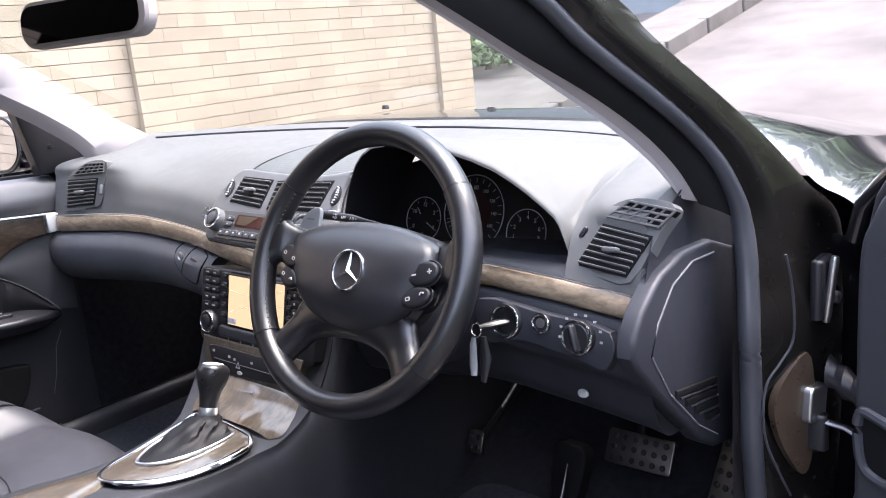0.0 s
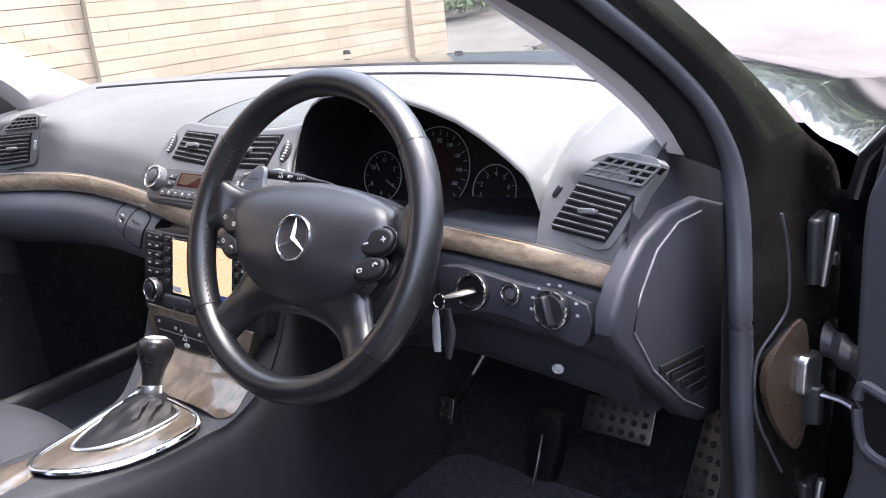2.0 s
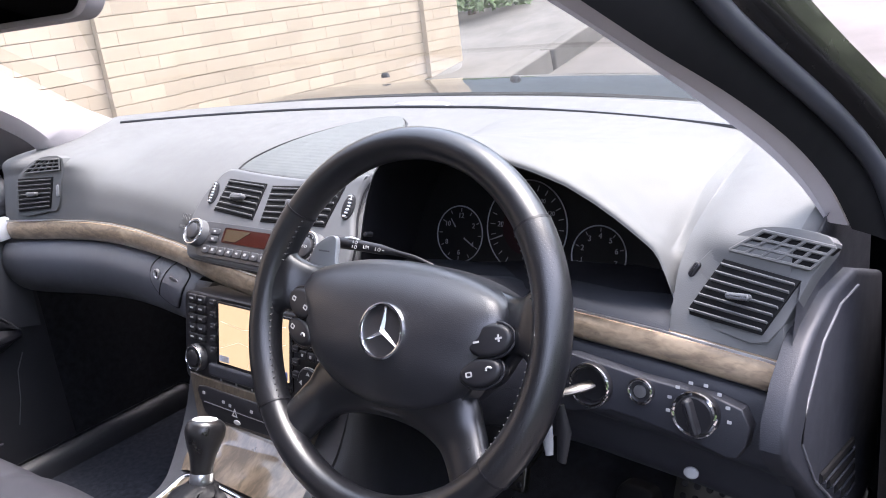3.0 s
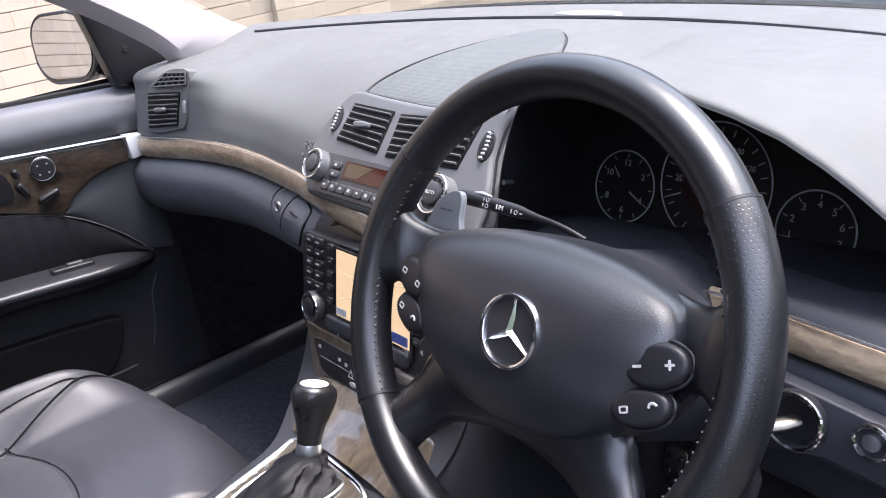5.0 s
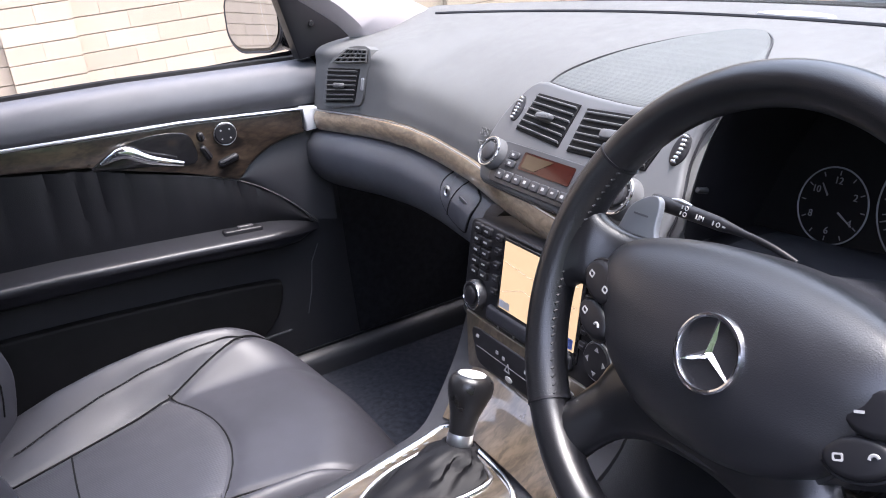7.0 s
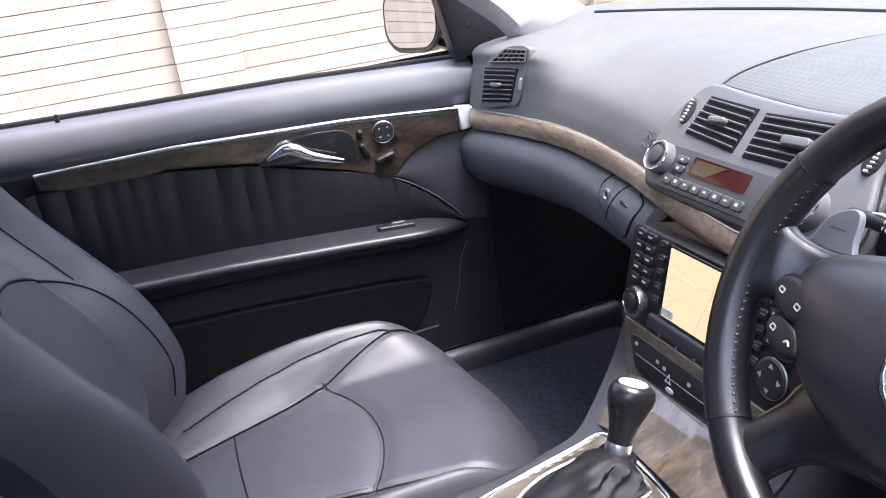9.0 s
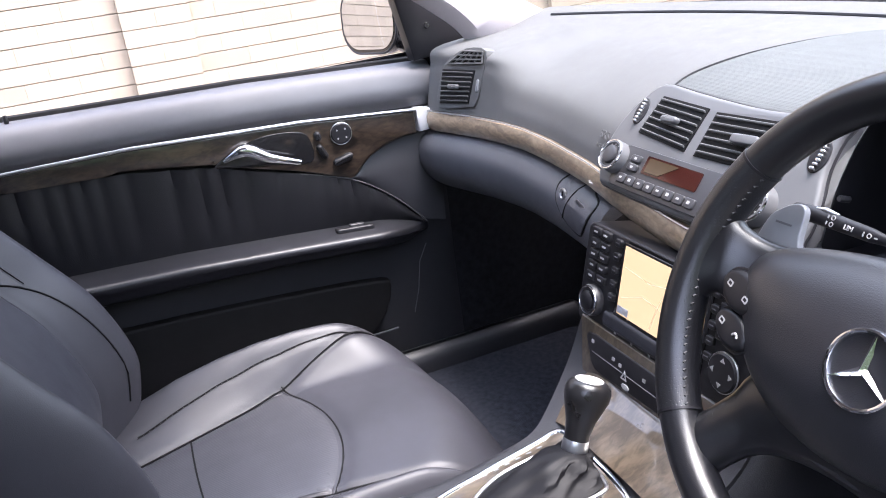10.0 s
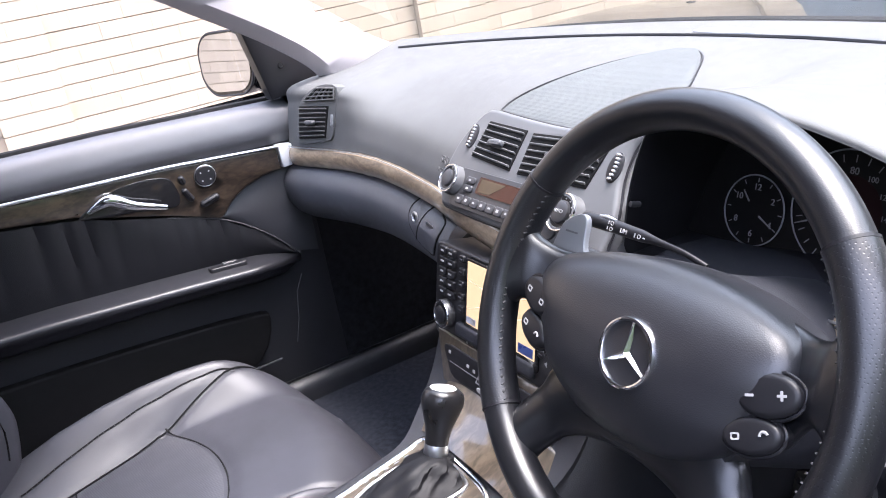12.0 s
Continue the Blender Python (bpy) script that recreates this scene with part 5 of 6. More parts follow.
part("indicator", lathe([(0.008, 0), (0.007, 0.001), (0.001, 0.0012)], SM @ Matrix.Translation((-0.023, 0.015, 0.0066)) @ Matrix.Diagonal((1, 0.45, 1, 1)), 20), WHITE_INK, sw)
body_rows = []
for y, zt, hl, hr in ((0.75, 0.80, 0.17, 0.135), (0.40, 0.80, 0.18, 0.14), (0.20, 0.76, 0.185, 0.165), (0.14, 0.66, 0.175, 0.17), (0.10, 0.598, 0.160, 0.165), (0.04, 0.562, 0.122, 0.158), (0.0, 0.550, 0.098, 0.140), (-0.05, 0.548, 0.086, 0.136), (-0.1, 0.548, 0.076, 0.126), (-0.16, 0.552, 0.066, 0.108), (-0.21, 0.560, 0.062, 0.096), (-0.27, 0.570, 0.064, 0.092), (-0.45, 0.585, 0.08, 0.10), (-0.9, 0.60, 0.12, 0.12)):
    ring_pts = [(-hl - 0.02, 0.30), (-hl - 0.012, zt - 0.12), (-hl - 0.006, zt - 0.04), (-hl + 0.004, zt - 0.008), (-hl + 0.018, zt + 0.002), (0, zt), (hr - 0.018, zt + 0.002), (hr - 0.004, zt - 0.008), (hr + 0.006, zt - 0.04), (hr + 0.012, zt - 0.12), (hr + 0.02, 0.30)]
    body_rows.append(smooth_path([(XC + x, y, z) for x, z in ring_pts], 3))
rails = [smooth_path([r[k] for r in body_rows], 4) for k in range(len(body_rows[0]))]
part("body", sheet(rails), CONSOLE, console, "dark grey console body")


def wood_top(y0, y1, n, edge):
    rows = []
    for i in range(n + 1):
        y = y0 + (y1 - y0) * i / n
        hl, hr = edge(y)
        z = console_z(y)
        rows.append([(XC - hl + (hl + hr) * k / 14, y, z + 0.005 - 0.008 * abs(-1 + k / 7) ** 5) for k in range(15)])
    return sheet(rows)


def console_z(y):
    return float(np.interp(y, [-0.9, -0.45, -0.27, -0.21, -0.16, -0.1, 0.0, 0.03, 0.055, 0.08, 0.10], [0.602, 0.588, 0.574, 0.564, 0.557, 0.553, 0.556, 0.564, 0.575, 0.588, 0.603]))


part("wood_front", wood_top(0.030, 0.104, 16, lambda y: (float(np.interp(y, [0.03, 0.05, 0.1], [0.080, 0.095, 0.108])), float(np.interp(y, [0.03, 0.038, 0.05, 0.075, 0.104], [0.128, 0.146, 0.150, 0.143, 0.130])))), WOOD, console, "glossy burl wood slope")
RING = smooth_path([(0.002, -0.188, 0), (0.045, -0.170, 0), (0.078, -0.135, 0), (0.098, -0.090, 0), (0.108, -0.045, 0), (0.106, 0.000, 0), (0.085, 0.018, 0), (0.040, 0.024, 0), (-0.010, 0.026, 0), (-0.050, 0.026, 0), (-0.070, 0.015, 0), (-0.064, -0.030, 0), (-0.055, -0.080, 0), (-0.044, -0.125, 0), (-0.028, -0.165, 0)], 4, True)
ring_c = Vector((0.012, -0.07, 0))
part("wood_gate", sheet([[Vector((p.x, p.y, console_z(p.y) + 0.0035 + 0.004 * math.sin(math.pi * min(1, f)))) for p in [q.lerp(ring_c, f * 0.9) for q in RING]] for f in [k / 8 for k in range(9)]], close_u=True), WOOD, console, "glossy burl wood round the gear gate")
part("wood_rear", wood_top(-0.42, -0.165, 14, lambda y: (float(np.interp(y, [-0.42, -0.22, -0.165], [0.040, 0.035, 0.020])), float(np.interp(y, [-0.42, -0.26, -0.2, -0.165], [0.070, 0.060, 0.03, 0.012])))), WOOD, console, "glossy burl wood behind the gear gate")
part("bright_edge", tube([(p.x, p.y, console_z(p.y) + 0.0035) for p in RING], [0.0065 if p.x > 0.03 and p.y < 0 else 0.0038 for p in RING], 8, close=True, flat=0.7), CHROME, console, "bright oval metal edge")
SLOT = smooth_path([(0.000, -0.128, 0), (0.032, -0.115, 0), (0.053, -0.077, 0), (0.061, -0.035, 0), (0.057, 0.005, 0), (0.039, 0.015, 0), (-0.011, 0.018, 0), (-0.040, 0.012, 0), (-0.038, -0.03, 0), (-0.028, -0.085, 0)], 4, True)
part("gate_opening", slab([(p.x, p.y) for p in SLOT], Matrix.Translation((0, 0, 0.5615)), 0.0015, 0.0, 0.004), DARK, console, "black gear gate opening")
part("gate_frame", tube([(p.x, p.y, 0.5635) for p in SLOT], 0.0030, 8, close=True), SATIN, console, "thin satin gate frame")
LEV = Vector((0.002, -0.004, 0.566))
lev_m = axes(LEV, (1, 0, 0.12), (0, 0.93, -0.36))
gait = []
for k in range(17):
    f = k / 16
    row = []
    for n, p in enumerate(SLOT):
        a = n * math.tau / len(SLOT)
        foot = Vector((p.x * 0.94, p.y * 0.94 - 0.003, 0.5645))
        head = lev_m @ Vector((0.0150 * math.cos(a - 1.75), 0.0150 * math.sin(a - 1.75), 0.021))
        q = foot.lerp(head, f ** 0.85)
        q.z += 0.010 * math.sin(math.pi * f) - 0.012 * math.sin(math.pi * f) * (1 - f)
        fold = 0.0042 * math.sin(5 * a + 6 * f) + 0.0032 * math.sin(9 * a - 8 * f + 1.0)
        q += (foot - Vector((0, -0.05, 0.56))).normalized() * fold * math.sin(math.pi * min(1, f * 1.1 + 0.02)) ** 0.7
        row.append(q)
    gait.append(row)
part("gear_gaiter", loft(gait), GAITER, console, "wrinkled black leather gaiter")
knob = part("gear_knob", loft([[lev_m @ Vector((r * math.cos(k * math.tau / 28), r * e * math.sin(k * math.tau / 28) + o, z)) for k in range(28)] for r, e, o, z in ((0.0145, 1, 0, 0.030), (0.0150, 1, 0, 0.042), (0.0168, 1.05, 0.001, 0.056), (0.0208, 1.1, 0.002, 0.070), (0.0240, 1.12, 0.003, 0.082), (0.0248, 1.12, 0.003, 0.090), (0.0238, 1.10, 0.003, 0.0965), (0.0205, 1.08, 0.002, 0.1015), (0.0165, 1.05, 0.002, 0.1035))]), mat("knob_leather", (0.009, 0.009, 0.010), 0.30), console, "black leather gear knob")
part("knob_cap", lathe([(0.0172, 0.1028), (0.0158, 0.1048), (0.010, 0.1062), (0.001, 0.1067)], lev_m @ Matrix.Translation((0, 0.002, 0)), 28), KNOB_CAP, knob, "satin metal knob cap")
part("knob_collar", lathe([(0.0145, 0.018), (0.0156, 0.020), (0.0150, 0.033), (0.0142, 0.035)], lev_m, 28), SATIN, knob, "chrome collar")
for k in range(6):
    part("gate_mark", slab(rounded(0.0024, 0.0065, 0.0008), Matrix.Translation((-0.053 + 0.0026 * k, -0.015 - 0.016 * k, console_z(-0.03) + 0.0075)), 0.0006), SILVER, console)

# ---- front seats ----
CREST = smooth_path([(0.40, -0.50, 0), (0.44, -0.475, 0), (0.52, -0.452, 0), (0.58, -0.450, 0), (0.68, -0.485, 0), (0.77, -0.545, 0), (0.89, -0.622, 0), (1.10, -0.72, 0)], 10)


def seat(name, x0, label, flip):
    th = thing(name, (x0, -0.3, 0.25), label, "seat")

    def seam_u(y):
        return float(np.interp(y, [-0.5, -0.05, 0.08], [0.34, 0.755, 0.80]))

    def arc_u(y):
        return seam_u(y) + float(np.interp(y, [-0.50, -0.42, -0.34, -0.27, -0.21, -0.16, -0.12, -0.08], [0.20, 0.20, 0.185, 0.155, 0.115, 0.075, 0.038, 0.0]))

    def cz(u, y):
        f = (y + 0.56) / 0.64
        a = abs(u)
        inner = seam_u(y)
        z = 0.426 + 0.040 * f
        # the outer bolster is a long dome that runs on into the front, the inner one lower
        low = seam_u(y) - 0.03 - float(np.interp(y, [-0.30, -0.22, -0.12, -0.02], [0, 0.05, 0.20, 0.36]))
        tall = float(np.interp(y, [-0.54, -0.47, -0.40, -0.32, -0.25, -0.18, -0.10, -0.05, 0.0, 0.08], [0.026, 0.046, 0.065, 0.077, 0.081, 0.078, 0.067, 0.055, 0.038, 0.008]))
        if u * flip > 0:
            low, tall = seam_u(y), tall * 0.40
        if a > low:
            k = min(1.0, (a - low) / (0.84 - low))
            z += tall * k * k * (3 - 2 * k)
        z -= 0.16 * max(0.0, (a - 0.78) / 0.22) ** 2
        # the padded front rolls over
        z -= 0.15 * max(0.0, (y + 0.045 + 0.13 * a * a) / (0.125 + 0.13 * a * a)) ** 2
        # hollows along the seams
        z -= 0.008 * math.exp(-((a - inner) / 0.024) ** 2)
        mid = arc_u(y)
        if -0.50 < y < -0.09:
            z -= 0.004 * math.exp(-((a - mid) / 0.016) ** 2) * min(1.0, (y + 0.50) / 0.03, (-0.09 - y) / 0.05)
        yy = -0.235 + 0.05 * (1 - (u / 0.6) ** 2) * (a < 0.6)
        z -= 0.006 * math.exp(-((y - yy) / 0.012) ** 2) * min(1.0, max(0.0, (0.62 - a) / 0.08))
        return z

    rows = []
    for i in range(61):
        y = -0.56 + 0.64 * i / 60
        w = 0.268 * (1 - 0.10 * max(0, (i / 60 - 0.75) / 0.25) ** 2)
        rows.append([(x0 + w * u, y - 0.05 * abs(u) ** 3 * (i / 60) ** 3, cz(u, y)) for u in [-1 + 2 * j / 120 for j in range(121)]])
    part("cushion", sheet(rows), LEATHER, th, "black leather seat cushion with sewn panels")

    def on(u, y, lift=0.0006):
        w = 0.268 * (1 - 0.10 * max(0, ((y + 0.56) / 0.64 - 0.75) / 0.25) ** 2)
        return Vector((x0 + w * u, y - 0.05 * abs(u) ** 3 * ((y + 0.56) / 0.64) ** 3, cz(u, y) + lift))

    for s in (-1, 1):
        line = [on(s * seam_u(y), y, 0.0042) for y in [-0.50 + 0.55 * k / 40 for k in range(41)]]
        part("seam", tube(line, 0.0015, 6), DARK, th)
        line = [on(s * arc_u(y), y, 0.0020) for y in [-0.48 + 0.40 * k / 40 for k in range(41)]]
        seam = part("seam", tube(line, 0.0014, 6), DARK, th)
        part("stitching", join(*[tube([line[k] + Vector((0.004, 0, 0.0004)), line[k] + Vector((-0.004, 0.002, 0.0006))], 0.0007, 4) for k in range(0, 36)]), THREAD, seam, kind="stuff")
    part("seam", tube([on(u, -0.235 + 0.05 * (1 - (u / 0.6) ** 2)) for u in [-0.6 + 1.2 * k / 40 for k in range(41)]], 0.0015, 6), DARK, th)
    panel = [[on(u * seam_u(y) * 0.95, min(y, -0.243 + 0.05 * (1 - (u / 1.05) ** 2)), 0.0012) for u in [-1 + k / 10 for k in range(21)]] for y in [-0.52 + 0.33 * i / 20 for i in range(21)]]
    part("insert", sheet(panel), LEATHER_PERF, th, "finely ribbed leather insert")
    part("seam", tube([on(u, -0.405 + 0.02 * u * u, 0.0012) for u in [-0.38 + 0.038 * k for k in range(21)]], 0.0015, 6), DARK, th)

    def by(u, z):
        s = (z - 0.44) / 0.64
        crest = float(np.interp(z, [p.x for p in CREST], [p.y for p in CREST]))
        a = abs(u)
        y = crest - 0.065
        if a > 0.5:
            k = min(1.0, (a - 0.5) / 0.32)
            y += 0.065 * (k * k * (3 - 2 * k))
        if a > 0.82:
            y -= 0.15 * ((a - 0.82) / 0.18) ** 2
        y -= 0.008 * math.exp(-((a - 0.52) / 0.03) ** 2)
        if s > 0.85:
            y -= 0.08 * ((s - 0.85) / 0.15) ** 2
        return y

    def bx(u, z):
        return x0 + (0.262 - 0.045 * max(0, (z - 0.75) / 0.35)) * u

    rows = [[(bx(u, z), by(u, z), z) for u in [-1 + 2 * j / 120 for j in range(121)]] for z in [0.43 + 0.65 * i / 50 for i in range(51)]]
    part("backrest", sheet(rows, thick=0.03), LEATHER, th, "black leather backrest with side bolsters")
    for s in (-1, 1):
        part("seam", tube([Vector((bx(s * 0.52, z), by(s * 0.52, z) + 0.001, z)) for z in [0.46 + 0.55 * k / 30 for k in range(31)]], 0.0015, 6), DARK, th)
        part("seam", tube([Vector((bx(s * p.x, p.y), by(s * p.x, p.y) + 0.0012, p.y)) for p in smooth_path([(0.0, 0.806, 0), (0.20, 0.800, 0), (0.40, 0.782, 0), (0.545, 0.761, 0), (0.626, 0.735, 0), (0.665, 0.695, 0), (0.695, 0.61, 0), (0.70, 0.50, 0)], 6)], 0.0015, 6), DARK, th)
        part("stitching", tube([Vector((bx(s * 0.635, z), by(s * 0.635, z) + 0.0008, z)) for z in [0.745 + 0.25 * k / 20 for k in range(21)]], 0.0010, 5), DARK, th)
        side = [[(bx(s * 0.985, z) + s * 0.004, by(s * 0.985, z) - d, z) for d in (-0.006, 0.04, 0.10, 0.15)] for z in [0.44 + 0.62 * k / 16 for k in range(17)]]
        part("side_panel", sheet(side), DASH_LOW, th, "dark grey backrest side panel")
    shoulder = []
    for i in range(21):
        low_z = [float(np.interp(abs(-0.62 + 0.062 * k), [0, 0.2, 0.4, 0.545, 0.62], [0.806, 0.800, 0.782, 0.761, 0.739])) + 0.004 for k in range(21)]
        shoulder.append([(bx(-0.62 + 0.062 * k, z), by(-0.62 + 0.062 * k, z) + 0.0020, z) for k, z in enumerate(a + (1.06 - a) * i / 20 for a in low_z)])
    part("shoulder_panel", sheet(shoulder), SHOULDER, th, "sewn leather shoulder panel, lightened for sky light")
    part("base", rbox(0.46, 0.48, 0.14, pose(x0, -0.32, 0.345), 0.01), BLACK, th)
    part("side_trim", rbox(0.02, 0.50, 0.10, pose(x0 - 0.245, -0.30, 0.355), 0.006), DASH_LOW, th)
    part("rail", rbox(0.03, 0.60, 0.03, pose(x0 - 0.17, -0.22, 0.30), 0.004), SATIN, th)
    part("rail", rbox(0.03, 0.60, 0.03, pose(x0 + 0.17, -0.22, 0.30), 0.004), SATIN, th)
    return th


seat("passenger_seat", -0.425, "black leather front passenger seat with sewn side bolsters", 1)["group"] = "front seats"
ds = seat("driver_seat", 0.385, "black leather driver seat beside the open door", -1)
ds["group"] = "front seats"
ds.location.y += 0.07

# ---- passenger door ----
pdoor = thing("passenger_door", (-0.80, -0.3, 0.35), "closed front passenger door with pleated black leather", "car door")


def belt(y):
    return float(np.interp(y, [-0.75, -0.45, -0.16, 0.2], [0.950, 0.941, 0.934, 0.915]))


WOOD_TOP = ([-0.80, -0.60, -0.373, -0.078, 0.173], [0.873, 0.873, 0.873, 0.858, 0.834])
WOOD_LOW = ([-0.80, -0.596, -0.535, -0.382, -0.241, -0.194, -0.095, -0.002], [0.846, 0.847, 0.844, 0.837, 0.815, 0.798, 0.769, 0.734])
ARM_TOP = ([-0.80, -0.49, -0.33, -0.127, 0.037, 0.122, 0.14], [0.685, 0.671, 0.664, 0.648, 0.634, 0.616, 0.610])
ARM_LOW = ([-0.80, -0.44, -0.135, 0.088, 0.14], [0.625, 0.618, 0.605, 0.586, 0.600])
rows = []
for i in range(49):
    y = -0.80 + 0.992 * i / 48
    b = belt(y)
    inn = 0.008 * max(0, (i / 48 - 0.9) / 0.1) ** 2
    rows.append(smooth_path([(-0.835 - inn, y, b + 0.002), (-0.805 - inn, y, b + 0.003), (-0.785 - inn, y, b - 0.008), (-0.769 - inn, y, b - 0.035), (-0.768 - inn, y, b - 0.055), (-0.778 - inn, y, b - 0.075), (-0.780 - inn, y, b - 0.13), (-0.780 - inn, y, 0.70), (-0.780 - inn, y, 0.62), (-0.785 - inn, y, 0.50), (-0.785 - inn, y, 0.32)], 4))
# Dark card below, pale pad above: light and shade put into colour.
part("door_card", sheet([r[20:] for r in rows]), CARD, pdoor, "lower door card, darkened as shade")
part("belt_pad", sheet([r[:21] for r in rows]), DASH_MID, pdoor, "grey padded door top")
part("door_skin", sheet([[Vector((-x, y, z)) for x, z in ((0.845, 0.935), (0.875, 0.86), (0.895, 0.70), (0.885, 0.45), (0.85, 0.22))] for y in (-0.84, -0.4, 0.0, 0.30)]), PAINT, pdoor, "gloss black outer door skin")
# Quarter panel in paler grey, painting in the light on the door front.
quarter = []
for i in range(19):
    y = -0.004 + 0.180 * i / 18
    top = float(np.interp(y, [0, 0.019, 0.038, 0.062, 0.085, 0.11, 0.135], [0.740, 0.757, 0.771, 0.783, 0.790, 0.795, 0.797])) - 0.003
    low_z = float(np.interp(y, [0, 0.071, 0.133, 0.176], [0.733, 0.682, 0.618, 0.606]))
    quarter.append([(-0.772 + 0.006 * math.sin(math.pi * k / 8), y, top + (min(low_z, top - 0.002) - top) * k / 8) for k in range(9)])
part("quarter_panel", sheet(quarter), DOOR_GREY, pdoor, "padded panel ahead of the armrest, lightened as lit")
PD = axes((-0.768, 0, 0), (0, 1, 0), (0, 0, 1))
upper = [(y, float(np.interp(y, *WOOD_TOP))) for y in [-0.60 + 0.735 * k / 20 for k in range(21)]]
low = [(0.135, 0.796), (0.110, 0.795), (0.085, 0.790), (0.062, 0.783), (0.038, 0.771), (0.019, 0.757), (0.004, 0.740), (-0.006, 0.737)] + [(y, float(np.interp(y, *WOOD_LOW)) + 0.002) for y in [-0.02 - 0.578 * k / 20 for k in range(21)]]
wd = part("wood_trim", slab(upper + low, PD, 0.010, 0.003, 0.01), WOOD_D, pdoor, "glossy burl wood door trim, darkened as shade")
part("bright_edge", tube([(-0.757, y, float(np.interp(y, *WOOD_TOP)) + 0.003) for y in [-0.60 + 0.74 * k / 30 for k in range(31)]], 0.0030, 8), SATIN, wd, "satin metal edge")
# Pale cap metal stands in for the specular glint on the end cap.
part("end_cap", slab([(0.138, 0.842), (0.170, 0.838), (0.170, 0.798), (0.140, 0.797)], PD, 0.014, 0.004, 0.01), KNOB_CAP, pdoor, "metal end cap, paled for its white glint")
part("handle_bezel", slab([(p.x, p.y) for p in smooth_path([(-0.245, 0.815, 0), (-0.20, 0.838, 0), (-0.15, 0.850, 0), (-0.09, 0.845, 0), (-0.070, 0.825, 0), (-0.075, 0.785, 0), (-0.15, 0.797, 0), (-0.22, 0.806, 0)], 4, True)], PD, 0.0115, 0.0012), GLOSS, pdoor, "black handle recess")
hp = smooth_path([(-0.752, -0.228, 0.821), (-0.742, -0.205, 0.832), (-0.738, -0.185, 0.834), (-0.736, -0.155, 0.816), (-0.736, -0.125, 0.804), (-0.738, -0.098, 0.794)], 5)
part("door_handle", tube(hp, [float(np.interp(k / 25, [0, 0.25, 0.45, 0.7, 1], [0.003, 0.0095, 0.0105, 0.0070, 0.0045])) for k in range(len(hp))], 12, flat=0.6, up=(1, 0, 0)), CHROME, pdoor, "chrome door pull handle")
msw = PD @ Matrix.Translation((-0.012, 0.826, 0.010))
sb = part("mirror_switch", lathe([(0.020, 0), (0.020, 0.003), (0.0175, 0.006), (0.001, 0.0065)], msw, 28), BLACK, pdoor, "round black switch with bright rim")
part("switch_ring", tube([msw @ Vector((0.0200 * math.cos(k * math.tau / 28), 0.0200 * math.sin(k * math.tau / 28), 0.0028)) for k in range(28)], 0.0011, 6, close=True), SATIN, sb)
for a in range(4):
    part("symbol", slab(rounded(0.003, 0.003, 0.0008), msw @ Matrix.Rotation(radians(90 * a + 45), 4, "Z") @ Matrix.Translation((0, 0.011, 0.0064)), 0.0003), WHITE_INK, sb)
part("seat_switch", rbox(0.040, 0.013, 0.012, PD @ Matrix.Translation((-0.016, 0.778, 0.013)) @ Matrix.Rotation(radians(14), 4, "Z"), 0.005), BLACK, pdoor, "black seat-shaped switch")
part("seat_switch", rbox(0.012, 0.030, 0.012, PD @ Matrix.Translation((-0.052, 0.800, 0.013)) @ Matrix.Rotation(radians(25), 4, "Z"), 0.005), BLACK, pdoor, "black seat-shaped switch")
part("seat_switch", rbox(0.012, 0.018, 0.012, PD @ Matrix.Translation((-0.056, 0.830, 0.013)) @ Matrix.Rotation(radians(10), 4, "Z"), 0.005), BLACK, pdoor, "black seat-shaped switch")

# pleated leather panel
ins = []
for i in range(150):
    y = -0.80 + 0.93 * i / 149
    t = float(np.interp(y, WOOD_LOW[0] + [0.071, 0.133], WOOD_LOW[1] + [0.682, 0.614])) - 0.002
    b = float(np.interp(y, *ARM_TOP)) + 0.002
    row = []
    for k in range(15):
        f = k / 14
        z = t + (min(b, t - 0.001) - t) * f
        ph = 78.0 * y + 1.6 * math.sin(11 * y) + 0.9 * math.sin(29 * y + 1.0) + 0.6 * f
        pl = (abs(math.sin(ph)) ** 0.7) * (0.0085 + 0.0035 * math.sin(17 * y)) * max(0, 1 - f * 1.1) * (1 if y < 0.02 else max(0, 1 - (y - 0.02) / 0.06))
        row.append((-0.768 + 0.004 + pl + 0.006 * math.sin(math.pi * f), y, z))
    ins.append(row)
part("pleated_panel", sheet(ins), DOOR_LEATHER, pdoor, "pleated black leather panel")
part("panel_piping", tube([(-0.762, y, z) for y, z in smooth_path([(-0.10, 0.766, 0), (-0.002, 0.733, 0), (0.071, 0.682, 0), (0.133, 0.614, 0)], 6) and [(p.x, p.y) for p in smooth_path([(-0.10, 0.767, 0), (-0.002, 0.733, 0), (0.071, 0.682, 0), (0.133, 0.616, 0)], 6)]], 0.0018, 6), THREAD, pdoor)
arm_rows = []
for i in range(60):
    y = -0.80 + 0.935 * i / 59
    t, b = float(np.interp(y, *ARM_TOP)), float(np.interp(y, *ARM_LOW))
    g = max(0.02, 1 - max(0, (y - 0.02) / 0.12) ** 1.5)
    arm_rows.append(smooth_path([(-0.775, y, t + 0.012), (-0.775 + 0.030 * g, y, t + 0.005), (-0.775 + 0.060 * g, y, t - 0.001), (-0.775 + 0.067 * g, y, t - 0.006), (-0.775 + 0.067 * g, y, t - 0.014), (-0.775 + 0.060 * g, y, (t + b) / 2), (-0.775 + 0.045 * g, y, b + 0.006), (-0.780, y, b - 0.004)], 4))
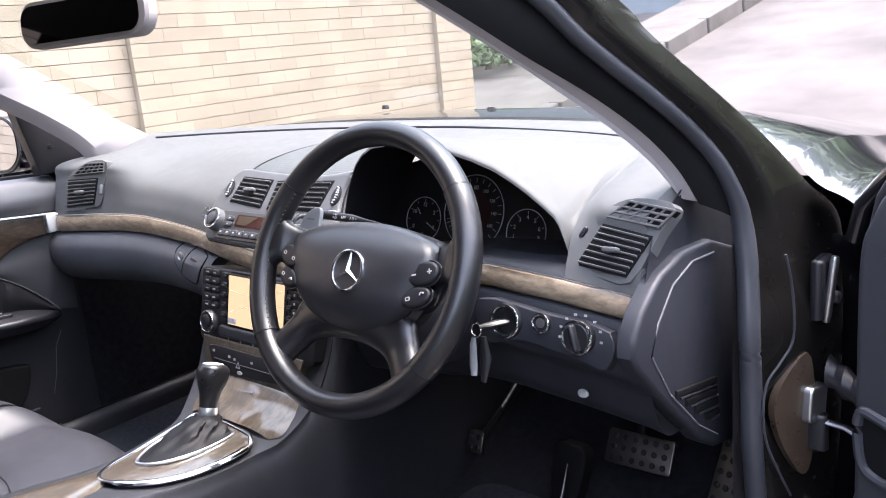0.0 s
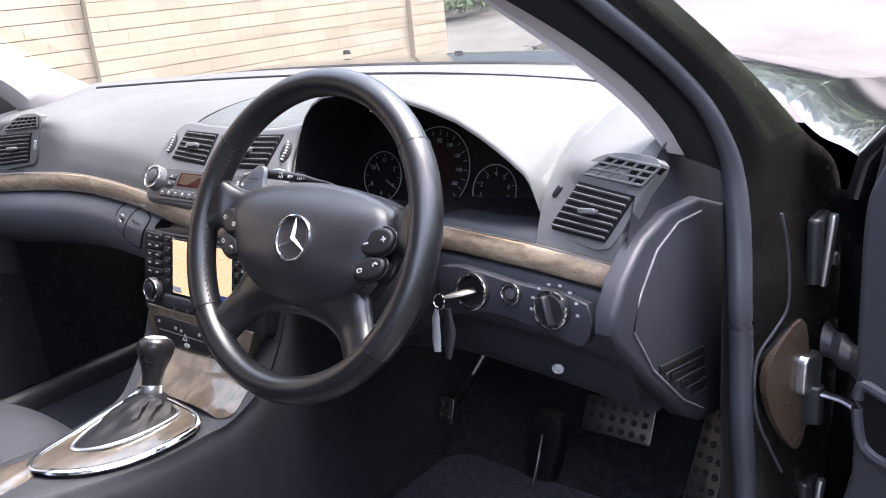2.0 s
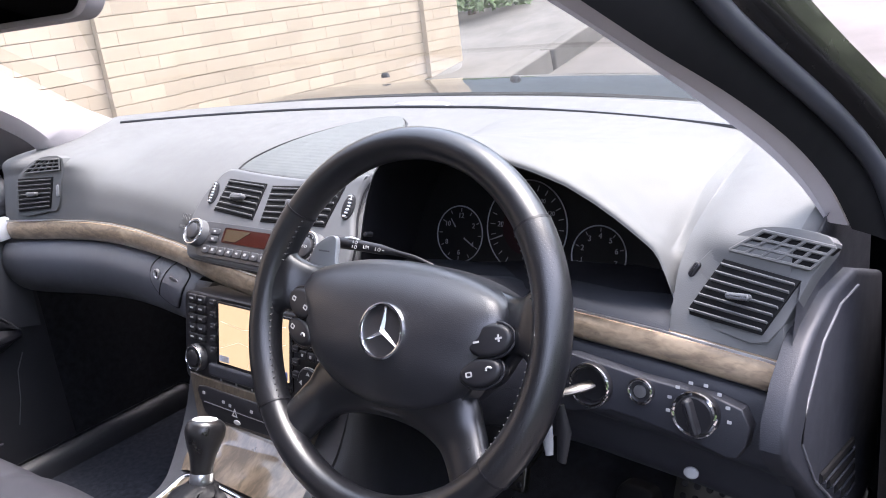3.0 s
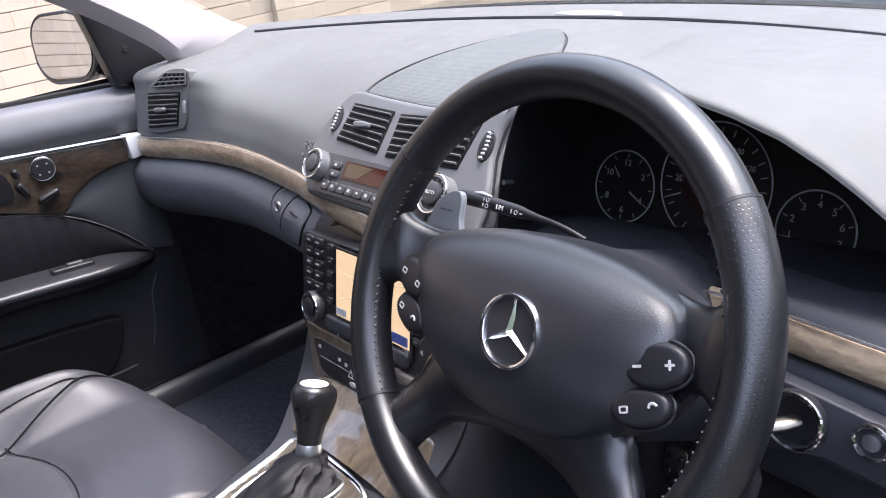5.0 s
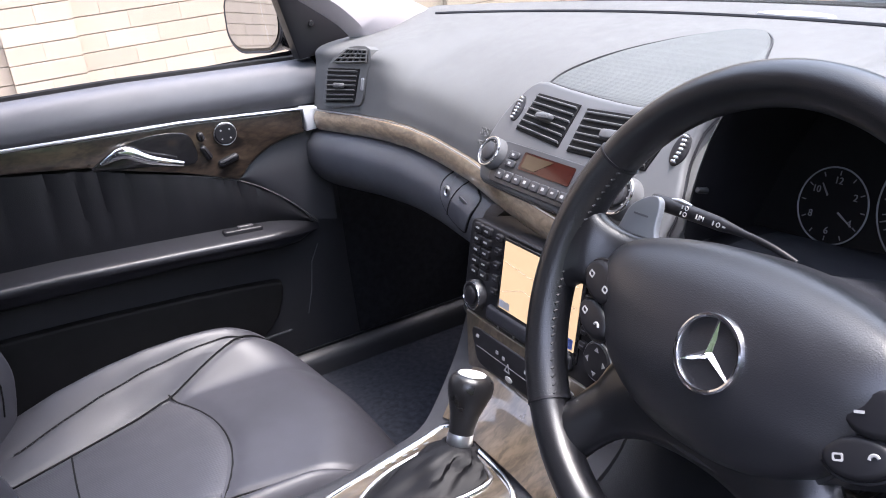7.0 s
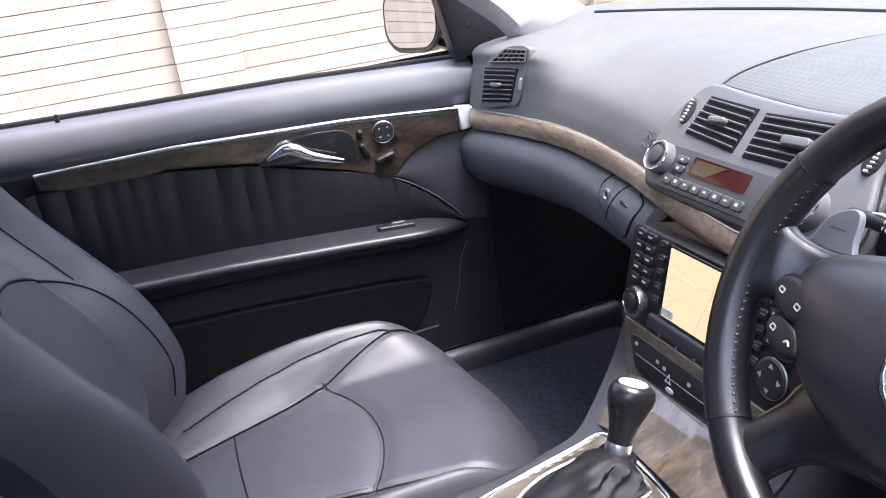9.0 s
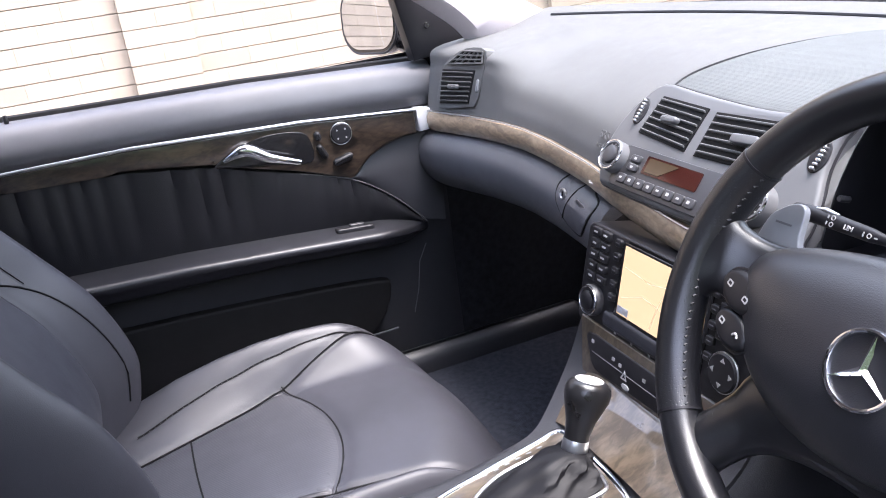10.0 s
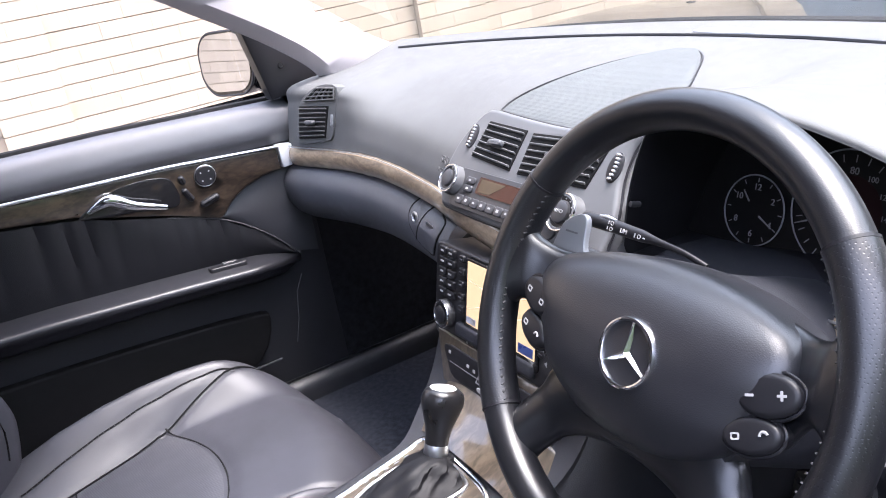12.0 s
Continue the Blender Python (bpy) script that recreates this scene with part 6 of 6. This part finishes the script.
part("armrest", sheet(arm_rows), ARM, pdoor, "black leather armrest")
part("window_switch", rbox(0.022, 0.075, 0.010, pose(-0.745, -0.02, 0.645, 0, 0, 0) @ pose(0, 0, 0, -5, 0, 0), 0.003), BLACK, pdoor, "black window switch plate")
part("switch_lever", rbox(0.010, 0.030, 0.008, pose(-0.745, -0.015, 0.650, -5, 0, 0), 0.002), PANEL_GREY, pdoor)
# Proud plate in near-black paints the shade inside the pocket.
part("map_pocket", slab([(p.x, p.y) for p in smooth_path([(-0.78, 0.56, 0), (-0.45, 0.555, 0), (-0.2, 0.54, 0), (0.0, 0.52, 0), (0.04, 0.50, 0), (0.0, 0.42, 0), (-0.10, 0.40, 0), (-0.5, 0.40, 0), (-0.78, 0.40, 0)], 3, True)], axes((-0.785, 0, 0), (0, 1, 0), (0, 0, 1)), 0.022, 0.006), DARK, pdoor, "lower door pocket plate, painted black as pocket shade")
part("pocket_lip", tube([(-0.768, -0.45, 0.405), (-0.768, -0.15, 0.402), (-0.766, 0.04, 0.404)], 0.003, 8), DASH_LOW, pdoor)
part("corner_joint", tube([(-0.776, 0.128, 0.565), (-0.778, 0.11, 0.53), (-0.78, 0.10, 0.47), (-0.782, 0.085, 0.42)], 0.0010, 6), DASH_MID, pdoor)
part("belt_seal", tube([(-0.832, y, belt(y) + 0.003) for y in [-0.8 + 0.97 * k / 20 for k in range(21)]], 0.008, 8), DARK, pdoor, "black window seal")
part("lock_pin", lathe([(0.004, 0), (0.004, 0.016), (0.003, 0.018), (0.0005, 0.018)], pose(-0.806, -0.545, belt(-0.545) - 0.002), 12), BLACK, pdoor, "black lock pin")
wg = part("window_pane", sheet([[(-0.832 + 0.22 * f ** 1.4, y + 0.0 * f, belt(y) + (1.33 - belt(y)) * f) for f in (0, 0.25, 0.5, 0.75, 1.0)] for y in (-0.80, -0.5, -0.2, 0.16)]), GLASS, pdoor, "clear side window")
wg.visible_shadow = False
part("sail_panel", slab([(0.125, 1.09), (0.160, 0.924), (0.275, 0.935), (0.262, 0.965), (0.19, 1.04)], axes((-0.79, 0, 0), (0, 1, 0), (0, 0, 1)), 0.006, 0.003, 0.03), BLACK, pdoor, "black mirror corner panel")
part("panel_mark", lathe([(0.006, 0), (0.005, 0.002), (0.0005, 0.0022)], axes((-0.783, 0.192, 0.985), (0, 1, 0), (0, 0, 1)), 14), GLOSS, pdoor)

# ---- wing mirror ----
wm = thing("wing_mirror", (-0.93, 0.17, 0.92), "black wing mirror with rounded glass", "wing mirror")
wm_m = axes((-0.985, 0.147, 0.990), (0.92, 0.38, 0.03), (0, 0.10, 1))
shell = []
for k, z in ((0.96, 0.006), (1.0, 0.003), (1.02, -0.01), (1.0, -0.035), (0.88, -0.065), (0.6, -0.085), (0.2, -0.092)):
    shell.append([wm_m @ Vector((x * k, y * k, z)) for x, y in rounded(0.172, 0.134, 0.052, 7)])
part("housing", loft(shell), PAINT, wm, "gloss black mirror housing")
part("glass", slab(rounded(0.160, 0.120, 0.047, 7), wm_m @ Matrix.Translation((0, 0.002, 0.0062)), 0.0015), MIRROR, wm, "reflecting mirror glass")
part("chrome_lip", tube([wm_m @ Vector((x, y, 0.004)) for x, y in rounded(0.170, 0.132, 0.052, 7)], 0.003, 6, close=True), RUBBER, wm)
part("stem", tube([wm_m @ Vector((0.05, -0.05, -0.03)), Vector((-0.87, 0.20, 0.93)), Vector((-0.82, 0.21, 0.935))], 0.018, 12, flat=0.7), PAINT, wm, "gloss black mirror stem")

# ---- rear-view mirror ----
rv = thing("rear_view_mirror", (-0.0, -0.02, 1.20), "dark interior rear-view mirror in a pale case", "mirror")
rv_m = axes((0.045, -0.105, 1.211), (0.95, 0.25, 0.02), (0, 0.12, 0.99))
part("case", loft([[rv_m @ Vector((x * k, y * k, z)) for x, y in rounded(0.235, 0.062, 0.026, 6)] for k, z in ((0.97, 0.004), (1.0, 0.0), (1.0, -0.014), (0.85, -0.028), (0.4, -0.034))]), PILLAR, rv, "pale grey mirror case")
part("glass", slab(rounded(0.216, 0.050, 0.020, 6), rv_m @ Matrix.Translation((-0.004, 0, 0.0042)), 0.0012), DIM_MIRROR, rv, "mirror glass, darkened as a reflected dark cabin")
part("stem", tube([rv_m @ Vector((0, 0.01, -0.03)), Vector((0.03, -0.03, 1.265)), Vector((0.02, -0.03, 1.36))], 0.009, 10), BLACK, rv)

# ---- footwell: pedals and mats ----
def pedal(name, m, w, h, rows, cols, label):
    th = thing(name, m.translation, label, "pedal")
    part("plate", slab(rounded(w, h, 0.006, 4), m, 0.006, 0.002, 0.006), PEDAL, th, "brushed metal pedal plate")
    for i in range(rows):
        for j in range(cols):
            x, y = (j + 0.5 - cols / 2) * w / cols * 0.92, (i + 0.5 - rows / 2) * h / rows * 0.92
            part("rubber_stud", lathe([(0.0055, 0), (0.0055, 0.002), (0.004, 0.0035), (0.0005, 0.0035)], m @ Matrix.Translation((x, y, 0.006)), 10), BLACK, th)
    return th


bp = pedal("brake_pedal", axes((0.483, 0.55, 0.398), (1, 0, 0.02), (0, 0.50, 0.86)), 0.128, 0.062, 3, 6, "studded metal brake pedal")
# Near-black so the arm sinks into painted footwell shade.
part("arm", tube([(0.475, 0.575, 0.42), (0.47, 0.62, 0.52), (0.45, 0.60, 0.66)], 0.009, 8), DARK, bp)
ap = pedal("accelerator_pedal", axes((0.655, 0.51, 0.385), (0.95, -0.25, 0), (0, 0.45, 0.9)), 0.055, 0.20, 8, 3, "tall studded metal accelerator pedal")
part("arm", tube([(0.655, 0.54, 0.42), (0.65, 0.66, 0.5)], 0.008, 8), BLACK, ap)
pb = pedal("parking_brake_pedal", axes((0.172, 0.47, 0.372), (1, -0.1, 0.1), (0, 0.4, 0.9)), 0.040, 0.045, 2, 2, "small studded parking brake pedal")
part("arm", tube([(0.180, 0.48, 0.385), (0.203, 0.475, 0.412), (0.235, 0.48, 0.458), (0.250, 0.51, 0.50)], 0.005, 8), PEDAL, pb)
fr = thing("footrest", (0.33, 0.52, 0.3), "black footrest with a bright metal edge", "footrest")
part("body", slab([(p.x, p.y) for p in smooth_path([(-0.030, 0.065, 0), (0.0, 0.075, 0), (0.030, 0.06, 0), (0.020, 0.0, 0), (0.0, -0.06, 0), (-0.020, -0.085, 0), (-0.042, -0.08, 0), (-0.04, -0.02, 0)], 4, True)], axes((0.395, 0.462, 0.350), (1, 0.05, 0.1), (-0.05, 0.25, 0.95)), 0.012, 0.006, 0.02), DARK, fr, "black rubber pad")
part("edge", tube([(0.408, 0.428, 0.412), (0.407, 0.414, 0.375), (0.405, 0.397, 0.335)], [0.0015, 0.0025, 0.0030], 8), CHROME, fr, "bright metal edge")
for x0, y0, w, h, lab in ((-0.50, 0.18, 0.44, 0.52, "passenger"), (0.42, 0.20, 0.44, 0.50, "driver")):
    fm = part("floor_mat", slab(rounded(w, h, 0.05, 5), pose(x0, y0, 0.302), 0.010, 0.004), MAT_PILE, None, "black velour floor mat with bound edge lying on the " + lab + " floor")
    tagged(fm, category="floor mat")
part("sill_trim", rbox(0.05, 0.9, 0.05, pose(-0.738, 0.0, 0.335), 0.024), CONSOLE, car, "black sill cover")

# ---- open driver door ----
ddoor = thing("driver_door", (0.90, 0.34, 0.30), "open black driver door with dark grey inner card", "car door")
DD = axes((0.895, 0.345, 0), (0.94, -0.34, 0), (0, 0, 1))
card = [(p.x, p.y) for p in smooth_path([(-0.01, 0.32, 0), (-0.006, 0.55, 0), (-0.009, 0.75, 0), (-0.008, 0.86, 0), (0.004, 0.90, 0), (0.022, 0.935, 0), (0.06, 0.965, 0), (0.15, 0.965, 0), (0.5, 0.955, 0), (1.0, 0.96, 0), (1.0, 0.6, 0), (1.0, 0.32, 0), (0.5, 0.30, 0)], 4, True)]
part("door_skin", slab(card, DD, -0.03, 0.0, 0.12), PAINT, ddoor, "gloss black door shell")
part("door_card", slab(card, DD, 0.012, 0.010, 0.028), DOOR_GREY, ddoor, "dark grey inner door card")
part("door_seal", tube([DD @ Vector((x - 0.006, z, -0.02)) for x, z in ((0.0, 0.32), (0.0, 0.55), (-0.004, 0.75), (-0.002, 0.86), (0.010, 0.92), (0.040, 0.975), (0.09, 1.02), (0.25, 1.12), (0.50, 1.25))], 0.011, 10), RUBBER, ddoor, "black rubber seal")
part("window_frame", tube([DD @ Vector((x, z, -0.045)) for x, z in ((-0.045, 0.86), (-0.034, 0.905), (-0.002, 0.942), (0.05, 0.996), (0.12, 1.06), (0.28, 1.16), (0.52, 1.28))], 0.020, 12, flat=0.7), PAINT, ddoor, "gloss black window frame edge")
part("pocket_ring", tube([DD @ Vector((p.x, p.y, 0.014)) for p in smooth_path([(0.004, 0.664, 0), (0.025, 0.664, 0), (0.066, 0.650, 0), (0.080, 0.634, 0), (0.062, 0.600, 0), (0.044, 0.583, 0), (0.012, 0.592, 0), (0.002, 0.628, 0)], 4, True)], 0.0065, 8, close=True), SEAL_RUBBER, ddoor, "rounded dark grey pocket rim")
part("pocket", slab([(p.x, p.y) for p in smooth_path([(0.006, 0.660, 0), (0.025, 0.660, 0), (0.064, 0.648, 0), (0.076, 0.634, 0), (0.060, 0.603, 0), (0.044, 0.588, 0), (0.014, 0.595, 0), (0.006, 0.628, 0)], 4, True)], DD, 0.013, 0.0), DARK, ddoor)
part("card_joint", tube([DD @ Vector(p) for p in ((0.028, 0.862, 0.0125), (0.05, 0.850, 0.0125), (0.08, 0.82, 0.0125), (0.12, 0.76, 0.0125))], 0.0024, 6), DASH_MID, ddoor)
part("sail_panel", slab([(0.028, 0.865), (0.056, 0.908), (0.085, 0.95), (0.16, 0.975), (0.16, 0.84), (0.08, 0.835)], DD, 0.020, 0.006), DASH_LOW, ddoor, "grey tweeter corner panel")
part("armrest", tube([DD @ Vector(p) for p in ((0.12, 0.64, 0.02), (0.3, 0.66, 0.05), (0.9, 0.67, 0.05))], 0.035, 12), LEATHER, ddoor, "black leather armrest")
for z in (0.785, 0.43):
    hg = part("hinge", rbox(0.018, 0.050, 0.080, pose(0.818, 0.43, z, 0, 0, 0), 0.005), BLACK, ddoor, "black painted door hinge")
    part("hinge_pin", lathe([(0.0045, -0.045), (0.0058, -0.040), (0.0058, 0.040), (0.0045, 0.045)], pose(0.832, 0.420, z, 0, 6, 0), 14), SATIN, hg, "bright hinge pin")
    part("bolt", lathe([(0.009, 0), (0.009, 0.006), (0.006, 0.008), (0.0005, 0.008)], pose(0.828, 0.452, z - 0.02, 0, 90, 0), 6), SATIN, hg)
ck = part("check_strap", tube([(0.800, 0.40, 0.612), (0.86, 0.40, 0.605), (0.90, 0.38, 0.60)], 0.006, 8, flat=0.6), SATIN, ddoor, "bright door check strap")
part("strap_bracket", slab(rounded(0.042, 0.050, 0.008, 4), axes((0.816, 0.402, 0.632), (0.2, 1, -0.1), (0, 0, 1)), 0.012, 0.004), SATIN, ddoor, "silver strap bracket")
part("strap_pin", rbox(0.03, 0.02, 0.05, pose(0.824, 0.402, 0.592), 0.004), BLACK, ddoor)
part("cable_boot", loft([[Vector((0.83 + 0.012 * k, 0.43 - 0.006 * k, 0.668 - 0.004 * k)) + (0.017 if k % 2 else 0.022) * Vector((0.0, math.cos(a * math.tau / 16), math.sin(a * math.tau / 16))) for a in range(16)] for k in range(9)]), RUBBER, ddoor, "ribbed rubber cable boot")
# Brown colour paints a warm reflection into the black door shut.
part("shut_pressing", slab([(p.x, p.y) for p in smooth_path([(0.02, 0.706, 0), (0.036, 0.64, 0), (0.034, 0.56, 0), (0.014, 0.532, 0), (-0.03, 0.60, 0), (-0.036, 0.66, 0)], 4, True)], axes((0.805, 0.371, 0), (0.382, 0.924, 0), (0, 0, 1)), 0.002, 0.0, 0.008), mat("brown_reflection_paint", (0.042, 0.030, 0.021), 0.3, coat=0.5), car, "pressed panel in the door shut, brown reflection in its colour")
part("shut_edge", tube(smooth_path([(0.801, 0.341, 0.849), (0.805, 0.352, 0.81), (0.807, 0.358, 0.762), (0.805, 0.357, 0.728), (0.796, 0.341, 0.705), (0.785, 0.324, 0.68), (0.783, 0.318, 0.642), (0.785, 0.324, 0.599), (0.794, 0.344, 0.55), (0.803, 0.366, 0.506)], 5), 0.0017, 8), SEAL_RUBBER, car, "thin grey sealed edge curving round the pressing")

# ---- beyond the wall ----
gar = part("garage_front", rbox(7.0, 0.2, 4.2, pose(-6.4, 9.4, hill(9.4) + 1.6), 0.01), GARAGE, None, "grey painted garage front beyond the wall", smooth=False)
tagged(gar, category="garage", kind="structure")


def shrub(at, r, n, label, seed, leaf=1.0):
    rnd = random.Random(seed)
    th = thing("shrub", at, label, "shrub")
    v, f = [], []
    for _ in range(n):
        d = Vector((rnd.gauss(0, 1), rnd.gauss(0, 1), abs(rnd.gauss(0, 0.8)))).normalized() * r * rnd.uniform(0.35, 1.05)
        c = Vector(at) + Vector((d.x * 1.5, d.y * 1.5, d.z))
        u = Vector((rnd.gauss(0, 1), rnd.gauss(0, 1), rnd.gauss(0, 1))).normalized()
        w = u.orthogonal().normalized()
        s = leaf * rnd.uniform(0.03, 0.06) * (1 + r / 3)
        k = len(v)
        v += [c - u * s, c + w * s * 0.4, c + u * s, c - w * s * 0.4]
        f.append((k, k + 1, k + 2, k + 3))
    me = bpy.data.meshes.new("leaves")
    me.from_pydata(v, [], f)
    link_mesh("leaves", me, LEAF, th, "dense green leaves", smooth=False, kind="stuff")
    part("stem", tube([Vector(at) - Vector((0, 0, 0.1)), Vector(at) + Vector((0.02, 0, r * 0.7))], [0.05, 0.02], 8), mat("bark", (0.09, 0.065, 0.045), 0.9, bump=0.6), th)


shrub((-4.6, 6.9, hill(6.9)), 0.45, 1400, "low green shrub at the end of the wall", 3)
# Unseen greenery across the road, raised and thickened to cut sky light.
for k in range(10):
    shrub((8.2 - 0.25 * k + 0.4 * (k % 2), -9 + 2.8 * k, hill(-9 + 2.8 * k)), 3.4, 6500, "green tree across the road, made tall to block sky light", 10 + k, 2.6)
for k in range(4):
    shrub((1.0 + 3.2 * k, 15.5 + 0.6 * (k % 2), hill(15.5)), 3.6, 8000, "tall green roadside tree beyond the kerb", 40 + k, 3.4)

# ---- bricks of the wall ----
rnd = random.Random(5)
brick_mesh = bpy.data.meshes.new("brick")
bb = rbox(0.2246, 0.0712, 0.016, Matrix.Identity(4), 0.0015)
bmesh.ops.recalc_face_normals(bb, faces=bb.faces)
bb.to_mesh(brick_mesh)
bb.free()
brick_mesh.materials.append(BRICK)
bv = [v.co.copy() for v in brick_mesh.vertices]
bf = [tuple(p.vertices) for p in brick_mesh.polygons]
rest_v, rest_f = [], []
count = 0
TO_WALL = axes((0, 0, 0), (0, 1, 0), (0, 0, 1))
PIERS = [(-7.6, -7.2), (-5.1, -4.7), (-2.6, -2.2), (-0.26, 0.03), (1.80, 2.22), (4.37, 4.77)]
runs, at = [], -8.0
for a, b in PIERS:
    runs += [(at, a, 0.0), (a, b, 0.040)]
    at = b
for row in range(0, 37):
    z = -0.05 + 0.075 * row
    for a, b, proud in runs:
        n = max(1, round((b - a) / 0.225))
        w = (b - a) / n
        cuts = [a] + [a + w * (k + (0.5 if row % 2 else 1.0)) for k in range(n) if a + w * (k + (0.5 if row % 2 else 1.0)) < b - 0.01] + [b]
        for y0, y1 in zip(cuts, cuts[1:]):
            y = (y0 + y1) / 2
            m = WALL_AT @ Matrix.Translation((proud + rnd.uniform(-0.0008, 0.0008), y, z)) @ TO_WALL @ Matrix.Diagonal(((y1 - y0) / 0.225, 1, 1, 1))
            near = -1.3 < y < 1.5 and 0.40 < z < 1.95
            if near and count < 298:
                ob = new("brick", brick_mesh)
                ob.matrix_world = m
                ob.parent = wall
                count += 1
            else:
                k = len(rest_v)
                rest_v += [m @ p for p in bv]
                rest_f += [tuple(k + i for i in q) for q in bf]
me = bpy.data.meshes.new("far_bricks")
me.from_pydata(rest_v, [], rest_f)
link_mesh("far_bricks", me, BRICK_FAR, wall, "cream bricks", smooth=False, kind="stuff")
part("pier_core", join(*[rbox(0.05, b - a - 0.006, 2.8, WALL_AT @ pose(0.012, (a + b) / 2, 1.3), 0.003) for a, b in PIERS]), BRICK_FAR, wall, smooth=False)
